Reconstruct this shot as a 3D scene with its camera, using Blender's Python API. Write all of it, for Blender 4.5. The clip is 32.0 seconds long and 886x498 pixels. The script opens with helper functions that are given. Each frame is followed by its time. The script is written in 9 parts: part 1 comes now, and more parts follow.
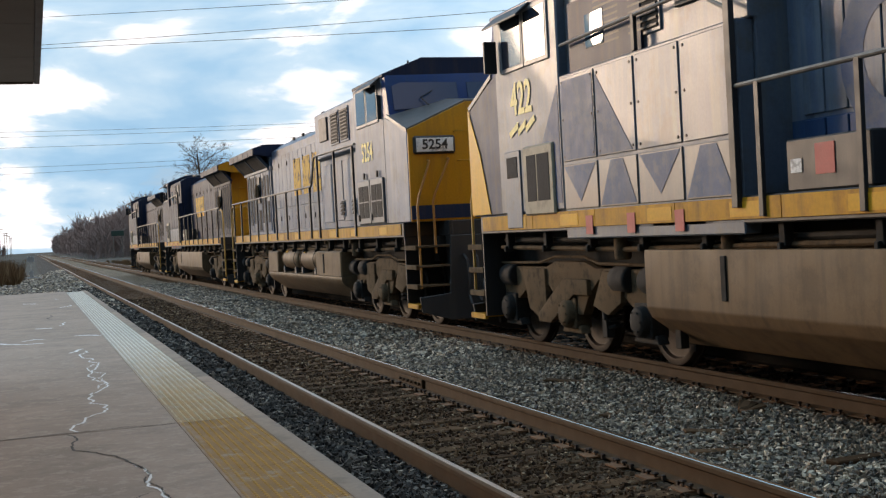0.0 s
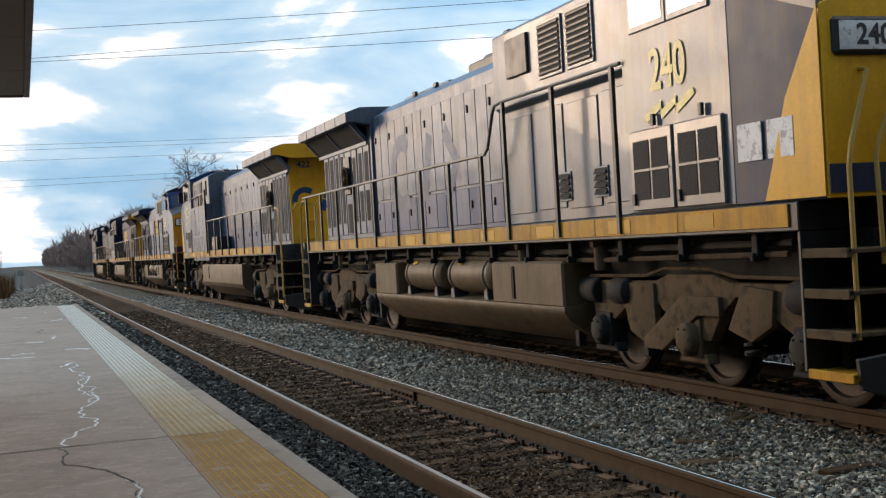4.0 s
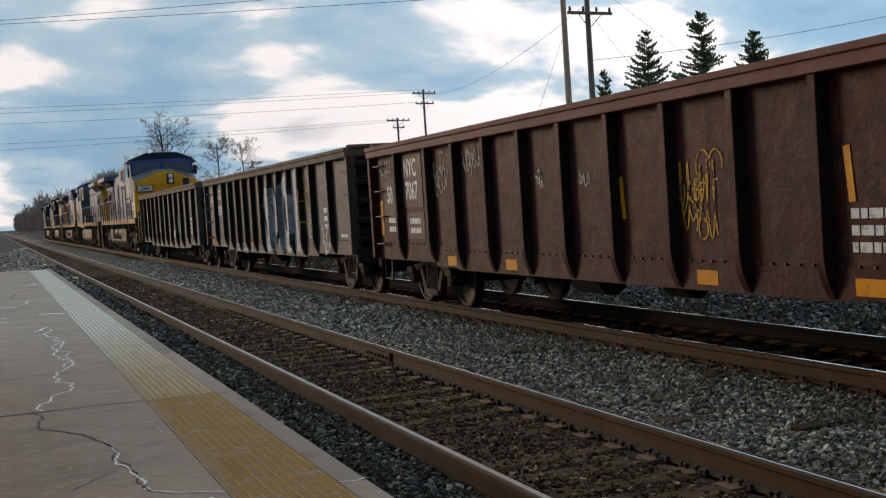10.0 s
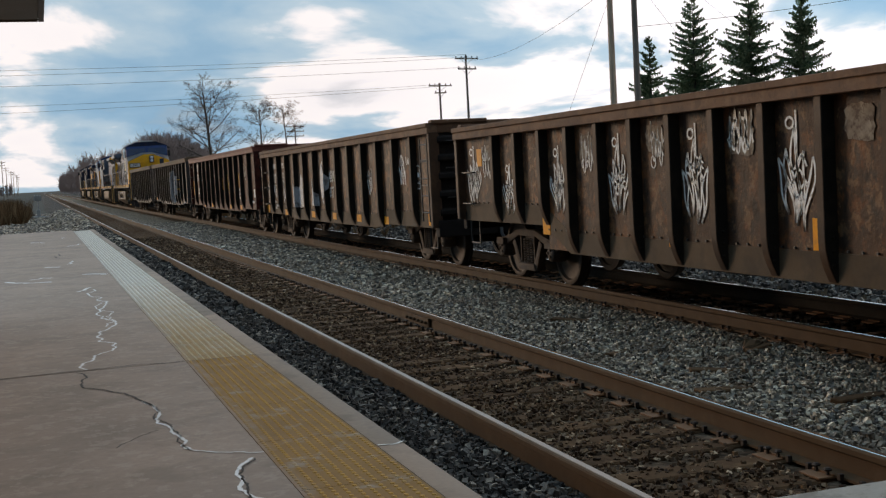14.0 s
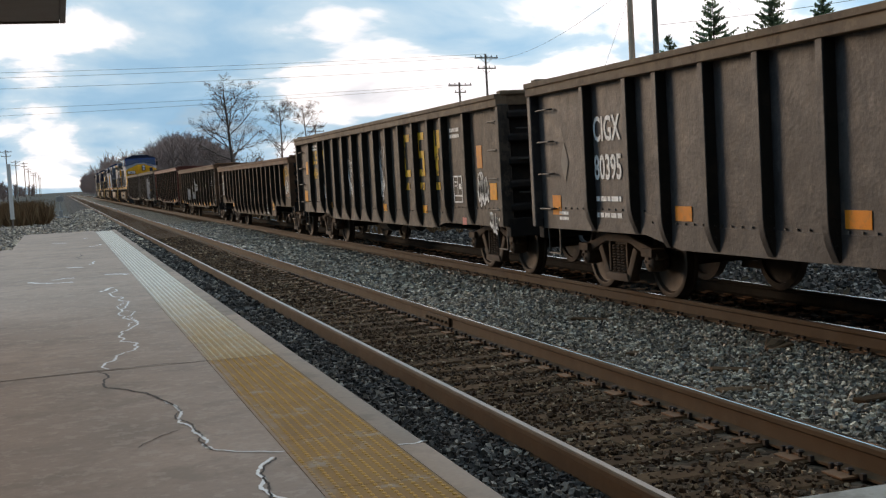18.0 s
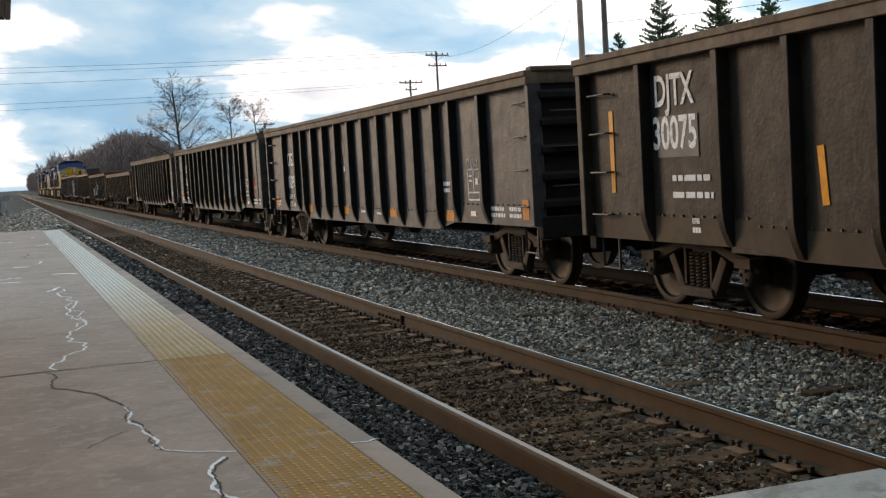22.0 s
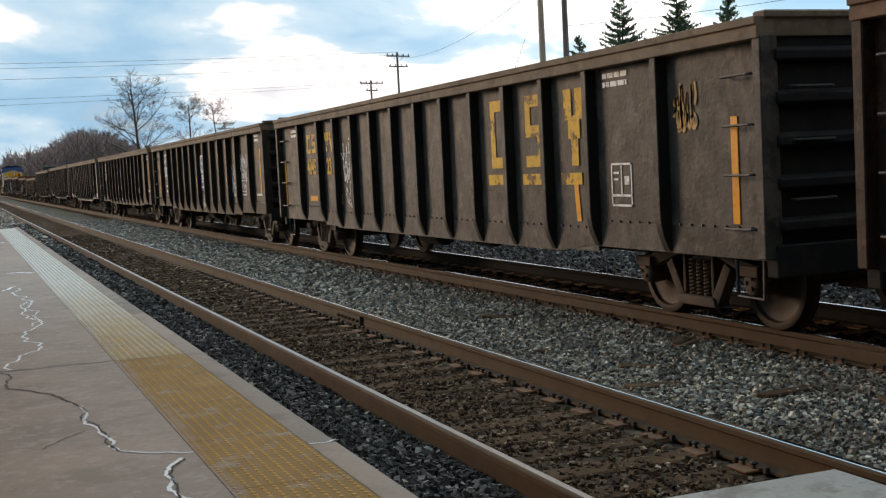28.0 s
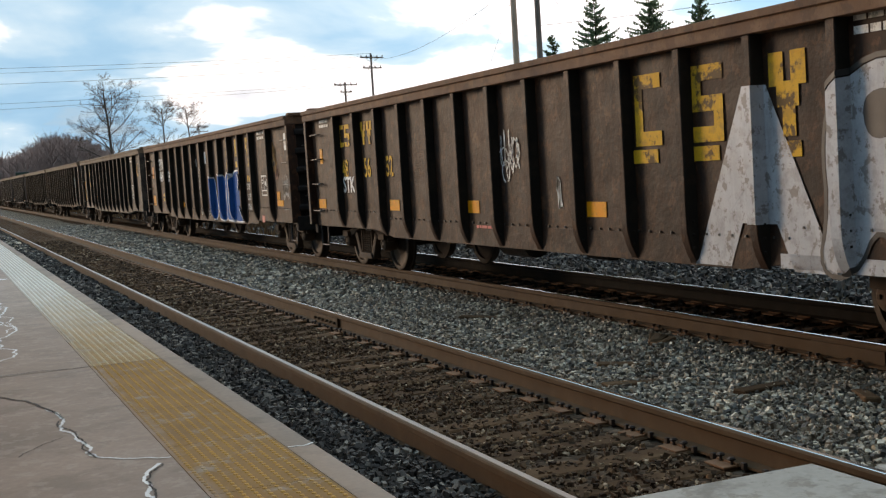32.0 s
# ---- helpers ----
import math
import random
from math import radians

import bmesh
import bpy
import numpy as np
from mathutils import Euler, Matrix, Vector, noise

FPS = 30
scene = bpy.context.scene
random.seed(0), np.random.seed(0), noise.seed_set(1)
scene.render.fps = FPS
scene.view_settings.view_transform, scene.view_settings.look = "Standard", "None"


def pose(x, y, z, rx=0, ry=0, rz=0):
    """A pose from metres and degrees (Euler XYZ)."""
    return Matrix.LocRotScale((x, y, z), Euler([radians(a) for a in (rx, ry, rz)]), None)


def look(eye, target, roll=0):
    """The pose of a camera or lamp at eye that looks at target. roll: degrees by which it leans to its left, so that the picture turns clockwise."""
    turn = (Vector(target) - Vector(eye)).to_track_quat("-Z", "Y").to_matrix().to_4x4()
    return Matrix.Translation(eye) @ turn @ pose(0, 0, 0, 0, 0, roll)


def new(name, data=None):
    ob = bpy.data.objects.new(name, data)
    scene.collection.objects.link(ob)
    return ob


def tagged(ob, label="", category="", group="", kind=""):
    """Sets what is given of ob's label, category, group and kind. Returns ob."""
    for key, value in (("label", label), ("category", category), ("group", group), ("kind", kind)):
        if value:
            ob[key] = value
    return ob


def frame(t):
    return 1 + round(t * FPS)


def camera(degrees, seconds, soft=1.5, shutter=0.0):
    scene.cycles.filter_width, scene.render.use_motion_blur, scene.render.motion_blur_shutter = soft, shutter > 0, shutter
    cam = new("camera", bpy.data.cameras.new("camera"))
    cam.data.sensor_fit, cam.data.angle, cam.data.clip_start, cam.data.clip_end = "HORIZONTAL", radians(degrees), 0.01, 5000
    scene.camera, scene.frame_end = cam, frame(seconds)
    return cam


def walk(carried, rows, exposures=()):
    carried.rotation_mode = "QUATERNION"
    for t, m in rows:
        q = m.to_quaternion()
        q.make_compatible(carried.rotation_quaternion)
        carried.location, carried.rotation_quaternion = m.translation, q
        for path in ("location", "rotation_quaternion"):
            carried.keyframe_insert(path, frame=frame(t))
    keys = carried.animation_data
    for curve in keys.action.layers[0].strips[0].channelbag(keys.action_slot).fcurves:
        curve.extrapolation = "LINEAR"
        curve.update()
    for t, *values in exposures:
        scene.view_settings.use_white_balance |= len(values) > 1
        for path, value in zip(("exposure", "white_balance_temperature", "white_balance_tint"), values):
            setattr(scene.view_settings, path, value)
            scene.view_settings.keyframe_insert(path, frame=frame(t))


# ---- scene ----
cam = camera(40.0, 32.0, soft=1.3)

EYE = 1.685
TURNS = [
(0, -18.66, -0.87, -3.06), (0.5, -18.51, -0.82, -3.13), (1, -18.48, -1.26, -3.59), (1.5, -18.67, -1.13, -2.98), (2, -18.83, -0.48, -2.63), (2.5,
-18.97, -0.63, -2.98), (3, -19.10, -0.66, -3.06), (3.5, -19.27, -0.46, -3.06), (4, -19.11, -0.34, -3.30), (4.5, -19.38, -0.36, -3.19), (6.5, -19.44,
-1.39, -3.37), (7, -19.73, -1.46, -3.55), (7.5, -20.23, -1.44, -3.93), (8, -20.65, -1.44, -3.89), (8.5, -20.86, -1.55, -3.73), (9, -20.62, -1.95,
-3.73), (9.5, -20.01, -2.10, -3.58), (10, -20.18, -2.22, -3.73), (10.5, -20.06, -2.49, -3.46), (11, -20.18, -2.44, -3.67), (11.5, -20.12, -2.56,
-3.11), (12, -19.53, -2.91, -3.17), (12.5, -18.62, -3.03, -3.58), (13, -18.39, -2.82, -3.76), (13.5, -19.04, -3.04, -2.55), (14, -18.20, -3.71,
-3.03), (14.5, -17.93, -3.49, -3.08), (15, -18.00, -3.71, -3.00), (15.5, -18.64, -4.13, -3.15), (17.5, -17.67, -3.68, -2.92), (18, -17.25, -3.68,
-3.21), (18.5, -17.67, -3.78, -3.18), (19, -18.39, -4.28, -3.01), (19.5, -18.76, -3.86, -3.25), (20, -19.06, -3.48, -3.16), (20.5, -19.09, -3.41,
-3.15), (21, -19.36, -3.53, -3.31), (21.5, -19.53, -3.84, -3.16), (22, -19.52, -3.93, -3.35), (22.5, -19.48, -3.82, -3.50), (23, -19.87, -4.00,
-3.58), (23.5, -20.31, -3.66, -3.56), (24, -20.58, -3.46, -3.66), (24.5, -20.75, -3.26, -3.71), (25, -21.28, -3.12, -3.74), (25.5, -21.28, -3.19,
-4.02), (26, -21.36, -3.51, -3.32), (26.5, -21.52, -3.66, -3.39), (28.5, -21.39, -4.04, -2.81), (29, -21.43, -4.12, -3.25), (29.5, -21.64, -4.35,
-3.25), (30, -21.91, -4.49, -3.19), (30.5, -22.25, -4.62, -3.50), (31, -22.54, -4.36, -3.28), (31.5, -22.45, -4.02, -3.22), (32, -22.53, -4.01, -3.58)
]


def aim(yaw, pitch, roll):
    return pose(0, 0, EYE, 0, 0, yaw) @ pose(0, 0, 0, 90 + pitch) @ pose(0, 0, 0, 0, 0, roll)


STOPS = [(0, 0.52, 8100, 23), (4, 0.50, 8100, 23), (6.5, 0.16, 8250, 23), (9, 0.02, 8300, 23), (12, 0.04, 8300, 23), (15, 0.15, 8300, 23), (18, 0.38, 8300, 23), (23, 0.46, 8350, 23), (26, 0.48, 8400, 23), (32, 0.60, 8500, 23)]     # the camera opens up as dark cars fill its view
walk(cam, [(t, aim(a, b, c)) for t, a, b, c in TURNS], STOPS)

# ---- world and sun ----
SUN_AZ, SUN_EL = -30, 11      # degrees from the track's direction, and above the horizon
world = bpy.data.worlds.new("sky")
scene.world = world
world.use_nodes = True
wn, wl = world.node_tree.nodes, world.node_tree.links
wn.clear()


def wnode(kind, **props):
    n = wn.new(kind)
    for k, v in props.items():
        if k == "op":
            n.operation = v
        else:
            n.inputs[int(k[1:])].default_value = v
    return n


def wlink(a, b, i=0):
    wl.new(a, b.inputs[i])
    return b


def ramp_on(nodes, stops, interp="LINEAR"):
    r = nodes.new("ShaderNodeValToRGB")
    r.color_ramp.interpolation = interp
    el = r.color_ramp.elements
    while len(el) < len(stops):
        el.new(0.5)
    for e, (p, c) in zip(el, stops):
        e.position, e.color = p, (*c, 1) if len(c) == 3 else c
    return r


coord = wn.new("ShaderNodeTexCoord")
sep = wlink(coord.outputs["Generated"], wn.new("ShaderNodeSeparateXYZ"))
up = wlink(sep.outputs[2], wnode("ShaderNodeMath", op="MAXIMUM", i1=0.0))
up2 = wlink(up.outputs[0], wnode("ShaderNodeMath", op="ADD", i1=0.26))
px = wlink(sep.outputs[0], wnode("ShaderNodeMath", op="DIVIDE"))
py = wlink(sep.outputs[1], wnode("ShaderNodeMath", op="DIVIDE"))
wlink(up2.outputs[0], px, 1), wlink(up2.outputs[0], py, 1)
flat = wn.new("ShaderNodeCombineXYZ")
px = wlink(px.outputs[0], wnode("ShaderNodeMath", op="ADD", i1=0.27))      # drift of the clouds
wlink(px.outputs[0], flat, 0), wlink(py.outputs[0], flat, 1)
flat.inputs[2].default_value = 3.7
cl1 = wlink(flat.outputs[0], wn.new("ShaderNodeTexNoise"))
cl1.inputs["Scale"].default_value, cl1.inputs["Detail"].default_value, cl1.inputs["Roughness"].default_value = 1.9, 9, 0.5
cl1.inputs["Distortion"].default_value = 0.35
cl2 = wlink(flat.outputs[0], wn.new("ShaderNodeTexNoise"))
cl2.inputs["Scale"].default_value, cl2.inputs["Detail"].default_value = 0.8, 3
both = wlink(cl1.outputs["Fac"], wnode("ShaderNodeMath", op="MULTIPLY_ADD", i1=0.72))
part_b = wlink(cl2.outputs["Fac"], wnode("ShaderNodeMath", op="MULTIPLY", i1=0.28))
wlink(part_b.outputs[0], both, 2)
lean = wlink(sep.outputs[0], wnode("ShaderNodeMath", op="MULTIPLY_ADD", i1=0.09, i2=-0.020))      # cloud thickens towards the right of the line
both = wlink(both.outputs[0], wnode("ShaderNodeMath", op="ADD"))
wlink(lean.outputs[0], both, 1)
cover = wlink(both.outputs[0], ramp_on(wn, [(0.30, (0.35, 0.35, 0.35)), (0.42, (1, 1, 1))]))
shade = wlink(both.outputs[0], ramp_on(wn, [(0.38, (0.20, 0.50, 0.83)), (0.46, (0.29, 0.60, 0.91)), (0.515, (0.46, 0.75, 1.00)), (0.545, (1.00, 1.16, 1.33)), (0.62, (0.96, 1.12, 1.30)), (0.70, (0.46, 0.62, 0.80))]))
sky = wn.new("ShaderNodeTexSky")
sky.sky_type, sky.sun_disc = "NISHITA", False
sky.sun_elevation, sky.sun_rotation = radians(SUN_EL), radians(SUN_AZ)
sky.dust_density, sky.ozone_density = 1.2, 2.0
thin = wlink(sky.outputs[0], wn.new("ShaderNodeVectorMath"))
thin.operation = "SCALE"
thin.inputs["Scale"].default_value = 0.11
mixc = wn.new("ShaderNodeMix")
mixc.data_type = "RGBA"
wl.new(cover.outputs[0], mixc.inputs[0])
wl.new(thin.outputs[0], mixc.inputs[6])
wl.new(shade.outputs[0], mixc.inputs[7])
# the cloud deck is brighter round the veiled sun
sdir = (math.sin(radians(SUN_AZ)) * math.cos(radians(SUN_EL)), math.cos(radians(SUN_AZ)) * math.cos(radians(SUN_EL)), math.sin(radians(SUN_EL)))
dot = wlink(coord.outputs["Generated"], wn.new("ShaderNodeVectorMath"))
dot.operation = "DOT_PRODUCT"
dot.inputs[1].default_value = sdir
glow = wlink(dot.outputs["Value"], ramp_on(wn, [(0.0, (1, 1, 1)), (0.95, (1, 1, 1)), (0.98, (1.2, 1.15, 1.05)), (0.993, (2.0, 1.8, 1.5)), (1.0, (4.0, 3.4, 2.7))]))
# the unseen sky behind the camera is dimmed to darken faces turned that way
ahead = wlink(coord.outputs["Generated"], wn.new("ShaderNodeVectorMath"))
ahead.operation = "DOT_PRODUCT"
ahead.inputs[1].default_value = (0.10, 0.95, 0.28)
half = wlink(ahead.outputs["Value"], wnode("ShaderNodeMath", op="MULTIPLY_ADD", i1=0.5, i2=0.5))
deck = wlink(half.outputs[0], ramp_on(wn, [(0.02, (0.13, 0.13, 0.135)), (0.25, (0.25, 0.25, 0.255)), (0.45, (0.82, 0.82, 0.83)), (0.64, (0.92, 0.92, 0.92)), (0.86, (1.15, 1.15, 1.15)), (0.96, (1.02, 1.02, 1.02)), (1.0, (0.80, 0.80, 0.80))]))
heavy = wn.new("ShaderNodeMix")
heavy.data_type, heavy.blend_type = "RGBA", "MULTIPLY"
heavy.inputs[0].default_value = 1.0
wl.new(mixc.outputs[2], heavy.inputs[6]), wl.new(deck.outputs[0], heavy.inputs[7])
lit = wn.new("ShaderNodeMix")
lit.data_type, lit.blend_type = "RGBA", "MULTIPLY"
lit.inputs[0].default_value = 1.0
wl.new(heavy.outputs[2], lit.inputs[6]), wl.new(glow.outputs[0], lit.inputs[7])
# an overcast deck is brighter overhead than at the horizon
zen = wlink(up.outputs[0], wnode("ShaderNodeMath", op="MULTIPLY_ADD", i1=0.75, i2=0.82))
bg = wlink(lit.outputs[2], wn.new("ShaderNodeBackground"))
wl.new(zen.outputs[0], bg.inputs["Strength"])
wlink(bg.outputs[0], wn.new("ShaderNodeOutputWorld"))

sun = new("sun", bpy.data.lights.new("sun", "SUN"))
sun.data.energy, sun.data.angle, sun.data.color = 1.05, radians(15), (1.0, 0.86, 0.68)
sun.matrix_basis = look((0, 0, 60), tuple(-c * 10 + o for c, o in zip(sdir, (0, 0, 60))))


# ---- materials ----
def mixer(nt, fac, a, b, blend="MIX"):
    m = nt.nodes.new("ShaderNodeMix")
    m.data_type, m.blend_type = "RGBA", blend
    for v, i in ((fac, 0), (a, 6), (b, 7)):
        if isinstance(v, bpy.types.NodeSocket):
            nt.links.new(v, m.inputs[i])
        elif i == 0:
            m.inputs[0].default_value = v
        else:
            m.inputs[i].default_value = (*v, 1)
    return m.outputs[2]


def noise_on(nt, vec, scale, detail=4, rough=0.55, stretch=None):
    if stretch:
        mp = nt.nodes.new("ShaderNodeMapping")
        mp.inputs["Scale"].default_value = stretch
        nt.links.new(vec, mp.inputs[0])
        vec = mp.outputs[0]
    n = nt.nodes.new("ShaderNodeTexNoise")
    n.inputs["Scale"].default_value, n.inputs["Detail"].default_value, n.inputs["Roughness"].default_value = scale, detail, rough
    nt.links.new(vec, n.inputs["Vector"])
    return n.outputs["Fac"]


def band(nt, fac, lo, hi, top=1.0):
    m = nt.nodes.new("ShaderNodeMapRange")
    m.inputs["From Min"].default_value, m.inputs["From Max"].default_value, m.inputs["To Max"].default_value = lo, hi, top
    nt.links.new(fac, m.inputs["Value"])
    return m.outputs[0]


MATS = {}


def surface(name, base, rough=0.6, metal=0.0, alt=None, alt_amount=0.5, scale=1.5, stain=None, stain_amount=0.0, streak=None, streak_amount=0.0,
            fine=60.0, bump=0.15, bump_dist=0.004, vary=0.06, where="Object", spec=0.5, coat=0.0, flake=None, flake_amount=0.0, flake_scale=3.0, scab=None, scab_amount=0.0):
    """A worn surface: base colour, a second tone in clouds, stains in patches, streaks that run down, fine grain."""
    if name in MATS:
        return MATS[name]
    m = bpy.data.materials.new(name)
    m.use_nodes = True
    nt = m.node_tree
    b = nt.nodes["Principled BSDF"]
    tc = nt.nodes.new("ShaderNodeTexCoord")
    oi = nt.nodes.new("ShaderNodeObjectInfo")
    off = nt.nodes.new("ShaderNodeVectorMath")
    off.operation = "MULTIPLY_ADD"
    off.inputs[1].default_value = (1, 1, 1)
    nt.links.new(tc.outputs[where], off.inputs[0])
    sc = nt.nodes.new("ShaderNodeMath")
    sc.operation = "MULTIPLY"
    sc.inputs[1].default_value = 37.0
    nt.links.new(oi.outputs["Random"], sc.inputs[0])
    nt.links.new(sc.outputs[0], off.inputs[2])
    vec = off.outputs[0]
    col = mixer(nt, band(nt, noise_on(nt, vec, scale), 0.35, 0.68, alt_amount), base, alt or tuple(c * 0.62 for c in base))
    col = mixer(nt, band(nt, noise_on(nt, vec, fine, 2), 0.3, 0.75, 0.35), col, tuple(c * 0.6 for c in base))
    if stain:
        col = mixer(nt, band(nt, noise_on(nt, vec, scale * 2.3, 8, 0.68), 0.5, 0.62, stain_amount), col, stain)
    if streak:
        col = mixer(nt, band(nt, noise_on(nt, vec, 3.0, 5, 0.6, (2.2, 2.2, 0.22)), 0.46, 0.7, streak_amount), col, streak)
    if flake:        # scabs of bare or dusty steel with hard rims
        col = mixer(nt, band(nt, noise_on(nt, vec, flake_scale, 10, 0.72), 0.535, 0.575, flake_amount), col, flake)
    if scab:         # small dark scabs that run a little downwards
        col = mixer(nt, band(nt, noise_on(nt, vec, 4.2, 9, 0.66, (1.4, 1.4, 0.8)), 0.53, 0.60, scab_amount), col, scab)
    hsv = nt.nodes.new("ShaderNodeHueSaturation")
    nt.links.new(col, hsv.inputs["Color"])
    mr = nt.nodes.new("ShaderNodeMapRange")
    mr.inputs["To Min"].default_value, mr.inputs["To Max"].default_value = 1 - vary, 1 + vary
    nt.links.new(oi.outputs["Random"], mr.inputs["Value"])
    nt.links.new(mr.outputs[0], hsv.inputs["Value"])
    nt.links.new(hsv.outputs[0], b.inputs["Base Color"])
    rr = nt.nodes.new("ShaderNodeMapRange")
    rr.inputs["To Min"].default_value, rr.inputs["To Max"].default_value = max(0.05, rough - 0.12), min(1, rough + 0.15)
    nt.links.new(noise_on(nt, vec, scale * 3, 5), rr.inputs["Value"])
    nt.links.new(rr.outputs[0], b.inputs["Roughness"])
    b.inputs["Metallic"].default_value = metal
    b.inputs["Specular IOR Level"].default_value = spec
    b.inputs["Coat Weight"].default_value = coat
    if bump:
        bp = nt.nodes.new("ShaderNodeBump")
        bp.inputs["Strength"].default_value, bp.inputs["Distance"].default_value = bump, bump_dist
        big = nt.nodes.new("ShaderNodeMath")
        big.operation = "MULTIPLY_ADD"
        big.inputs[1].default_value = 4.0
        nt.links.new(noise_on(nt, vec, scale * 1.3, 3), big.inputs[0])
        nt.links.new(noise_on(nt, vec, fine, 3), big.inputs[2])
        nt.links.new(big.outputs[0], bp.inputs["Height"])
        nt.links.new(bp.outputs[0], b.inputs["Normal"])
    MATS[name] = m
    return m


def glass(name, tint, rough=0.05):
    m = bpy.data.materials.new(name)
    m.use_nodes = True
    b = m.node_tree.nodes["Principled BSDF"]
    b.inputs["Base Color"].default_value, b.inputs["Roughness"].default_value = (*tint, 1), rough
    b.inputs["Specular IOR Level"].default_value = 0.8
    return m


def islands(name, stops, rough=0.9, bump=0.3, fine=90.0, patch=None, spec=0.15):
    """For joined stuff: a tone for each piece, and wide patches of another tone over the whole."""
    m = bpy.data.materials.new(name)
    m.use_nodes = True
    nt = m.node_tree
    b = nt.nodes["Principled BSDF"]
    ge = nt.nodes.new("ShaderNodeNewGeometry")
    tc = nt.nodes.new("ShaderNodeTexCoord")
    r = ramp_on(nt.nodes, stops)
    nt.links.new(ge.outputs["Random Per Island"], r.inputs[0])
    col = mixer(nt, band(nt, noise_on(nt, tc.outputs["Object"], fine, 3), 0.35, 0.7, 0.5), r.outputs[0], tuple(c * 0.5 for c in stops[0][1]))
    if patch:
        col = mixer(nt, band(nt, noise_on(nt, tc.outputs["Object"], 0.9, 5), 0.48, 0.62, patch[1]), col, patch[0])
    nt.links.new(col, b.inputs["Base Color"])
    b.inputs["Roughness"].default_value = rough
    b.inputs["Specular IOR Level"].default_value = spec
    bp = nt.nodes.new("ShaderNodeBump")
    bp.inputs["Strength"].default_value, bp.inputs["Distance"].default_value = bump, 0.004
    nt.links.new(noise_on(nt, tc.outputs["Object"], fine, 4), bp.inputs["Height"])
    nt.links.new(bp.outputs[0], b.inputs["Normal"])
    return m


CONCRETE = surface("platform_concrete", (0.3212, 0.2441, 0.1950), 0.9, alt=(0.2255, 0.1793, 0.1463), alt_amount=0.8, scale=0.7, stain=(0.1738, 0.1426, 0.1166), stain_amount=0.5, fine=24, bump=0.35, vary=0.03, spec=0.12, flake=(0.3740, 0.3078, 0.2544), flake_amount=0.35, flake_scale=7.0)
COPING = surface("coping_concrete", (0.3025, 0.2322, 0.1823), 0.9, alt=(0.2200, 0.1750, 0.1399), spec=0.12, scale=1.2, stain=(0.1540, 0.1242, 0.1007), stain_amount=0.5, fine=26, bump=0.25, vary=0.03)
CROSSING = surface("crossing_concrete", (0.36, 0.32, 0.27), 0.9, alt=(0.27, 0.235, 0.195), spec=0.12, scale=1.2, stain=(0.16, 0.135, 0.11), stain_amount=0.7, fine=26, bump=0.3, vary=0.03, flake=(0.20, 0.165, 0.13), flake_amount=0.6, flake_scale=6.0)


def tactile(name, fresh, worn, y0, y1, rim):
    """Tactile paint: solid yellow where it is fresh, worn through in patches further along, with a scuffed rim."""
    m = bpy.data.materials.new(name)
    m.use_nodes = True
    nt = m.node_tree
    b = nt.nodes["Principled BSDF"]
    pos = nt.nodes.new("ShaderNodeNewGeometry").outputs["Position"]
    xyz = nt.nodes.new("ShaderNodeSeparateXYZ")
    nt.links.new(pos, xyz.inputs[0])

    def add(a, k, c):
        n = nt.nodes.new("ShaderNodeMath")
        n.operation = "MULTIPLY_ADD"
        nt.links.new(a, n.inputs[0])
        n.inputs[1].default_value = k
        if isinstance(c, bpy.types.NodeSocket):
            nt.links.new(c, n.inputs[2])
        else:
            n.inputs[2].default_value = c
        return n.outputs[0]

    along = add(noise_on(nt, pos, 1.3, 6, 0.65), 9.0, xyz.outputs[1])
    col = mixer(nt, band(nt, noise_on(nt, pos, 3.0, 6, 0.6), 0.35, 0.7, 0.75), fresh, tuple(c * 0.66 for c in fresh))
    col = mixer(nt, band(nt, noise_on(nt, pos, 60, 2), 0.35, 0.75, 0.4), col, tuple(c * 0.55 for c in fresh))
    col = mixer(nt, band(nt, along, y0 + 4.5, y1 + 4.5), col, worn)
    col = mixer(nt, band(nt, noise_on(nt, pos, 4.5, 8, 0.7), 0.55, 0.66, 0.55), col, tuple(0.62 * a + 0.1 for a in worn))
    edge = add(noise_on(nt, pos, 2.2, 6, 0.65), 0.34, xyz.outputs[0])
    col = mixer(nt, band(nt, edge, 1.36, 1.24, rim), col, (0.25, 0.195, 0.155))
    nt.links.new(col, b.inputs["Base Color"])
    b.inputs["Roughness"].default_value, b.inputs["Specular IOR Level"].default_value = 0.72, 0.22
    return m


TACTILE = tactile("tactile_yellow", (0.265, 0.132, 0.032), (0.30, 0.25, 0.19), 14.0, 24.0, 0.8)
TACTILE_WORN = tactile("tactile_worn", (0.33, 0.19, 0.065), (0.38, 0.335, 0.27), 11.0, 20.0, 0.7)
DOME_YELLOW = tactile("dome_yellow", (0.50, 0.262, 0.056), (0.46, 0.38, 0.26), 14.0, 24.0, 0.7)
DOME_WORN = tactile("dome_worn", (0.55, 0.39, 0.18), (0.66, 0.61, 0.53), 9.0, 17.5, 0.5)
FILLER = surface("crack_filler", (0.72, 0.71, 0.68), 0.8, bump=0.1, scale=5)
DARKGAP = surface("joint_dark", (0.035, 0.03, 0.027), 0.95, bump=0)
RAIL_SIDE = surface("rail_rust", (0.0763, 0.0411, 0.0185), 0.8, 0.0, spec=0.2, alt=(0.0449, 0.0248, 0.0130), scale=2.2, stain=(0.0989, 0.0574, 0.0305), stain_amount=0.3, fine=90, bump=0.2)
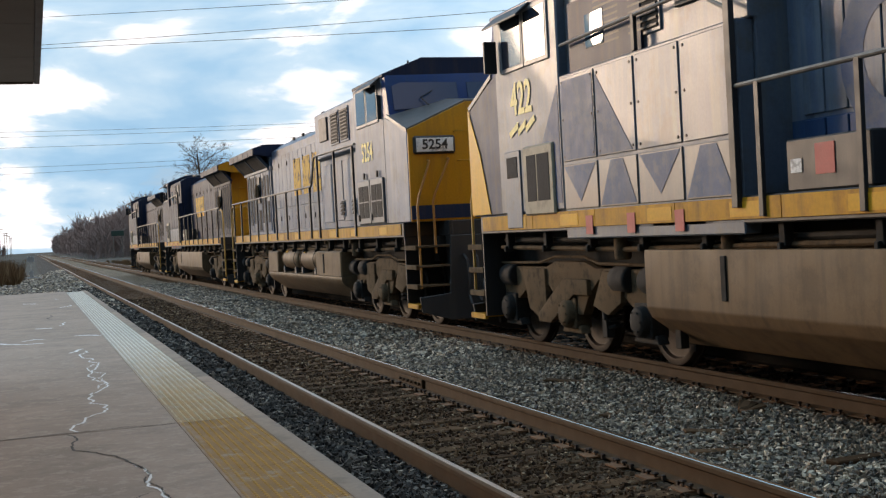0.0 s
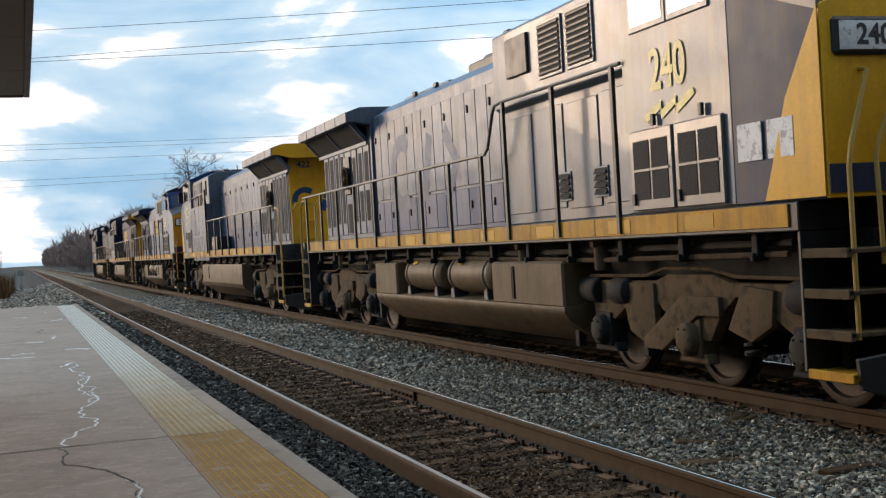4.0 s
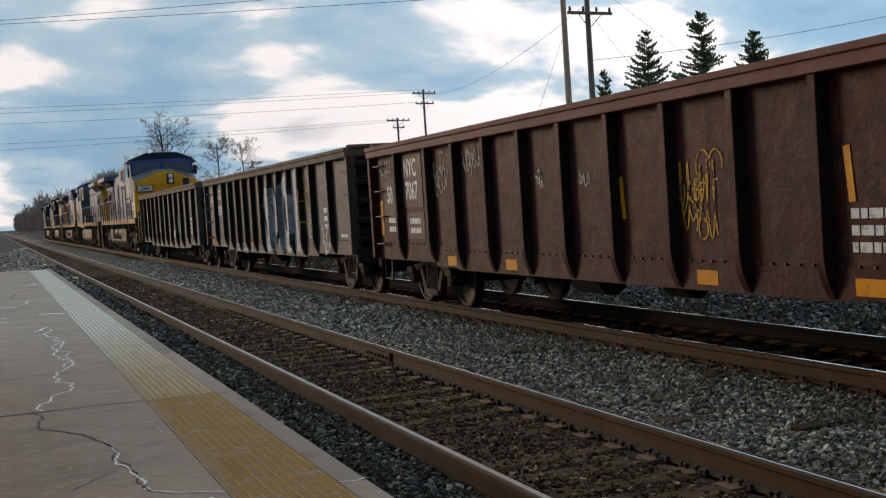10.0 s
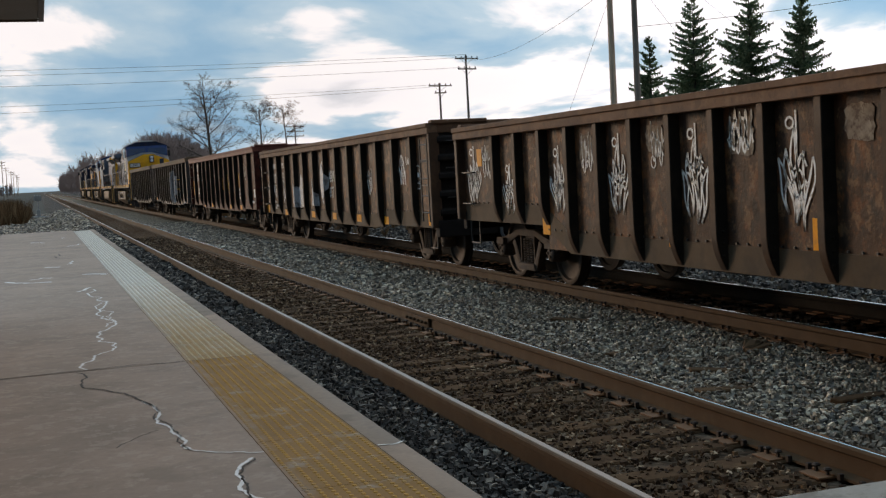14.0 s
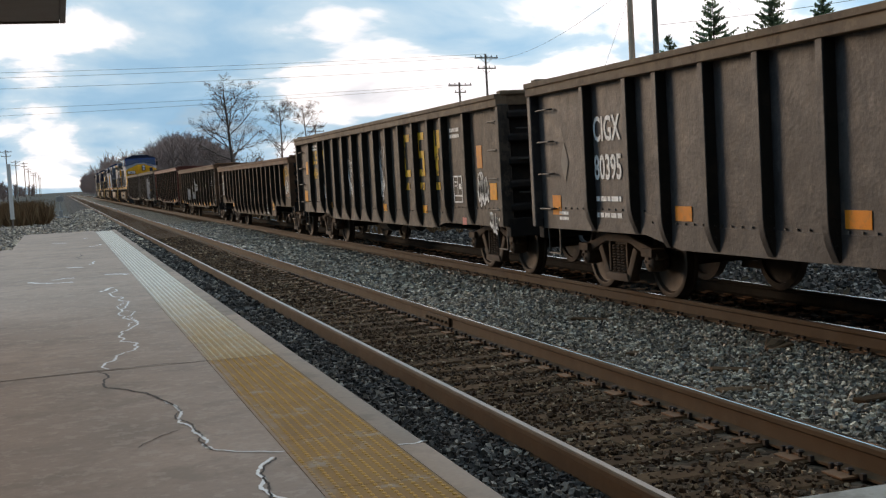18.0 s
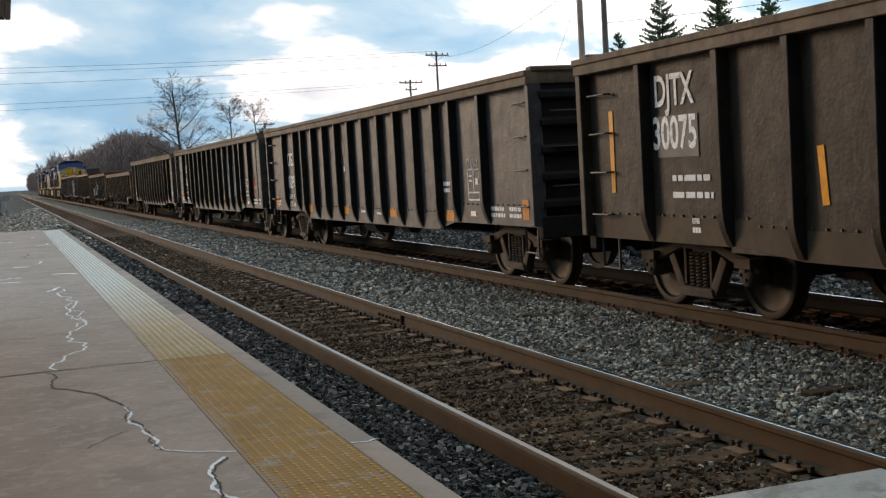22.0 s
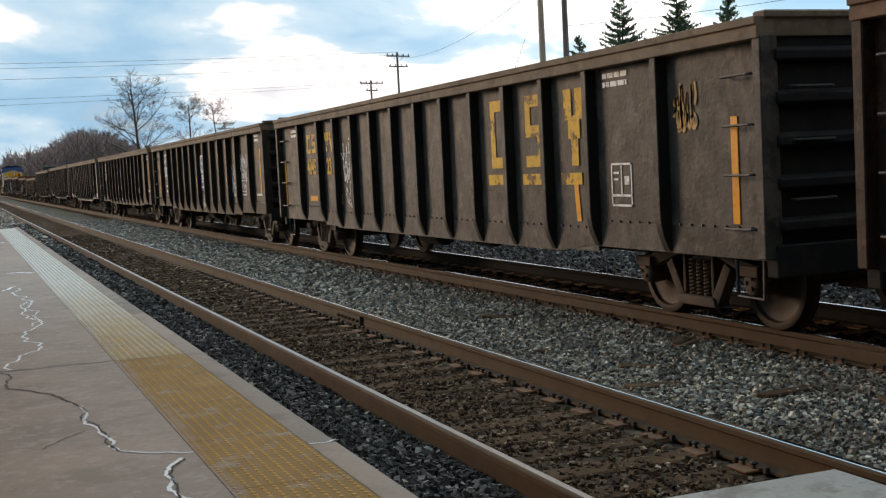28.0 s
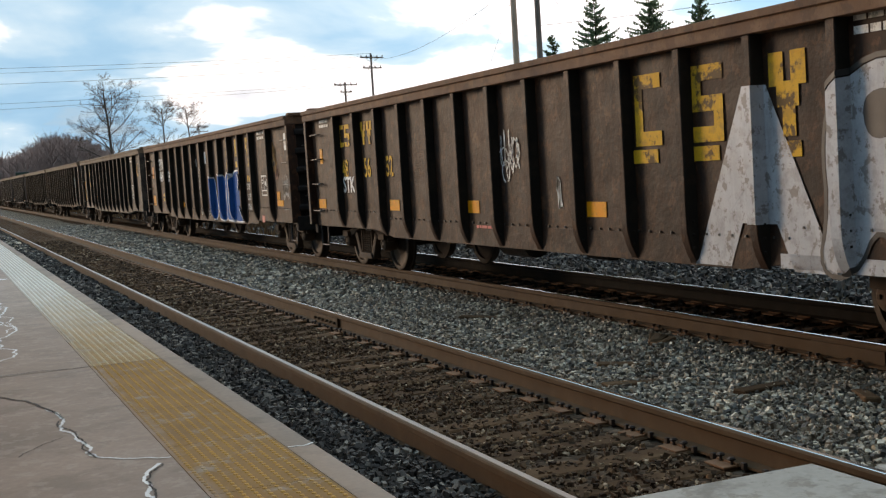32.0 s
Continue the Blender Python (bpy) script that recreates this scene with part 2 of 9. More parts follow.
# rail colour with the shade under the cars painted in
RAIL_SHADE = surface("rail_shaded", (0.018, 0.013, 0.009), 0.8, 0.0, spec=0.15, alt=(0.012, 0.009, 0.007), scale=2.2, stain=(0.035, 0.022, 0.013), stain_amount=0.3, fine=90, bump=0.2)
RAIL_TOP = surface("rail_polished", (0.72, 0.69, 0.65), 0.16, 1.0, alt=(0.45, 0.40, 0.35), scale=1.0, fine=200, bump=0.02)
RAIL_DULL = surface("rail_dull_top", (0.34, 0.29, 0.25), 0.38, 1.0, alt=(0.25, 0.2, 0.16), scale=1.0, fine=150, bump=0.05)
TIE = surface("tie_wood", (0.0845, 0.0437, 0.0217), 0.95, spec=0.1, alt=(0.0493, 0.0264, 0.0138), scale=2.0, stain=(0.1559, 0.0862, 0.0445), stain_amount=0.4, fine=45, bump=0.6, vary=0.2)
PLATE = surface("tie_plate_rust", (0.1695, 0.0750, 0.0301), 0.85, 0.2, alt=(0.1017, 0.0500, 0.0258), scale=6, bump=0.3, vary=0.15)
SPIKE = surface("spike_iron", (0.035, 0.022, 0.016), 0.7, 0.4, scale=8, bump=0.2)
STEEL_DARK = surface("dark_steel", (0.028, 0.026, 0.024), 0.6, 0.3, alt=(0.05, 0.04, 0.03), scale=2, streak=(0.07, 0.05, 0.035), streak_amount=0.4, vary=0.1)
GRIME = surface("truck_grime", (0.1324, 0.0872, 0.0504), 0.85, 0.0, alt=(0.0846, 0.0547, 0.0319), scale=2.4, stain=(0.0221, 0.0169, 0.0123), stain_amount=0.55, fine=50, bump=0.4, vary=0.12, spec=0.1, coat=0.0)
# grime, with the shade under cars and engines also put into the colour
GRIME_SHADED = surface("truck_grime_shaded", (0.0128, 0.0104, 0.0080), 0.85, 0.1, alt=(0.0080, 0.0072, 0.0056), scale=2.4, stain=(0.0360, 0.0224, 0.0144), stain_amount=0.4, fine=50, bump=0.4, vary=0.12)
WHEEL = surface("wheel_steel", (0.0346, 0.0198, 0.0109), 0.6, 0.5, alt=(0.0203, 0.0126, 0.0077), scale=4, vary=0.1)
TANK = surface("fuel_tank_paint", (0.1770, 0.1108, 0.0609), 0.55, 0.0, alt=(0.0990, 0.0598, 0.0333), scale=0.9, stain=(0.0412, 0.0306, 0.0225), stain_amount=0.35, streak=(0.0494, 0.0365, 0.0257), streak_amount=0.45, fine=40, bump=0.15, spec=0.12, coat=0.0)
BLACK = surface("black_paint", (0.02, 0.02, 0.021), 0.5, 0.1, alt=(0.035, 0.032, 0.03), scale=2, streak=(0.06, 0.05, 0.04), streak_amount=0.3)
ORANGE = surface("orange_reflector", (0.75, 0.22, 0.015), 0.4, alt=(0.6, 0.2, 0.03), scale=4, bump=0.02, stain=(0.25, 0.13, 0.05), stain_amount=0.35, spec=0.12)
YELLOW_REFL = surface("yellow_reflector", (0.8280, 0.2924, 0.0084), 0.4, alt=(0.7360, 0.2408, 0.0084), scale=4, bump=0.02, stain=(0.2760, 0.1462, 0.0350), stain_amount=0.35, spec=0.12)
WHITE = surface("white_marking", (0.78, 0.77, 0.74), 0.6, alt=(0.62, 0.60, 0.56), scale=4, stain=(0.25, 0.23, 0.2), stain_amount=0.25, bump=0.02, flake=(0.10, 0.085, 0.07), flake_amount=0.55, flake_scale=9.0)
YELLOW_MARK = surface("yellow_marking", (0.7200, 0.3696, 0.0240), 0.55, alt=(0.5500, 0.2816, 0.0320), scale=4, stain=(0.2000, 0.1144, 0.0480), stain_amount=0.4, bump=0.02, flake=(0.0600, 0.0352, 0.0208), flake_amount=0.9, flake_scale=4.0, spec=0.12)
PANEL_WHITE = surface("panel_white", (0.80, 0.80, 0.79), 0.55, alt=(0.68, 0.68, 0.67), scale=3, bump=0.02, spec=0.2)
PALE_YELLOW = surface("pale_yellow_marking", (0.86, 0.68, 0.22), 0.4, alt=(0.74, 0.56, 0.16), scale=4, bump=0.02, coat=0.02, spec=0.2)
BLUE_MARK = surface("blue_marking", (0.0045, 0.0825, 0.2700), 0.55, spec=0.05, alt=(0.0067, 0.1210, 0.3375), scale=3, bump=0.02, coat=0.0)
NAVY_MARK = surface("navy_marking", (0.035, 0.035, 0.2), 0.55, scale=3, bump=0.02)
GREEN_MARK = surface("pale_green_marking", (0.52, 0.63, 0.53), 0.6, scale=3, bump=0.02, spec=0.2)
RED_MARK = surface("red_marking", (0.55, 0.1, 0.08), 0.6, scale=3, bump=0.02)
FADED_WHITE = surface("faded_white_marking", (0.50, 0.48, 0.44), 0.65, alt=(0.34, 0.31, 0.27), alt_amount=0.9, scale=4, stain=(0.16, 0.10, 0.06), stain_amount=0.7, bump=0.05, flake=(0.13, 0.07, 0.04), flake_amount=0.8, flake_scale=9)
FADED_CHALK = surface("chalk_marking", (0.66, 0.64, 0.60), 0.7, alt=(0.40, 0.37, 0.33), alt_amount=0.9, scale=8, bump=0.02, flake=(0.09, 0.06, 0.045), flake_amount=0.7, flake_scale=14)
OCHRE_MARK = surface("ochre_marking", (0.4620, 0.2200, 0.0330), 0.65, alt=(0.2420, 0.1210, 0.0330), alt_amount=0.9, scale=4, bump=0.05, flake=(0.0550, 0.0352, 0.0242), flake_amount=0.9, flake_scale=6)
RUST_MARK = surface("faded_red_marking", (0.26, 0.07, 0.04), 0.65, alt=(0.13, 0.05, 0.03), scale=4, bump=0.05, flake=(0.05, 0.032, 0.022), flake_amount=0.8, flake_scale=7)
TEAL_MARK = surface("teal_marking", (0.07, 0.22, 0.25), 0.6, alt=(0.05, 0.12, 0.14), scale=3, bump=0.02, flake=(0.05, 0.05, 0.05), flake_amount=0.7, flake_scale=8)
SILVER_MARK = surface("silver_marking", (0.4100, 0.4264, 0.4510), 0.5, 0.0, alt=(0.2788, 0.2911, 0.3116), alt_amount=0.8, scale=3, stain=(0.1640, 0.1558, 0.1476), stain_amount=0.45, streak=(0.5084, 0.5166, 0.5330), streak_amount=0.5, bump=0.05, flake=(0.1148, 0.0943, 0.0779), flake_amount=0.75, flake_scale=8)
GALV = surface("galvanised_bar", (0.45, 0.44, 0.42), 0.45, 0.6, scale=5)
CAB_GLASS = glass("cab_glass", (0.02, 0.03, 0.045))
CAB_GLASS_BLUE = glass("windshield_glass", (0.02, 0.05, 0.11), 0.08)
LAMP = glass("headlight_lens", (0.75, 0.76, 0.78), 0.12)


# ---- mesh building ----
class Build:
    """Collects boxes, prisms, tubes and grids into one mesh."""

    def __init__(self):
        self.v, self.f = [], []

    def add(self, verts, faces):
        n = len(self.v)
        self.v += [tuple(p) for p in verts]
        self.f += [tuple(i + n for i in f) for f in faces]
        return self

    def box(self, x0, x1, y0, y1, z0, z1, m=None):
        vs = [Vector((x, y, z)) for z in (z0, z1) for y in (y0, y1) for x in (x0, x1)]
        if m:
            vs = [m @ p for p in vs]
        return self.add(vs, [(0, 2, 3, 1), (4, 5, 7, 6), (0, 1, 5, 4), (2, 6, 7, 3), (0, 4, 6, 2), (1, 3, 7, 5)])

    def prism(self, pts, axis, a, b):
        """A polygon, drawn in the two other axes, pulled from a to b along axis."""
        put = {"x": lambda p, d: (d, p[0], p[1]), "y": lambda p, d: (p[0], d, p[1]), "z": lambda p, d: (p[0], p[1], d)}[axis]
        n = len(pts)
        vs = [put(p, a) for p in pts] + [put(p, b) for p in pts]
        fs = [tuple(range(n)), tuple(range(2 * n - 1, n - 1, -1))] + [(i, i + n, (i + 1) % n + n, (i + 1) % n) for i in range(n)]
        return self.add(vs, fs)

    def loft(self, rings):
        n = len(rings[0])
        vs = [p for r in rings for p in r]
        fs = [tuple(range(n - 1, -1, -1)), tuple(range((len(rings) - 1) * n, len(rings) * n))]
        for k in range(len(rings) - 1):
            fs += [(k * n + i, k * n + (i + 1) % n, (k + 1) * n + (i + 1) % n, (k + 1) * n + i) for i in range(n)]
        return self.add(vs, fs)

    def tube(self, pts, r, n=6, r1=None):
        pts = [Vector(p) for p in pts]
        rings = []
        for i, p in enumerate(pts):
            d = (pts[min(i + 1, len(pts) - 1)] - pts[max(i - 1, 0)]).normalized()
            a = d.orthogonal().normalized()
            if i:
                a = (pa - d * pa.dot(d)).normalized()
            pa = a
            c = d.cross(a)
            rad = r if r1 is None else r + (r1 - r) * i / (len(pts) - 1)
            rings.append([p + a * math.cos(t) * rad + c * math.sin(t) * rad for t in (2 * math.pi * k / n for k in range(n))])
        return self.loft(rings)

    def lathe(self, prof, m, n=20):
        """Radius and height pairs turned about z, laid by m."""
        return self.loft([[m @ Vector((r * math.cos(t), r * math.sin(t), h)) for t in (2 * math.pi * k / n for k in range(n))] for r, h in prof])

    def mesh(self, name, bevel=0.0, segments=1, smooth=32):
        me = bpy.data.meshes.new(name)
        me.from_pydata(self.v, [], self.f)
        bm = bmesh.new()
        bm.from_mesh(me)
        bmesh.ops.recalc_face_normals(bm, faces=bm.faces)
        if bevel:
            es = [e for e in bm.edges if len(e.link_faces) == 2 and e.calc_face_angle(0) > 0.45]
            bmesh.ops.bevel(bm, geom=es, offset=bevel, segments=segments, profile=0.6, affect="EDGES", clamp_overlap=True)
        bm.to_mesh(me)
        bm.free()
        if smooth:
            me.shade_smooth()
            me.set_sharp_from_angle(angle=radians(smooth))
        me.materials.append(None)
        return me


SHAPES = {}


def shape(key, make, bevel=0.0, segments=1, smooth=32):
    """One mesh for each key, made when first asked for."""
    if key not in SHAPES:
        SHAPES[key] = make().mesh(key, bevel, segments, smooth)
    return SHAPES[key]


def part(name, me, material, parent=None, label="", m=None):
    if isinstance(me, Build):
        me = me.mesh(name)
    ob = new(name, me)
    if not me.materials:
        me.materials.append(None)
    ob.material_slots[0].link = "OBJECT"
    ob.material_slots[0].material = material
    if parent:
        ob.parent = parent
    if m is not None:
        ob.matrix_basis = m
    return tagged(ob, label)


def thing(name, label, category, group="", kind="", m=None):
    ob = new(name)
    if m is not None:
        ob.matrix_basis = m
    return tagged(ob, label, category, group, kind)


# ---- lettering: all strings become meshes at once ----
WORDS = ["240", "422", "5254", "CIGX", "803982", "803996", "NYC", "507067", "707", "534", "80395", "80396", "DJTX", "30075", "30025", "LD LMT", "LT WT", "4864", "26",
         "4845", "23", "4849", "59", "48", "56", "52", "STK", "7067", "50", "S", "M", "O", "E", "A", "V", "ARM", "617", "17", "DON'T", "LOSE", "TOUCH", "GBC", "LD LMT 21550", "LT WT 6650"]
made = []
for word in WORDS:
    cu = bpy.data.curves.new("lettering", "FONT")
    cu.body, cu.size, cu.align_x, cu.align_y, cu.offset, cu.resolution_u = word, 1.0, "CENTER", "CENTER", 0.06 if word in "SMOEAV" else 0.022, 3
    made.append((word, new("lettering", cu)))
bpy.context.view_layer.update()
deps = bpy.context.evaluated_depsgraph_get()
LETTERS = {}
for word, ob in made:
    LETTERS[word] = bpy.data.meshes.new_from_object(ob.evaluated_get(deps))
for word, ob in made:
    bpy.data.objects.remove(ob)

SIDES = {"-x": ((0, -1, 0), (0, 0, 1), (-1, 0, 0)), "+x": ((0, 1, 0), (0, 0, 1), (1, 0, 0)), "-y": ((1, 0, 0), (0, 0, 1), (0, -1, 0)), "+y": ((-1, 0, 0), (0, 0, 1), (0, 1, 0))}


def facing(side, x, y, z, size=1.0, wide=1.0):
    a, b, c = (Vector(q) for q in SIDES[side])
    return Matrix(((a.x * size * wide, b.x * size, c.x, x), (a.y * size * wide, b.y * size, c.y, y), (a.z * size * wide, b.z * size, c.z, z), (0, 0, 0, 1)))


def lettering(word, side, x, y, z, size, material, parent, wide=1.0, name="lettering"):
    return part(name, LETTERS[word], material, parent, "", facing(side, x, y, z, size, wide))


def bars(rows_n, side, x, y, z, w, h, material, parent, rng, name="stencil"):
    """Small unreadable writing: rows of plain bars."""
    b = Build()
    lh = h / rows_n
    for r in range(rows_n):
        at = -w / 2
        while at < w / 2 - 0.03:
            n = rng.uniform(0.05, 0.16) * w * 2
            n = min(n, w / 2 - at)
            zz = h / 2 - (r + 0.5) * lh
            b.add([(at, zz - lh * 0.3, 0), (at + n, zz - lh * 0.3, 0), (at + n, zz + lh * 0.3, 0), (at, zz + lh * 0.3, 0)], [(0, 1, 2, 3)])
            at += n + 0.04 * w
    return tagged(part(name, b.mesh(name, smooth=0), material, parent, "", facing(side, x, y, z)), kind="stuff")


def ribbon(paths, width, rng=None):
    """Flat strokes in the x, y plane."""
    b = Build()
    for path in paths:
        pts = [Vector((*p, 0)) for p in path]
        vs, fs = [], []
        for i, p in enumerate(pts):
            d = (pts[min(i + 1, len(pts) - 1)] - pts[max(i - 1, 0)])
            d = d.normalized() if d.length > 1e-6 else Vector((1, 0, 0))
            nrm = Vector((-d.y, d.x, 0))
            w = width * (rng.uniform(0.7, 1.2) if rng else 1) / 2
            vs += [p + nrm * w, p - nrm * w]
        for i in range(len(pts) - 1):
            fs.append((2 * i, 2 * i + 1, 2 * i + 3, 2 * i + 2))
        b.add(vs, fs)
    return b


def scrawl(seed, w, h, strokes, width):
    """A sprayed tag: a quick zigzag with loops, and a few single strokes of a pen of that width."""
    rng = random.Random(seed)
    paths = []
    peaks = [(-w / 2, rng.uniform(-0.2, 0.3) * h)]
    n = strokes * 2 + 1
    for k in range(1, n):
        x = -w / 2 + w * k / n + rng.uniform(-0.5, 0.3) * w / n
        peaks.append((x, (1 if k % 2 else -1) * h * rng.uniform(0.22, 0.5)))
    path = []
    for (x0, y0), (x1, y1) in zip(peaks, peaks[1:]):
        for i in range(7):
            u = i / 7
            e = (1 - math.cos(math.pi * u)) / 2
            path.append((x0 + (x1 - x0) * u + 0.05 * w * math.sin(math.pi * u) * (1 if y1 > y0 else -1), y0 + (y1 - y0) * e))
    paths.append(path)
    for k in range(max(1, strokes - 1)):
        cx, cy, r = rng.uniform(-0.4, 0.4) * w, rng.uniform(-0.42, 0.42) * h, rng.uniform(0.05, 0.16) * min(w, h) + 0.02
        a0, span = rng.uniform(0, 6.28), rng.uniform(2.5, 6.0)
        paths.append([(cx + r * math.cos(a0 + span * i / 10), cy + 1.3 * r * math.sin(a0 + span * i / 10)) for i in range(11)])
        x, y, a0 = rng.uniform(-0.45, 0.45) * w, rng.uniform(-0.4, 0.2) * h, rng.uniform(0.9, 2.2)
        l = rng.uniform(0.2, 0.45) * h
        paths.append([(x + l * u * math.cos(a0) + 0.1 * l * math.sin(3 * u), y + l * u * math.sin(a0)) for u in (0, 0.25, 0.5, 0.75, 1.0)])
    return ribbon(paths, width * 0.8, rng)


def tag_on(seed, side, x, y, z, w, h, strokes, width, material, parent):
    return part("graffiti", scrawl(seed, w, h, strokes, width).mesh("graffiti", smooth=0), material, parent, "", facing(side, x, y, z))

# ---- ground, platform, tracks ----
RAIL_X = (2.811 - 0.037, 2.811 + 1.435 + 0.037, 6.98, 6.98 + 1.51)     # centres of the four rail heads
NEAR_C, FAR_C = (RAIL_X[0] + RAIL_X[1]) / 2, (RAIL_X[2] + RAIL_X[3]) / 2
EDGE, DECK, DECK_END = 1.874, 0.15, 48.0
GROUND_Z = -0.62

GROUND = surface("rough_ground", (0.105, 0.098, 0.088), 0.95, alt=(0.15, 0.138, 0.12), scale=0.05, stain=(0.10, 0.088, 0.062), stain_amount=0.8, fine=3.0, bump=0.5, bump_dist=0.05, vary=0, spec=0.0)
g = Build()
xs = [-2500, -600, -120, -30, -9, -3, 1.6, 11.5, 16, 30, 120, 600, 2500]
ys = [-60, 0, 40, 80, 140, 250, 500, 1000, 2200, 4200]
g.add([(x, y, GROUND_Z) for y in ys for x in xs], [(j * len(xs) + i, j * len(xs) + i + 1, (j + 1) * len(xs) + i + 1, (j + 1) * len(xs) + i) for j in range(len(ys) - 1) for i in range(len(xs) - 1)])
tagged(part("ground", g.mesh("ground"), GROUND), "brown grey rough ground of dry grass and gravel", "ground", kind="structure")

# ballast bed: one rolling sheet under both tracks
def bed_material():
    """Stony bed: a tone for each stone-sized cell over tones that change from strip to strip across the tracks."""
    m = bpy.data.materials.new("ballast_bed")
    m.use_nodes = True
    nt = m.node_tree
    b = nt.nodes["Principled BSDF"]
    pos = nt.nodes.new("ShaderNodeNewGeometry").outputs["Position"]
    xyz = nt.nodes.new("ShaderNodeSeparateXYZ")
    nt.links.new(pos, xyz.inputs[0])
    # the strip from 7.2 to 8.4 m is painted dark for the train's shade
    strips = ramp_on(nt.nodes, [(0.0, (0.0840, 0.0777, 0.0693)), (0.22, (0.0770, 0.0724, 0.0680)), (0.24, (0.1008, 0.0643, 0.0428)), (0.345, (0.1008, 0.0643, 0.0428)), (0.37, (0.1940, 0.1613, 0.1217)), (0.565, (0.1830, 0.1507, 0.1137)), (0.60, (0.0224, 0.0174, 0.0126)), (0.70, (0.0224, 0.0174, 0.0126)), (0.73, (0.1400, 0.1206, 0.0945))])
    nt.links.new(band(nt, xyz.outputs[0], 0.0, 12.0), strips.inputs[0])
    cells = nt.nodes.new("ShaderNodeTexVoronoi")
    cells.inputs["Scale"].default_value = 17.0
    nt.links.new(pos, cells.inputs["Vector"])
    tone = ramp_on(nt.nodes, [(0.0, (0.25, 0.24, 0.23)), (0.5, (0.8, 0.78, 0.76)), (0.85, (1.4, 1.4, 1.4)), (1.0, (2.6, 2.6, 2.6))])
    nt.links.new(cells.outputs["Color"], tone.inputs[0])
    col = mixer(nt, 1.0, strips.outputs[0], tone.outputs[0], "MULTIPLY")
    col = mixer(nt, band(nt, noise_on(nt, pos, 1.1, 6), 0.48, 0.66, 0.45), col, (0.062, 0.044, 0.03))
    nt.links.new(col, b.inputs["Base Color"])
    b.inputs["Roughness"].default_value, b.inputs["Specular IOR Level"].default_value = 0.95, 0.05
    bp = nt.nodes.new("ShaderNodeBump")
    bp.inputs["Strength"].default_value, bp.inputs["Distance"].default_value = 1.0, 0.03
    nt.links.new(cells.outputs["Distance"], bp.inputs["Height"])
    bp.invert = True
    nt.links.new(bp.outputs[0], b.inputs["Normal"])
    return m


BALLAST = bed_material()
PROFILE = [(0.6, -0.60), (1.2, -0.42), (1.9, -0.25), (2.3, -0.185), (2.68, -0.172), (2.9, -0.207), (3.52, -0.204), (4.1, -0.209), (4.75, -0.19), (5.3, -0.20), (6.0, -0.21), (6.6, -0.20), (7.1, -0.23), (7.73, -0.24), (8.4, -0.23),
           (9.1, -0.25), (9.8, -0.34), (10.8, -0.58)]


b = Build()
ys = [-12 + 0.5 * i for i in range(100)] + [38 + 4 * 1.25 ** i for i in range(24)]
cols = [x for x, _ in PROFILE]
b.add([(x, y, z + 0.018 * noise.noise((x * 1.7, y * 1.7, 0)) * (1 if 1.5 < x < 9.5 else 0)) for y in ys for x, z in PROFILE],
      [(j * len(cols) + i, j * len(cols) + i + 1, (j + 1) * len(cols) + i + 1, (j + 1) * len(cols) + i) for j in range(len(ys) - 1) for i in range(len(cols) - 1)])
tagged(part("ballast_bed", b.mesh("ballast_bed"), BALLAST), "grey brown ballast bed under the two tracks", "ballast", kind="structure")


def stones(name, seed, x0, x1, y0, y1, per_m2, size, material, label, lift=0.0, grow=0.0):
    """Broken stones lying on the bed, each an uneven block."""
    rng = np.random.default_rng(seed)
    n = int((x1 - x0) * (y1 - y0) * per_m2)
    base = np.array([(sx, sy, sz) for sz in (-1, 1) for sy in (-1, 1) for sx in (-1, 1)], float)
    faces = np.array([(0, 2, 3, 1), (4, 5, 7, 6), (0, 1, 5, 4), (2, 6, 7, 3), (0, 4, 6, 2), (1, 3, 7, 5)])
    c = np.stack([rng.uniform(x0, x1, n), rng.uniform(y0, y1, n), np.zeros(n)], 1)
    s = size * rng.uniform(0.55, 1.35, (n, 1, 1)) * rng.uniform(0.55, 1.0, (n, 1, 3)) * (1 + grow * ((c[:, 1] - y0) / (y1 - y0)))[:, None, None]
    pts = base[None] * s * 0.5 * rng.uniform(0.55, 1.15, (n, 8, 3))
    a = rng.uniform(0, 6.28, (n, 3))
    ca, sa = np.cos(a), np.sin(a)
    rz = np.zeros((n, 3, 3))
    rz[:, 0, 0], rz[:, 0, 1], rz[:, 1, 0], rz[:, 1, 1], rz[:, 2, 2] = ca[:, 0], -sa[:, 0], sa[:, 0], ca[:, 0], 1
    rx = np.zeros((n, 3, 3))
    rx[:, 0, 0], rx[:, 1, 1], rx[:, 1, 2], rx[:, 2, 1], rx[:, 2, 2] = 1, ca[:, 1], -sa[:, 1], sa[:, 1], ca[:, 1]
    pts = np.einsum("nij,nvj->nvi", rz @ rx, pts)
    c[:, 2] = np.interp(c[:, 0], [p[0] for p in PROFILE], [p[1] for p in PROFILE]) + lift + rng.uniform(-0.012, 0.03, n)
    v = (pts + c[:, None]).reshape(-1, 3)
    f = (faces[None] + 8 * np.arange(n)[:, None, None]).reshape(-1, 4)
    me = bpy.data.meshes.new(name)
    me.from_pydata(v.tolist(), [], f.tolist())
    me.materials.append(material)
    return tagged(new(name, me), label, "ballast", kind="stuff")


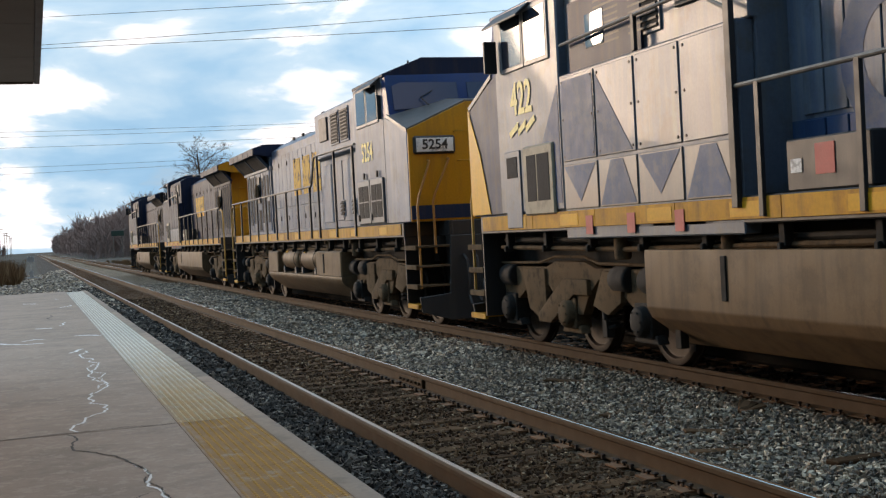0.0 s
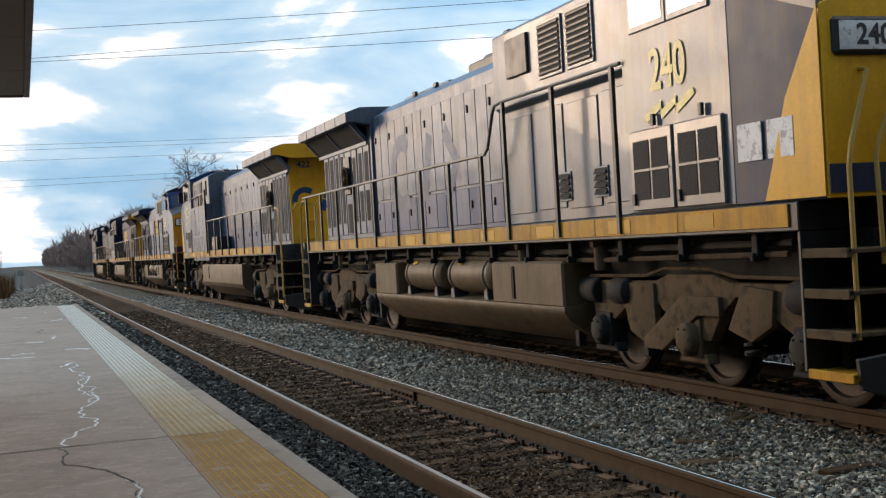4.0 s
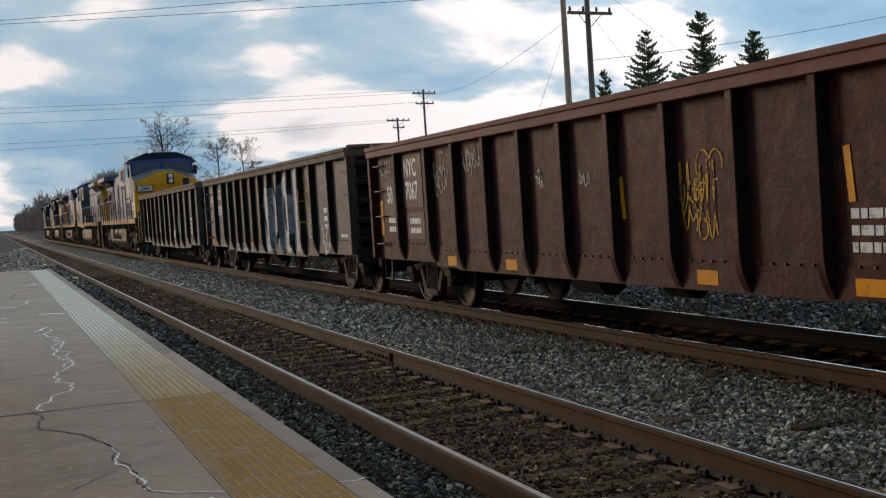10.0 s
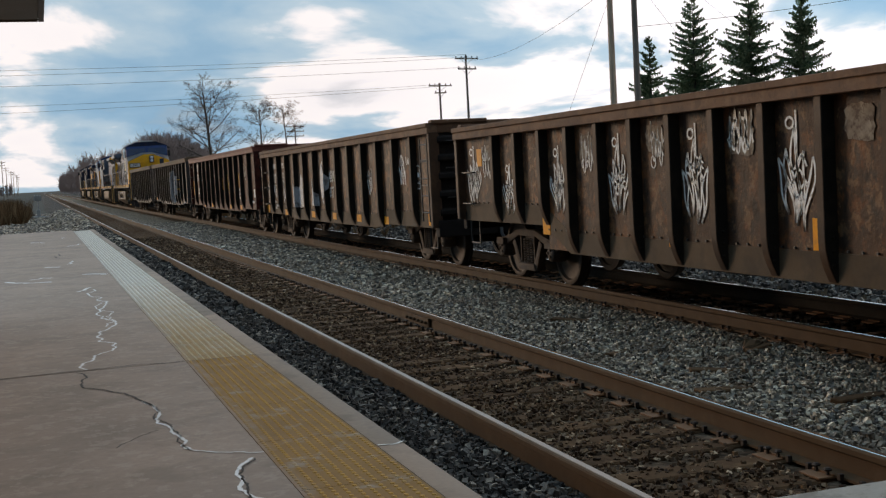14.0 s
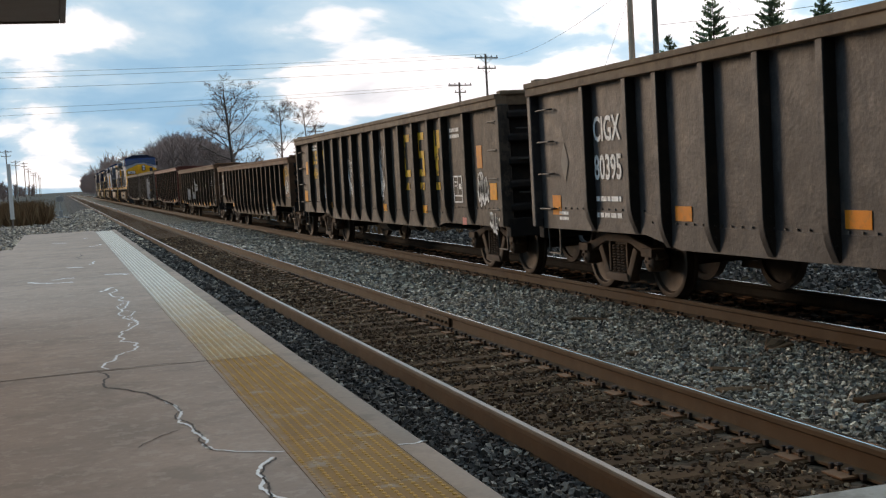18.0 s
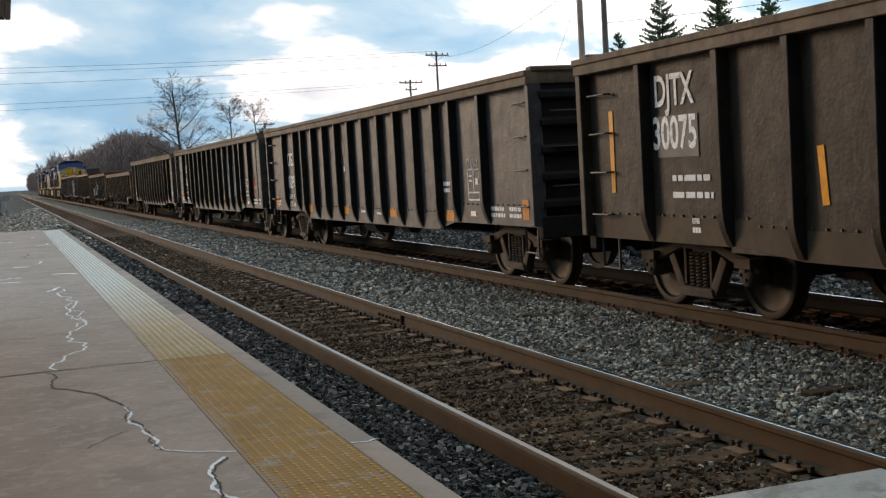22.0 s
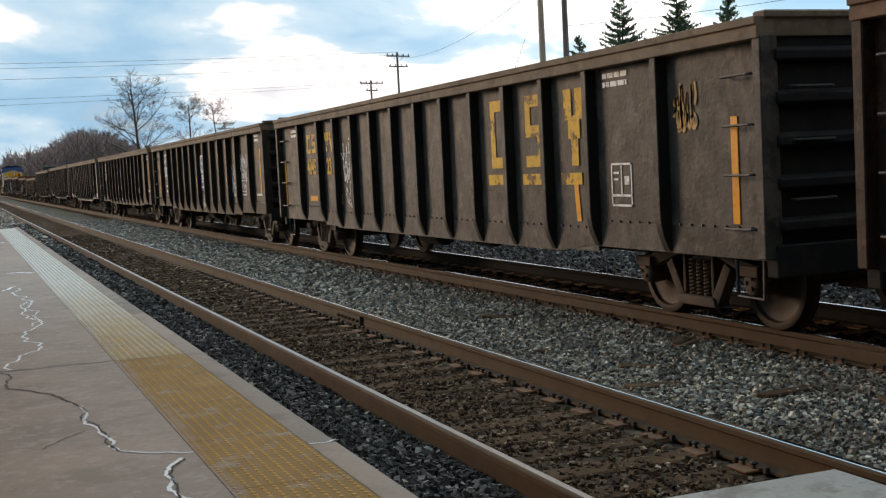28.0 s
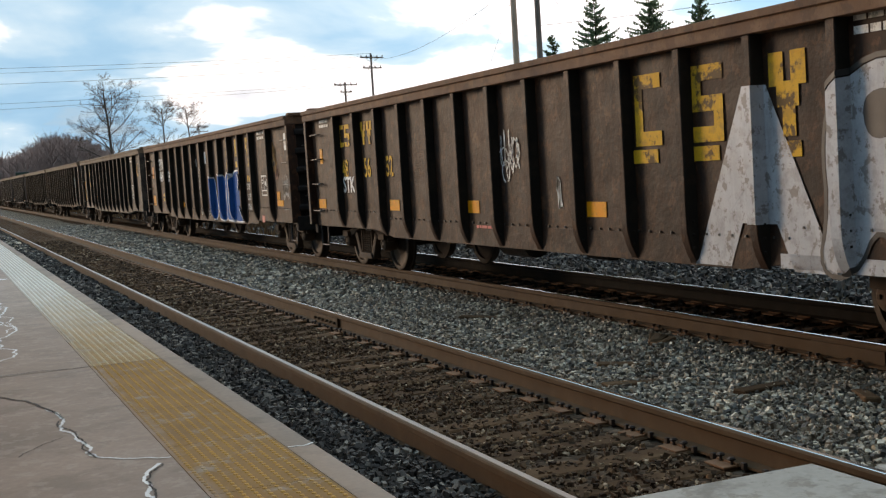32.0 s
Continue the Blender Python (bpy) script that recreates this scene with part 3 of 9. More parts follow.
STONE_GREY = islands("stone_grey", [(0.0, (0.0183, 0.0144, 0.0106)), (0.35, (0.1190, 0.0956, 0.0690)), (0.68, (0.3127, 0.2457, 0.1738)), (0.90, (0.6714, 0.5323, 0.3809)), (1.0, (0.84, 0.69, 0.51))], patch=((0.1007, 0.0573, 0.0290), 0.5), rough=0.62, spec=0.5)
STONE_BROWN = islands("stone_brown", [(0.0, (0.0285, 0.0149, 0.0089)), (0.5, (0.0888, 0.0489, 0.0266)), (0.88, (0.2061, 0.1221, 0.0665)), (1.0, (0.5074, 0.3664, 0.2437))], patch=((0.0792, 0.0461, 0.0266), 0.7))
# stones under the train: the shade of the cars is put into the colour
STONE_SHADE = islands("stone_shaded", [(0.0, (0.006, 0.005, 0.004)), (0.6, (0.014, 0.012, 0.010)), (1.0, (0.035, 0.03, 0.025))])
STONE_DARK = islands("stone_dark", [(0.0, (0.0227, 0.0208, 0.0198)), (0.5, (0.0565, 0.0520, 0.0479)), (0.88, (0.1634, 0.1480, 0.1302)), (1.0, (0.4147, 0.3585, 0.2916))], patch=((0.0691, 0.0486, 0.0333), 0.25))
stones("ballast_stones", 1, 4.42, 6.85, 4.6, 17, 1500, 0.039, STONE_GREY, "light grey crushed stone between the tracks")
stones("ballast_stones", 2, 4.42, 6.85, 17, 60, 470, 0.058, STONE_GREY, "light grey crushed stone between the tracks", -0.012, 0.7)
stones("ballast_stones", 3, 2.95, 4.12, 3.6, 16, 800, 0.034, STONE_BROWN, "dark brown dirty stones between the rails", -0.008)
stones("ballast_stones", 4, 2.95, 4.12, 16, 45, 220, 0.055, STONE_BROWN, "dark brown dirty stones between the rails", -0.008)
stones("ballast_stones", 5, 1.88, 2.735, 3.2, 16, 1100, 0.044, STONE_DARK, "dark blue grey crushed stone beside the platform")
stones("ballast_stones", 6, 1.88, 2.735, 16, 60, 260, 0.07, STONE_DARK, "dark blue grey crushed stone beside the platform", grow=0.6)
stones("ballast_stones", 7, 7.15, 8.4, 6, 50, 130, 0.08, STONE_SHADE, "dark stones under the train, shade painted in", -0.02)
stones("ballast_stones", 9, 8.6, 10.4, 6, 60, 170, 0.07, STONE_DARK, "grey crushed stone past the far track")
stones("ballast_stones", 10, 10.4, 15.5, 5, 60, 60, 0.09, STONE_DARK, "dark crushed stone past the far track", 0.03)
stones("ballast_stones", 8, -5.0, 2.6, 37.0, 120, 34, 0.13, STONE_GREY, "grey crushed stone past the platform end", grow=0.6)

# rails: web and head of one section; ties, plates and spikes
SECTION = [(-0.076, -0.186), (0.076, -0.186), (0.076, -0.172), (0.014, -0.155), (0.010, -0.06), (0.036, -0.042), (0.037, -0.012), (0.030, -0.003), (0, -0.0015), (-0.030, -0.003), (-0.037, -0.012),
           (-0.036, -0.042), (-0.010, -0.06), (-0.014, -0.155), (-0.076, -0.172)]
rail_me = Build().prism(SECTION, "y", -30, 1600).mesh("rail", 0)
head_me = Build().prism([(-0.010, -0.0025), (0.032, -0.0025), (0.028, 0.0012), (-0.006, 0.0012)], "y", -30, 1600).mesh("rail_running_surface", 0)
tie_me = [Build().box(-1.3, 1.3, -0.11, 0.11, -0.36, -0.187).mesh("tie", 0.012) for k in range(2)]
for me in tie_me:
    for v in me.vertices:
        v.co += Vector((0.02 * noise.noise(v.co * 3), 0.012 * noise.noise(v.co * 7 + Vector((3, 0, 0))), 0.006 * noise.noise(v.co * 5)))
plate_me = Build().box(-0.19, 0.19, -0.10, 0.10, -0.19, -0.176).box(-0.10, -0.08, -0.1, 0.1, -0.18, -0.165).box(0.08, 0.10, -0.1, 0.1, -0.18, -0.165).mesh("tie_plate", 0.003)
sp = Build()
sp.box(-0.008, 0.008, -0.008, 0.008, -0.2, -0.15)
sp.loft([[(x * 0.8, y * 0.8, -0.158) for x, y in ((-0.02, -0.016), (0.02, -0.016), (0.02, 0.016), (-0.02, 0.016))], [(x, y, -0.148) for x, y in ((-0.022, -0.018), (0.022, -0.018), (0.022, 0.018), (-0.022, 0.018))],
         [(x * 0.6, y * 0.6, -0.138) for x, y in ((-0.022, -0.018), (0.022, -0.018), (0.022, 0.018), (-0.022, 0.018))]])
spike_me = sp.mesh("spike", 0)
anchor_me = Build().box(-0.085, 0.085, -0.012, 0.012, -0.205, -0.168).box(-0.1, -0.07, -0.016, 0.016, -0.19, -0.15).mesh("rail_anchor", 0.003)
STEP = 0.495
trng = random.Random(5)
for name, cx, label in (("railway_track", NEAR_C, "empty rusty railway track on dark wooden ties"), ("railway_track", FAR_C, "railway track of rusty rails under the passing train")):
    track = thing(name, label, "track", "tracks", "structure", pose(cx, 0, 0))
    near = cx == NEAR_C
    for side in (-1, 1):
        rx = side * (RAIL_X[1] - RAIL_X[0]) / 2 if near else side * 0.755
        # the far rail under the train takes the colour with shade in it
        r = part("rail", rail_me, RAIL_SIDE if near or side < 0 else RAIL_SHADE, track, "brown rusty steel rail" if near or side < 0 else "steel rail with the train's shade in its colour", pose(rx, 0, 0))
        part("running_surface", head_me, RAIL_DULL if near and side < 0 else RAIL_TOP, r, "polished top of the rail")
        for k in range(70 if near else 50):
            y = 3.455 + k * STEP
            pl = part("tie_plate", plate_me, PLATE, track, "", pose(rx, y, 0))
            if k < 42 and (near or side < 0):
                for dx, dy in ((-0.105, 0.05), (0.105, -0.05), (-0.105, -0.06), (0.15, 0.06)):
                    part("spike", spike_me, SPIKE, pl, "", pose(dx + trng.uniform(-0.006, 0.006), dy, trng.uniform(-0.004, 0.012), 0, 0, trng.uniform(-20, 20)))
                if near:
                    for dy in (-0.15, 0.15):
                        part("rail_anchor", anchor_me, SPIKE, pl, "", pose(0, dy + trng.uniform(-0.01, 0.01), 0))
    for k in range(90):
        y = 2.465 + k * STEP
        part("tie", tie_me[k % 2], TIE, track, "", pose(trng.uniform(-0.03, 0.03), y + trng.uniform(-0.015, 0.015), trng.uniform(-0.012, 0.006) if near else -0.03, 0, 0, trng.uniform(-0.6, 0.6)))
    far_ties = Build()
    for k in range(420):
        y = 2.465 + (90 + k) * STEP
        far_ties.box(-1.3, 1.3, y - 0.11, y + 0.11, -0.36, -0.2)
    tagged(part("tie_rest", far_ties.mesh("tie_rest", smooth=0), TIE, track), kind="stuff")
    if near:
        jb = Build().box(-0.046, -0.016, 14.05 - 0.46, 14.05 + 0.46, -0.16, -0.05)
        for k in range(6):
            y = 14.05 - 0.38 + k * 0.152
            jb.lathe([(0.02, 0), (0.02, 0.03)], pose(-0.046, y, -0.105) @ pose(0, 0, 0, 0, -90), 6)
        part("joint_bar", jb.mesh("joint_bar", 0.004), RAIL_SIDE, track, "bolted joint bar on the rail", pose(RAIL_X[1] - cx, 0, 0))
    else:
        jb = Build().box(-0.05, -0.016, 7.6, 8.5, -0.16, -0.045)
        part("joint_bar", jb.mesh("joint_bar", 0.004), RAIL_SIDE, track, "bolted joint bar on the rail", pose(-0.755, 0, 0))

# broken tie end beside the far track, and loose scraps
scrap = thing("broken_tie_end", "splintered rusty brown tie end lying in the ballast", "tie end", m=pose(6.42, 10.1, -0.19, 4, -6, 24))
for k in range(5):
    part("splinter", Build().box(-0.2, 0.16 - 0.05 * k, -0.04, 0.04, -0.03, 0.03).mesh("splinter", 0.008), PLATE if k % 2 else TIE, scrap, "", pose(0.02 * k, -0.12 + 0.06 * k, 0.015 * k, 3 * k, 5 - 4 * k, 12 * k - 20))
for k, (x, y, l) in enumerate(((5.9, 13.2, 0.5), (5.5, 9.2, 0.55), (5.1, 8.4, 0.6), (5.75, 7.6, 0.7), (5.2, 10.6, 0.35), (6.1, 6.9, 0.5))):
    tagged(part("wood_scrap", Build().box(-l / 2, l / 2, -0.06, 0.06, -0.02, 0.025).mesh("wood_scrap", 0.01), TIE, None, "", pose(x, y, -0.185, 3, 4, 20 * k - 40)), "weathered brown scrap of tie wood on the ballast", "wood scrap", "wood scraps")

# platform of concrete slabs with a kerb and a strip of tactile panels
platform = thing("platform", "grey concrete station platform with cracks and a tactile edge", "platform", kind="structure")
JOINTS = [-14, -2.2, 10.66, 23.5, 36.0, DECK_END]
for y0, y1 in zip(JOINTS, JOINTS[1:]):
    part("slab", Build().box(-9 if y0 < 35 else -1.41, 1.1115, y0 + 0.007, y1 - 0.007, DECK - 0.2, DECK).mesh("slab", 0.006), CONCRETE, platform)
part("base", Build().box(-9, 1.80, -14, 36.0, -0.7, DECK - 0.03).box(-1.38, 1.80, 36.0, DECK_END - 0.03, -0.7, DECK - 0.03).mesh("base"), COPING, platform)
for y0, y1 in zip([-8, 0.4, 6.6, 14.2, 22.2, 30.5, 39.0], [0.4, 6.6, 14.2, 22.2, 30.5, 39.0, DECK_END]):
    part("coping", Build().box(1.716, EDGE, y0 + 0.004, y1 - 0.004, -0.5, DECK).mesh("coping", 0.012, 2), COPING, platform)


def tactile_domes(length):
    b = Build()
    nx, ny = 10, int(length / 0.0595)
    for i in range(nx):
        for j in range(ny):
            x, y = 1.112 + 0.03 + i * 0.0598, -length / 2 + 0.03 + j * (length - 0.06) / (ny - 1)
            b.loft([[(x + r * math.cos(a), y + 1.35 * r * math.sin(a), z) for a in (0.39, 1.18, 1.96, 2.75, 3.53, 4.32, 5.11, 5.89)] for r, z in ((0.0145, DECK), (0.0105, DECK + 0.006))])
    return b


panel_me = Build().box(1.112, 1.71, -0.6, 0.6, DECK - 0.04, DECK + 0.001).mesh("tactile_panel", smooth=0)
dome_me = tactile_domes(1.2).mesh("dome_field", smooth=0)
y = 10.66 - 1.206 * 10
while y < DECK_END - 1.2:
    worn = y > 10.6
    pl = part("tactile_panel", panel_me, TACTILE_WORN if worn else TACTILE, platform, "worn whitish tactile panel" if worn else "yellow domed tactile panel", pose(0, y + 0.603, 0))
    tagged(part("dome_field", dome_me, DOME_WORN if worn else DOME_YELLOW, pl), kind="stuff")
    y += 1.206


def crack(seed, pts, width, name, material):
    """A crooked line through a few bends, split finer and finer."""
    rng = random.Random(seed)
    for depth in range(4):
        out = []
        for (x0, y0), (x1, y1) in zip(pts, pts[1:]):
            l = math.hypot(x1 - x0, y1 - y0)
            out += [(x0, y0), ((x0 + x1) / 2 + rng.uniform(-0.11, 0.11) * l, (y0 + y1) / 2 + rng.uniform(-0.11, 0.11) * l)]
        pts = out + [pts[-1]]
    me = ribbon([pts], width, rng).mesh(name, smooth=0)
    return part(name, me, material, platform, "", pose(0, 0, DECK + 0.004))


crack(1, [(0.70, 19.2), (0.70, 17.8), (0.69, 16.3), (0.585, 15.2), (0.65, 13.8), (0.48, 13.1), (0.47, 12.6), (0.62, 12.35), (0.57, 11.85), (0.37, 11.4), (0.262, 11.1), (0.287, 10.72)], 0.023, "filled_crack", FILLER)
crack(11, [(0.71, 16.9), (0.60, 16.2), (0.66, 15.0), (0.72, 14.4), (0.60, 13.9)], 0.014, "filled_crack", FILLER)
crack(2, [(0.19, 10.6), (0.225, 10.13), (0.30, 9.64), (0.42, 9.40), (0.50, 9.30), (0.57, 8.97), (0.61, 8.81), (0.645, 8.66)], 0.020, "crack", DARKGAP)
crack(3, [(0.60, 8.85), (0.655, 8.62), (0.663, 8.42), (0.625, 8.10), (0.682, 7.82), (0.706, 7.49), (0.69, 7.21), (0.72, 7.09)], 0.022, "filled_crack", FILLER)
crack(9, [(0.63, 8.75), (0.672, 8.55), (0.675, 8.40), (0.637, 8.08), (0.695, 7.78), (0.718, 7.47), (0.70, 7.2), (0.73, 7.05)], 0.012, "crack", DARKGAP)
crack(4, [(0.70, 7.2), (0.715, 7.09), (0.81, 6.97), (0.934, 6.87), (1.03, 6.80), (1.10, 6.78)], 0.016, "filled_crack", FILLER)
crack(5, [(1.02, 6.67), (0.93, 6.52), (0.877, 6.32), (0.878, 6.15), (0.864, 5.97), (0.90, 5.5), (0.92, 4.6)], 0.023, "filled_crack", FILLER)
crack(10, [(1.03, 6.65), (0.945, 6.5), (0.89, 6.32), (0.89, 6.15), (0.876, 5.95), (0.91, 5.5), (0.93, 4.6)], 0.013, "crack", DARKGAP)
crack(6, [(0.33, 7.35), (0.48, 7.62), (0.61, 7.75)], 0.009, "crack", DARKGAP)
crack(7, [(-9, 10.72), (0.19, 10.70), (0.39, 10.70)], 0.026, "crack", DARKGAP)
crack(8, [(0.39, 10.70), (0.99, 10.64), (1.10, 10.66), (1.70, 10.66)], 0.017, "crack", DARKGAP)
crack(12, [(1.72, 6.6), (1.80, 6.57), (1.87, 6.62)], 0.017, "filled_crack", FILLER)
crack(13, [(0.35, 28.8), (0.30, 29.7), (0.36, 30.6)], 0.029, "crack", DARKGAP)
crack(14, [(0.0, 19.9), (0.12, 19.75), (0.23, 19.73)], 0.017, "crack", DARKGAP)
for seed, pts, w in ((21, [(-0.63, 22.2), (-0.3, 21.6), (0.11, 21.5)], 0.09), (22, [(-0.25, 22.3), (-0.05, 22.6), (0.12, 22.45)], 0.06), (23, [(0.0, 25.65), (0.16, 25.6), (0.31, 25.5)], 0.12), (24, [(0.66, 22.7), (0.82, 22.75), (1.05, 22.4)], 0.12),
                     (25, [(0.59, 27.3), (0.56, 26.6), (0.45, 26.2)], 0.035), (26, [(0.46, 19.0), (0.56, 19.35), (0.68, 19.65)], 0.05), (27, [(0.66, 34.5), (0.78, 34.9), (0.95, 35.6)], 0.06), (28, [(-0.3, 38.6), (-0.1, 38.3), (0.06, 38.0)], 0.10), (29, [(0.62, 40.9), (0.70, 40.7)], 0.09)):
    crack(seed, pts, w, "paint_mark", FILLER)

# pedestrian crossing panel between the rails
crossing = thing("crossing_panel", "pale grey concrete crossing panel between the rails", "crossing panel", kind="structure")
part("slab", Build().box(2.93, 4.12, 2.4, 5.08, -0.18, 0.005).mesh("slab", 0.012), CROSSING, crossing)
part("lifting_hole", Build().lathe([(0.045, 0), (0.045, 0.004)], pose(3.6, 4.55, 0.006), 14).mesh("lifting_hole"), DARKGAP, crossing)
part("apron", Build().box(4.36, 5.6, 2.4, 4.9, -0.2, -0.01).mesh("apron", 0.012), CROSSING, crossing)
part("apron", Build().box(1.89, 2.68, 2.2, 4.2, -0.2, 0.1).mesh("apron", 0.012), CROSSING, crossing)

# canopy over the platform
CANOPY = surface("canopy_panel", (0.16, 0.125, 0.10), 0.7, alt=(0.13, 0.10, 0.085), scale=0.7, fine=40, vary=0.02)
FASCIA = surface("canopy_fascia", (0.10, 0.07, 0.055), 0.6, scale=1.0, vary=0.02)
canopy = thing("platform_canopy", "brown station canopy over the platform", "canopy", kind="structure")
cx1, cy1, cz = 0.21, 15.8, 3.75
for k in range(14):
    part("soffit_panel", Build().box(-9, cx1 - 0.07, cy1 - 0.07 - 2 * (k + 1) + 0.006, cy1 - 0.07 - 2 * k - 0.006, cz + 0.02, cz + 0.06).mesh("soffit_panel", 0.003), CANOPY, canopy)
part("roof", Build().box(-9.2, cx1 - 0.03, cy1 - 28.2, cy1 - 0.03, cz + 0.062, cz + 0.35).mesh("roof", 0.01), FASCIA, canopy)
part("fascia", Build().box(cx1 - 0.068, cx1, cy1 - 28.2, cy1, cz, cz + 0.40).mesh("fascia", 0.006), FASCIA, canopy)
part("fascia", Build().box(-9.2, cx1 - 0.07, cy1 - 0.068, cy1, cz, cz + 0.40).mesh("fascia", 0.006), FASCIA, canopy)
post_me = Build().box(-0.12, 0.12, -0.12, 0.12, DECK, cz + 0.02).box(-0.2, 0.2, -0.2, 0.2, DECK, DECK + 0.05).mesh("post", 0.01)
for y in (-8, 0, 8):
    part("post", post_me, FASCIA, canopy, "", pose(-6.2, y - 3, 0))

# unseen wall behind the platform, added to keep sky light off the train's side
station = thing("shading_wall", "plain brown unseen wall behind the platform, added to block light", "wall", kind="structure")
part("wall_face", Build().box(-9.0, -7.2, -30, 14, 0.0, 3.75).mesh("wall_face", 0.01), CANOPY, station)
# dark sheet added past the far track to darken the slits under the cars
VERGE_DARK = surface("verge_dark", (0.0396, 0.0300, 0.0206), 0.95, alt=(0.0565, 0.0450, 0.0301), scale=0.5, fine=20, bump=0.6, bump_dist=0.02, spec=0.0)
verge = Build()
verge.add([(10.2, -60, GROUND_Z + 0.05), (26, -60, GROUND_Z + 0.05), (26, 140, GROUND_Z + 0.05), (10.2, 140, GROUND_Z + 0.05), (10.2, -60, GROUND_Z - 0.3), (26, -60, GROUND_Z - 0.3), (26, 140, GROUND_Z - 0.3), (10.2, 140, GROUND_Z - 0.3)],
          [(0, 1, 2, 3), (0, 4, 5, 1), (1, 5, 6, 2), (2, 6, 7, 3), (3, 7, 4, 0)])
tagged(part("cinder_verge", verge.mesh("cinder_verge"), VERGE_DARK), "dark verge past the far track, added to darken slits under the cars", "verge", kind="structure")

# ---- poles, wires, trees ----
POLE_WOOD = surface("pole_wood", (0.6240, 0.4420, 0.3185), 0.9, alt=(0.4420, 0.3185, 0.2340), scale=1.0, streak=(0.1170, 0.0975, 0.0780), streak_amount=0.6, fine=30, bump=0.5)
POLE_GREY = surface("pole_grey_wood", (0.23, 0.19, 0.16), 0.9, alt=(0.075, 0.066, 0.06), scale=1.0, fine=30, bump=0.5)
INSUL = surface("insulator", (0.12, 0.10, 0.09), 0.4)
BARK = surface("bare_bark", (0.085, 0.066, 0.052), 0.95, alt=(0.06, 0.048, 0.04), scale=3, fine=30, bump=0.6)
TWIG = surface("bare_twigs", (0.10, 0.07, 0.052), 0.95, alt=(0.075, 0.055, 0.045), scale=0.3, bump=0, vary=0.12)
# distant twigs are paler than near ones: haze is mixed into their colour
TWIG_HAZE = surface("hazy_twigs", (0.3240, 0.2400, 0.2125), 0.95, alt=(0.2520, 0.1980, 0.1812), scale=0.06, bump=0, vary=0.1)
NEEDLE = islands("spruce_needles", [(0.0, (0.10, 0.15, 0.09)), (0.5, (0.23, 0.30, 0.18)), (1.0, (0.42, 0.48, 0.32))], 0.8, 0)
DRY = islands("dry_brush", [(0.0, (0.10, 0.055, 0.03)), (0.5, (0.18, 0.10, 0.05)), (1.0, (0.26, 0.18, 0.10))], 0.9, 0)


def utility_pole(x, y, height, arms, material, label, turn=0, lean=0):
    p = thing("utility_pole", label, "utility pole", "utility poles", m=pose(x, y, GROUND_Z, 0, lean, 0))
    part("shaft", Build().tube([(0, 0, -0.3), (0, 0, height * 0.5), (0, 0, height)], 0.17, 10, 0.11).mesh("shaft"), material, p)
    for drop, width in arms:
        a = part("crossarm", Build().box(-width / 2, width / 2, -0.06, 0.06, -0.07, 0.07, pose(0, 0, 0, 0, 0, turn) @ pose(0, -0.18, height - drop)).mesh("crossarm", 0.01), material, p)
        n = max(2, int(width / 0.6))
        for k in range(n):
            u = -width / 2 + 0.12 + (width - 0.24) * k / (n - 1)
            part("insulator", Build().lathe([(0.03, 0), (0.07, 0.05), (0.07, 0.1), (0.05, 0.12), (0.06, 0.2), (0.0, 0.22)], pose(0, 0, 0, 0, 0, turn) @ pose(u, -0.18, height - drop + 0.07), 8).mesh("insulator"), INSUL, a)
        for s in (-1, 1):
            part("brace", Build().tube([pose(0, 0, 0, 0, 0, turn) @ Vector((s * width * 0.28, -0.2, height - drop)), (0, -0.1, height - drop - 0.7)], 0.02, 5).mesh("brace"), material, p)
    return p


def polar(az, d):
    return d * math.sin(radians(az)), d * math.cos(radians(az))


ax, ay = polar(19.73, 137)
bx, by = polar(18.44, 148)
ccx, ccy = polar(11.6, 232)
utility_pole(ax, ay, 15.0, [(0.45, 3.0), (1.6, 2.4)], POLE_GREY, "dark wooden utility pole with two crossarms", 12)
utility_pole(bx, by, 12.8, [(0.35, 3.2), (1.2, 1.6)], POLE_GREY, "dark wooden utility pole with a wide crossarm", 12)
utility_pole(ccx, ccy, 12.2, [(0.3, 3.6), (1.2, 3.4), (2.1, 3.4)], POLE_GREY, "dark wooden utility pole with three stacked crossarms", 8)
dx_, dy_ = polar(26.5, 55.5)
ex_, ey_ = polar(27.6, 56.5)
utility_pole(dx_, dy_, 14.5, [(2.3, 0.7)], POLE_WOOD, "tall pale brown wooden utility pole beside the line")
utility_pole(ex_, ey_, 13.0, [(2.55, 2.5)], POLE_GREY, "dark grey wooden utility pole with one crossarm", 10)
for k in range(9):
    d = 230 + 75 * k
    utility_pole(-12 + 0.4 * (k % 2), d, 13.5 - 0.6 * (k % 3), [(0.5, 2.6), (1.5, 2.2)], POLE_GREY, "distant dark utility pole along the line", 0)


def wire(p, q, sag, r=0.012):
    p, q = Vector(p), Vector(q)
    pts = [p.lerp(q, k / 24) - Vector((0, 0, 4 * sag * (k / 24) * (1 - k / 24))) for k in range(25)]
    tagged(part("overhead_wire", Build().tube(pts, r, 5).mesh("overhead_wire"), BLACK), "thin dark overhead wire", "wire", "overhead wires")


for z0, z1, k in ((12.4, 17.2, 0), (11.55, 14.8, 1), (10.8, 15.8, 2)):
    wire((dx_, dy_, z0), (-45, 95 + k * 0.5, z1), 0.5, 0.013)
for z0, z1, dy in ((14.4, 15.0, 0), (14.1, 14.2, 0.8), (13.0, 13.2, 0.4)):
    wire((ax + dy, ay, z0), (-70, 126, z1), 1.0, 0.016)
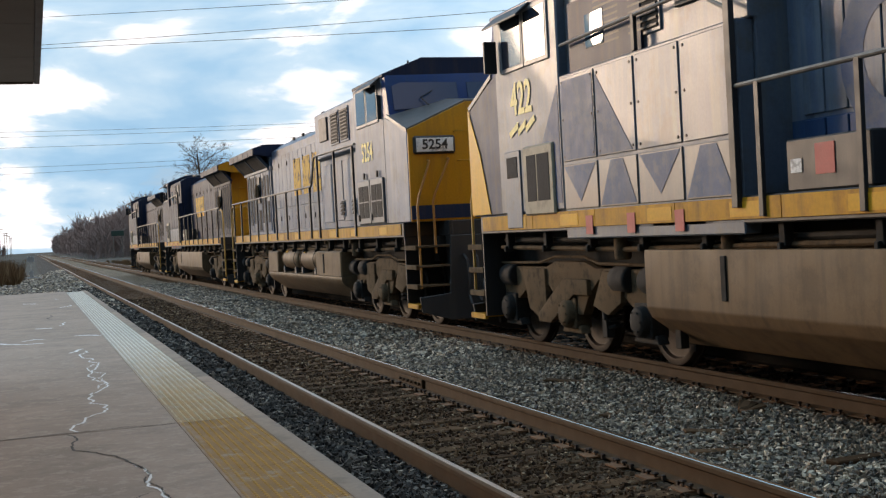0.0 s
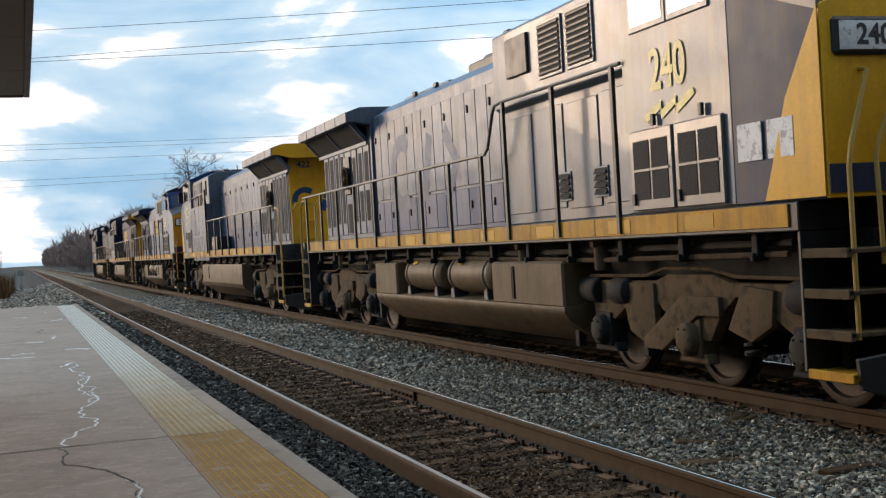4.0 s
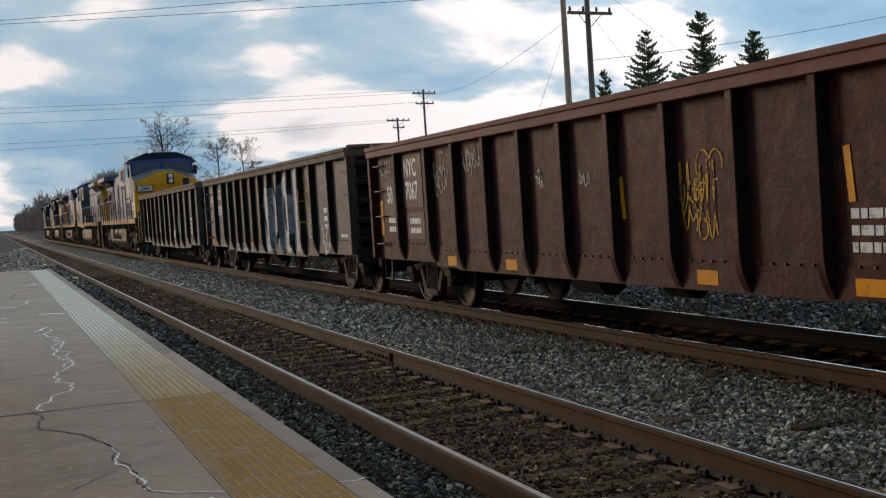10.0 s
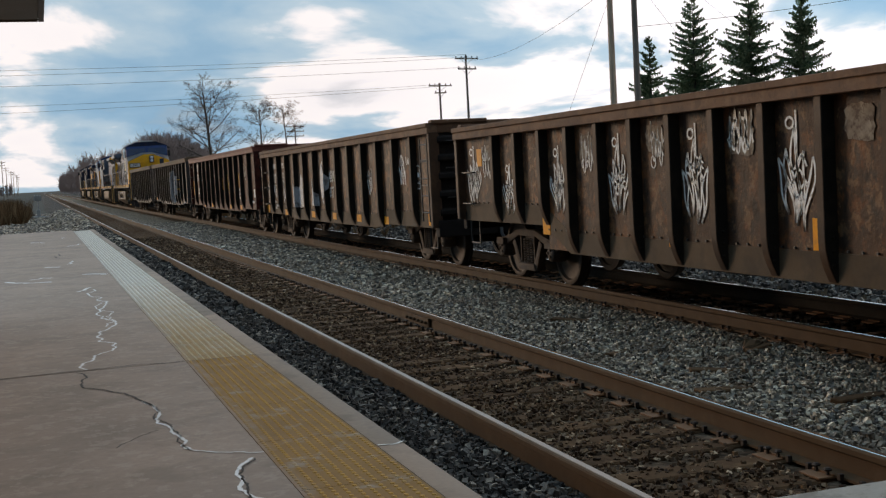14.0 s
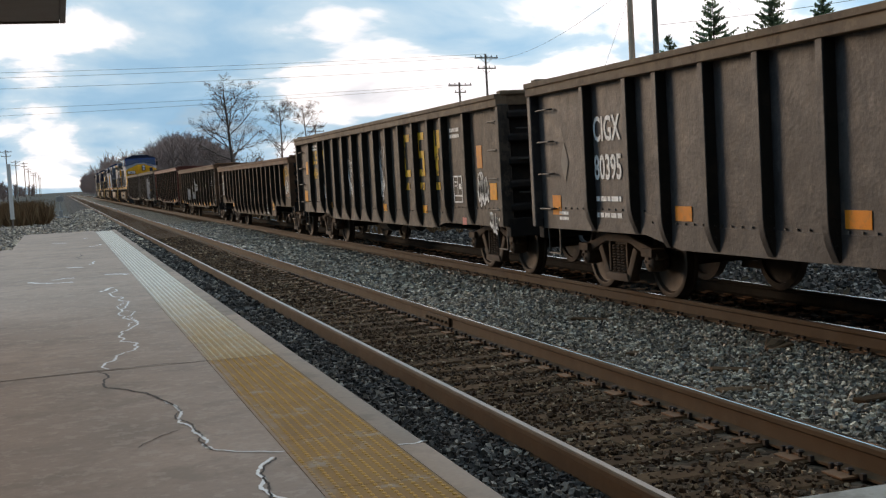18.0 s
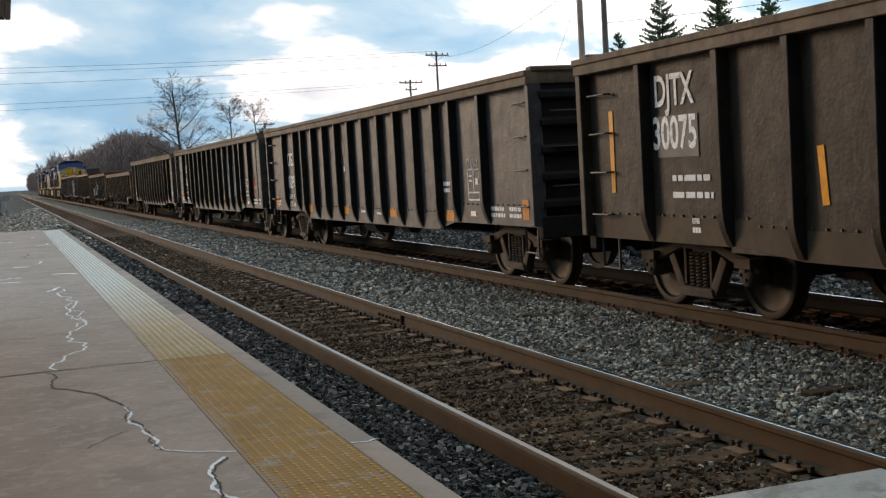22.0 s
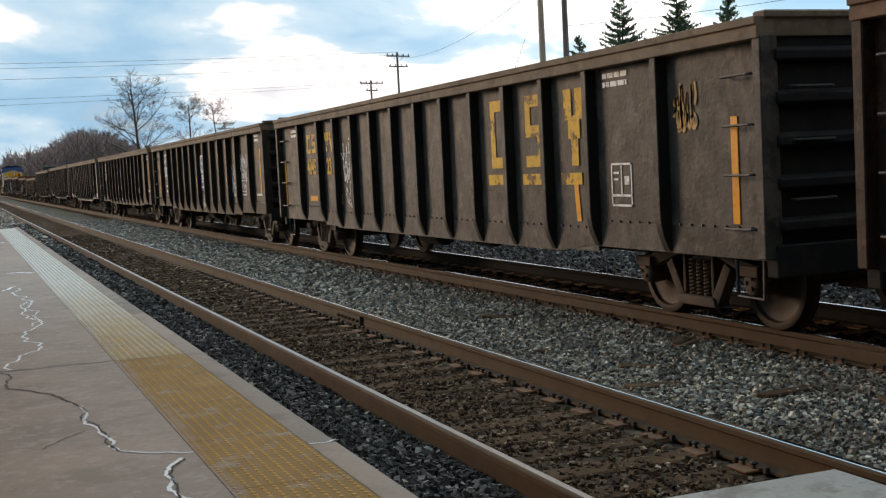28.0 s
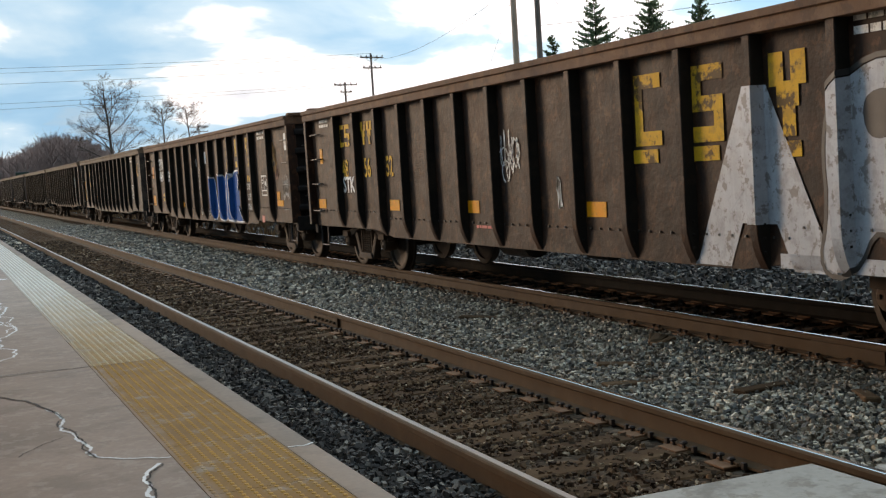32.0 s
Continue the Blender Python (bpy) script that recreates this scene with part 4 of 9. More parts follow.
for z0, z1, dy in ((12.0, 13.0, 0), (11.8, 11.5, 0.8)):
    wire((bx + dy, by, z0), (-75, 150, z1), 1.2, 0.016)
wire((ex_, ey_, 7.7), (46, 47, 10.0), 0.3)
wire((ex_, ey_, 10.0), (52, 80, 3.0), 0.2, 0.008)
wire((ex_, ey_, 11.5), (60, 75, 2.0), 0.2, 0.008)
wire((dx_, dy_, 9.0), (dx_ - 1.6, dy_ + 6, -0.5), 0.05, 0.008)
wire((ax, ay, 13.8), (ex_, ey_, 10.3), 1.2)


def bare_tree(name, x, y, height, wide, low, seed, label, trunk_r=0.22, boughs=15):
    """A leafless tree: boughs that rise from the trunk and end in a rounded outline, each with branches and fine twigs."""
    rng = random.Random(seed)
    limbs, twigs = Build(), Build()
    cz, rz = (height + low) / 2, (height - low) / 2

    def reach(p, d):
        """How far it is from p along d to the crown's outline."""
        a = (d.x ** 2 + d.y ** 2) / wide ** 2 + d.z ** 2 / rz ** 2
        h = (p.x * d.x + p.y * d.y) / wide ** 2 + (p.z - cz) * d.z / rz ** 2
        c = (p.x ** 2 + p.y ** 2) / wide ** 2 + (p.z - cz) ** 2 / rz ** 2 - 1
        return max(0.5, (-h + math.sqrt(max(0.0, h * h - a * c))) / a)

    def grow(p, d, length, r, level):
        n = (7, 6, 4, 3, 2)[level]
        pts = [p]
        for k in range(n):
            d = (d + Vector((rng.uniform(-0.12, 0.12), rng.uniform(-0.12, 0.12), rng.uniform(-0.04, 0.12))) * (0.3 if level == 0 else 1)).normalized()
            pts.append(pts[-1] + d * length / n)
        (limbs if level < 2 else twigs).tube(pts, r, (8, 6, 4, 3, 3)[level], max(0.005, r * 0.35))
        if level == 4:
            return
        for k in range((boughs, 9, 7, 5)[level]):
            u = rng.uniform(0.16, 1.0) if level == 0 else rng.uniform(0.22, 1.0)
            q = min(n - 1, int(u * n))
            at = pts[q].lerp(pts[q + 1], u * n - q)
            ax = (pts[q + 1] - pts[q]).normalized()
            a = rng.uniform(0, 6.28)
            out = Vector((math.cos(a), math.sin(a), rng.uniform(-0.3, 0.35)))
            out = (out - ax * out.dot(ax)).normalized()
            dd = (ax * rng.uniform(0.55, 1.0) * (0.35 + 0.65 * u if level == 0 else 1) + out * rng.uniform(0.7, 1.1)).normalized()
            full = reach(at, dd)
            ln = full * rng.uniform(0.7, 1.0) if level == 0 else min(length * rng.uniform(0.32, 0.62) * (1.15 - 0.5 * u), full * 1.08)
            grow(at, dd, ln, max(0.008, r * (1 - 0.6 * u) * (0.46 if level == 0 else 0.5)), level + 1)

    t = thing(name, label, "tree", "bare trees", m=pose(x, y, GROUND_Z))
    grow(Vector((0, 0, -0.2)), Vector((0, 0, 1)), height * 0.86, trunk_r, 0)
    part("trunk", limbs.mesh("trunk"), BARK, t)
    part("crown", twigs.mesh("crown", smooth=0), TWIG, t)
    return t


tx, ty = polar(7.75, 150)
bare_tree("bare_tree", tx, ty, 15.6, 5.4, 3.0, 3, "large leafless tree with a round crown behind the line", 0.24, 24)
tx, ty = polar(10.0, 172)
bare_tree("bare_tree", tx, ty, 14.4, 3.4, 2.6, 8, "leafless tree with upright limbs behind the line", 0.18, 23)
tx, ty = polar(11.2, 178)
bare_tree("bare_tree", tx, ty, 14.4, 3.2, 3.0, 11, "leafless tree with upright limbs behind the line", 0.17, 16)


def spruce(x, y, height, radius, seed):
    rng = random.Random(seed)
    t = thing("spruce_tree", "dark green spruce with drooping branches", "tree", "spruces", m=pose(x, y, GROUND_Z))
    part("trunk", Build().tube([(0, 0, -0.2), (0.03, 0, height * 0.5), (0, 0, height)], 0.16, 8, 0.015).mesh("trunk"), BARK, t)
    nd = Build()
    for k in range(int(31 * height)):
        z = height * (0.06 + 0.93 * rng.random() ** 1.25)
        f = 1 - z / height
        reach = radius * 1.15 * (f ** 0.72) * rng.uniform(0.5, 1.1) * (1 + 0.12 * math.sin(z * 2.1 + seed)) + 0.12
        a = rng.uniform(0, 6.28)
        d = Vector((math.cos(a), math.sin(a), 0))
        side = Vector((-d.y, d.x, 0))
        slope = rng.uniform(-0.30, 0.10) + 0.75 * max(0, 0.4 - f)
        steps = max(3, int(reach / 0.13))
        for q in range(steps):
            u = (q + 0.6) / steps
            c = Vector((0, 0, z)) + d * reach * u + Vector((0, 0, reach * (slope * u + 0.26 * u * u)))
            w = (0.20 + 0.26 * (1 - u)) * rng.uniform(0.6, 1.3) * min(1, 0.4 + f)
            for sg in (-1, 1):
                tip = c + d * w * rng.uniform(0.3, 1.0) + side * sg * w * rng.uniform(0.5, 1.1) + Vector((0, 0, rng.uniform(-0.10, 0.14)))
                nd.add([c - d * 0.06, c + d * 0.08 + Vector((0, 0, 0.07)), tip, c - Vector((0, 0, 0.09))], [(0, 1, 2), (0, 2, 3)])
            tip = c + d * w * 0.4 + side * rng.uniform(-0.1, 0.1) - Vector((0, 0, w * rng.uniform(0.5, 1.3)))
            nd.add([c - d * 0.07, c + d * 0.08, tip], [(0, 1, 2)])
    for k in range(14):
        a = rng.uniform(0, 6.28)
        zz = height * rng.uniform(0.94, 0.99)
        nd.add([(0, 0, zz), (0.16 * math.cos(a), 0.16 * math.sin(a), zz + 0.14), (0, 0, zz + 0.07)], [(0, 1, 2)])
    part("crown", nd.mesh("crown", smooth=0), NEEDLE, t)


for az, d, h, r, s in ((28.2, 74, 8.9, 1.9, 1), (30.2, 72, 10.9, 2.7, 2), (32.7, 70, 11.4, 3.0, 3), (35.0, 71, 10.2, 2.7, 4)):
    x, y = polar(az, d)
    spruce(x, y, h + 0.6, r, s)


def woods(name, seed, spots, material, label):
    """A far leafless wood: fans of fine upright twigs."""
    rng = random.Random(seed)
    b = Build()
    for x, y, h in spots:
        b.tube([(x, y, GROUND_Z), (x, y, GROUND_Z + h * 0.6)], 0.14, 3, 0.05)
        for k in range(64):
            a, u = rng.uniform(0, 6.28), rng.uniform(0.12, 0.95)
            p = Vector((x, y, GROUND_Z + h * u * 0.8))
            r = h * 0.30 * (0.35 + 0.65 * math.sin(u * 2.9)) * rng.uniform(0.4, 1.0)
            q = p + Vector((math.cos(a) * r, math.sin(a) * r * 0.6, h * rng.uniform(0.08, 0.26)))
            w = 0.035 + 0.0002 * y
            b.add([p - Vector((w, 0, 0)), p + Vector((w, 0, 0)), q], [(0, 1, 2)])
            q2 = p.lerp(q, 0.6) + Vector((rng.uniform(-0.7, 0.7), 0, rng.uniform(0.2, 0.9)))
            b.add([p.lerp(q, 0.55), p.lerp(q, 0.62) + Vector((w * 1.5, 0, 0)), q2], [(0, 1, 2)])
    tagged(part(name, b.mesh(name, smooth=0), material), label, "woods", kind="stuff")


wr = random.Random(77)
spots = []
for k in range(520):      # wooded rise beyond the bare trees
    az = wr.uniform(2.4, 7.6)
    d = wr.uniform(290, 400)
    top = np.interp(az, [2.4, 3.4, 4.4, 5.2, 6.0, 7.6], [1.05, 1.75, 2.5, 2.85, 2.7, 1.9])
    x, y = polar(az, d)
    spots.append((x, y, max(4, 2.0 + d * math.tan(radians(top)) * wr.uniform(0.72, 1.0))))
woods("far_woods", 5, spots, TWIG_HAZE, "brown leafless woods on a distant rise")
spots = []
for k in range(300):      # line of trees that runs to the vanishing point
    y = wr.uniform(330, 1000)
    x = wr.uniform(12, 24) + 0.004 * y
    spots.append((x, y, wr.uniform(9, 15)))
woods("far_woods", 6, spots, TWIG_HAZE, "grey brown leafless trees along the line")
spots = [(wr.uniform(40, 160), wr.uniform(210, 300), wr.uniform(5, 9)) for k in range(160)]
woods("far_woods", 7, spots, TWIG_HAZE, "low leafless brush behind the train")
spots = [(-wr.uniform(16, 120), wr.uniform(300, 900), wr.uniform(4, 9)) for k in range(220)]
woods("far_woods", 8, spots, TWIG_HAZE, "low leafless brush beside the line")


def brush(x0, x1, y0, y1, n, h, seed):
    rng = random.Random(seed)
    b = Build()
    for k in range(n):
        x, y = rng.uniform(x0, x1), rng.uniform(y0, y1)
        for j in range(14):
            a = rng.uniform(0, 6.28)
            q = Vector((x + math.cos(a) * h * 0.35, y + math.sin(a) * h * 0.35, GROUND_Z + h * rng.uniform(0.4, 1.05)))
            w = 0.03
            b.add([(x - w, y, GROUND_Z), (x + w, y, GROUND_Z), q], [(0, 1, 2)])
    tagged(part("dry_brush", b.mesh("dry_brush", smooth=0), DRY), "rusty brown dry brush beside the platform end", "brush", kind="stuff")


brush(-7, -0.9, 88, 104, 260, 1.9, 3)
brush(-16, -2, 104, 190, 420, 1.6, 4)
brush(10.5, 14, 40, 200, 420, 0.6, 5)

RELAY = surface("relay_grey", (0.33, 0.34, 0.34), 0.5, alt=(0.25, 0.26, 0.26), scale=1, streak=(0.15, 0.13, 0.1), streak_amount=0.4)
crate = thing("timber_crib", "weathered grey timber crib beside the brush", "timber crib", m=pose(-1.15, 104, GROUND_Z))
for k in range(4):
    for q in (-0.5, 0.5):
        part("timber", Build().box(-0.75, 0.75, -0.1, 0.1, 0, 0.16).mesh("timber", 0.015), POLE_GREY, crate, "", pose(0, q, 0.17 * k) if k % 2 == 0 else pose(0.5 * q / 0.5, 0, 0.17 * k, 0, 0, 90))
stand = thing("switch_stand", "grey metal switch stand beside the track", "switch stand", m=pose(-0.1, 108, GROUND_Z))
part("base", Build().box(-0.45, 0.45, -0.3, 0.3, 0.02, 0.22).mesh("base", 0.02), RELAY, stand)
part("housing", Build().box(-0.16, 0.16, -0.16, 0.16, 0.22, 0.75).mesh("housing", 0.03), RELAY, stand)
part("mast", Build().tube([(0, 0, 0.7), (0, 0, 2.0)], 0.05, 8).mesh("mast"), RELAY, stand)
part("target", Build().box(-0.28, 0.28, -0.02, 0.02, 1.5, 1.95).mesh("target", 0.02), RELAY, stand)
part("throw_rod", Build().tube([(0.3, 0, 0.12), (1.7, 0, 0.14)], 0.04, 6).mesh("throw_rod"), RELAY, stand)
WHITEPOST = surface("white_post_paint", (0.75, 0.75, 0.73), 0.6, scale=2)
wp = thing("white_post", "tall white marker post beside the line", "post", m=pose(-3.1, 84, GROUND_Z))
part("board", Build().box(-0.13, 0.13, -0.03, 0.03, 0.7, 4.3).mesh("board", 0.01), WHITEPOST, wp)
part("stub", Build().box(-0.06, 0.06, -0.06, 0.06, -0.2, 0.7).mesh("stub", 0.01), POLE_GREY, wp)
SIGN_GREEN = surface("sign_green", (0.02, 0.06, 0.045), 0.5, scale=1)
sx, sy = polar(3.75, 285)
sg = thing("road_sign", "green road sign on two posts far off beside the line", "sign", m=pose(sx, sy, GROUND_Z))
part("panel", Build().box(-1.4, 1.4, -0.05, 0.05, 5.0, 6.2).mesh("panel", 0.05), SIGN_GREEN, sg)
for k in (-1, 1):
    part("post", Build().tube([(k, 0.1, -0.2), (k, 0.1, 5)], 0.12, 6).mesh("post"), POLE_GREY, sg)

# ---- rolling stock ----
V0, ACC = 8.3765, -0.008039        # the train's speed at the start, and its slow loss


def travel(t):
    return V0 * t + ACC * t * t


BAYS = {}
MOVERS, SPINNERS = [], []          # (vehicle, place along the train, turned round?), (wheelset, rest pose, radius, direction)


def wheelset_mesh(r):
    b = Build()
    for s in (-1, 1):
        b.lathe([(0.0, 0.0), (0.09, 0.0), (0.10, 0.02), (r * 0.62, 0.045), (r * 0.86, 0.03), (r * 0.88, 0.0), (r + 0.028, 0.0), (r + 0.028, 0.032), (r + 0.004, 0.045), (r, 0.13), (r - 0.01, 0.135), (r * 0.86, 0.135),
                 (r * 0.82, 0.10), (r * 0.5, 0.085), (0.13, 0.125), (0.11, 0.15), (0.0, 0.15)], pose(s * 0.69, 0, 0) @ pose(0, 0, 0, 0, 90 * s), 28)
    b.tube([(-1.05, 0, 0), (1.05, 0, 0)], 0.075, 10)
    for s in (-1, 1):
        for k in range(3):
            a = 2.09 * k
            b.box(-0.012, 0.012, -0.02, 0.02, -0.02, 0.02, pose(s * 0.845, 0.08 * math.cos(a), 0.08 * math.sin(a)))
    return b


def side_frame():
    """Cast side frame of a freight truck, with its window for the springs."""
    b = Build()
    top = [(-1.12, 0.50), (-1.05, 0.60), (-0.62, 0.68), (-0.30, 0.76), (0.30, 0.76), (0.62, 0.68), (1.05, 0.60), (1.12, 0.50), (0.98, 0.45), (0.72, 0.54), (0.34, 0.66), (-0.34, 0.66), (-0.72, 0.54), (-0.98, 0.45)]
    b.prism(top, "x", -0.06, 0.06)
    for s in (-1, 1):
        b.prism([(s * y, z) for y, z in ((0.56, 0.56), (0.46, 0.62), (0.24, 0.27), (0.24, 0.18), (0.33, 0.18))][::s], "x", -0.06, 0.06)
        b.prism([(s * y, z) for y, z in ((0.27, 0.28), (0.22, 0.28), (0.22, 0.67), (0.27, 0.67))][::s], "x", -0.05, 0.05)
    b.prism([(-0.34, 0.17), (0.34, 0.17), (0.30, 0.27), (-0.30, 0.27)], "x", -0.09, 0.09)
    return b


def bearing():
    b = Build()
    b.lathe([(0.0, 0.07), (0.07, 0.07), (0.12, 0.05), (0.13, -0.08), (0.12, -0.16), (0, -0.16)], pose(0, 0, 0) @ pose(0, 0, 0, 0, -90), 14)
    for k in range(3):
        b.box(-0.085, -0.06, -0.02, 0.02, -0.02, 0.02, pose(0, 0.055 * math.cos(2.09 * k), 0.055 * math.sin(2.09 * k)))
    b.box(-0.09, 0.1, -0.14, 0.14, 0.06, 0.16)
    return b


def coil(r, h, wire_r, turns):
    pts = [(r * math.cos(a), r * math.sin(a), h * a / (turns * 2 * math.pi)) for a in (turns * 2 * math.pi * k / (turns * 10) for k in range(turns * 10 + 1))]
    return Build().tube(pts, wire_r, 5)


def freight_truck(parent, y, tone):
    t = part("truck", shape("bolster", lambda: Build().box(-1.0, 1.0, -0.2, 0.2, 0.42, 0.72).box(-0.3, 0.3, -0.3, 0.3, 0.6, 0.84), 0.03), tone, parent, "", pose(0, y, 0))
    for s in (-1, 1):
        part("side_frame", shape("side_frame", side_frame, 0.022, 2), tone, t, "", pose(s * 1.0, 0, 0))
        for k in (-0.125, 0.0, 0.125):
            part("spring", shape("spring", lambda: coil(0.045, 0.36, 0.0145, 10)), TRUCK_RUST, t, "", pose(s * 1.0, k, 0.27))
        for k in (-0.92, 0.92):
            part("bearing", shape("bearing", bearing, 0.006), tone, t, "", pose(s * 1.03, k, 0.457) if s > 0 else pose(s * 1.03, k, 0.457))
        part("brake_shoe", shape("brake_shoe", lambda: Build().box(-0.05, 0.05, -0.04, 0.04, 0.25, 0.62).box(-0.03, 0.03, -0.1, 0.1, 0.4, 0.46), 0.01), tone, t, "", pose(s * 0.76, 0.42, 0))
    for k in (-0.92, 0.92):
        w = part("wheelset", shape("wheelset", lambda: wheelset_mesh(0.457)), WHEEL, t, "rusty steel wheelset", pose(0, k, 0.457))
        SPINNERS.append((w, (0, k, 0.457), 0.457, 1))
    return t


def coupler(parent, y, sign, z=0.85):
    b = Build().box(-0.09, 0.09, 0, 0.55, -0.09, 0.09)
    b.prism([(-0.14, 0.5), (0.16, 0.5), (0.2, 0.72), (0.1, 0.8), (0.02, 0.68), (-0.05, 0.78), (-0.16, 0.7)], "z", -0.15, 0.15)
    c = part("coupler", shape("coupler", lambda: b, 0.02), GRIME_SHADED, parent, "", pose(0, y, z, 0, 0, 0 if sign > 0 else 180))
    part("air_hose", shape("air_hose", lambda: Build().tube([(0.3, 0.1, -0.1), (0.35, 0.3, -0.3), (0.3, 0.5, -0.42), (0.15, 0.62, -0.4)], 0.03, 6)), BLACK, c)


RIB_D = 0.112


def rib_profile(z0, z1, taper):
    """Height and depth along an outer post, which fades into the sill in a curve."""
    return [(z1, RIB_D), (z0 + taper, RIB_D), (z0 + taper * 0.76, RIB_D * 0.95), (z0 + taper * 0.52, RIB_D * 0.80), (z0 + taper * 0.30, RIB_D * 0.58), (z0 + taper * 0.12, RIB_D * 0.32), (z0 - 0.01, RIB_D * 0.10)]


def hat_rib(z0, z1, taper):
    """Outer side post of a gondola: a bent plate hat, bolted to the sill."""
    w0, w1 = 0.074, 0.056
    b = Build().loft([[(0, -w0, z), (-d, -w1, z), (-d, w1, z), (0, w0, z)] for z, d in rib_profile(z0, z1, taper)])
    for k in range(3):
        for s in (-1, 1):
            b.box(-0.062, -0.036, s * 0.060 - 0.014, s * 0.060 + 0.014, z0 + 0.12 + 0.12 * k, z0 + 0.146 + 0.12 * k)
    return b


def rib_face(z0, z1, taper):
    """The outer plate of that post, left in the car's lighter colour."""
    return Build().loft([[(-d - 0.001, -0.050, z), (-d - 0.007, -0.046, z), (-d - 0.007, 0.046, z), (-d - 0.001, 0.050, z)] for z, d in rib_profile(z0, z1, taper)])


def dented(w, h, seed, amount):
    """One side sheet, a little dished and battered."""
    rng = random.Random(seed)
    nx, nz = 7, 9
    o = Vector((rng.uniform(0, 50), rng.uniform(0, 50), 0))
    vs, fs = [], []
    for j in range(nz + 1):
        for i in range(nx + 1):
            u, q = i / nx, j / nz
            edge = min(1, 5 * min(u, 1 - u)) * min(1, 6 * min(q, 1 - q))
            vs.append((amount * edge * 0.45 * abs(noise.noise(o + Vector((u * 2.2, q * 3.2, 0))) + 0.5 * noise.noise(o + Vector((u * 6, q * 8, 3)))), -w / 2 + w * u, h * q))
    n = nx + 1
    fs = [(j * n + i, (j + 1) * n + i, (j + 1) * n + i + 1, j * n + i + 1) for j in range(nz) for i in range(nx)]
    k = len(vs)
    vs += [(0.03, -w / 2, 0), (0.03, w / 2, 0), (0.03, w / 2, h), (0.03, -w / 2, h)]
    fs += [(k, k + 1, k + 2, k + 3)]
    return Build().add(vs, fs)


def end_wall(h):
    b = Build().box(-1.40, 1.40, -0.02, 0.02, 0, h)
    return b


def grab(w=0.42):
    return Build().tube([(0, -w / 2, 0), (-0.06, -w / 2, 0), (-0.075, -w / 2 + 0.02, 0), (-0.075, w / 2 - 0.02, 0), (-0.06, w / 2, 0), (0, w / 2, 0)], 0.012, 6)


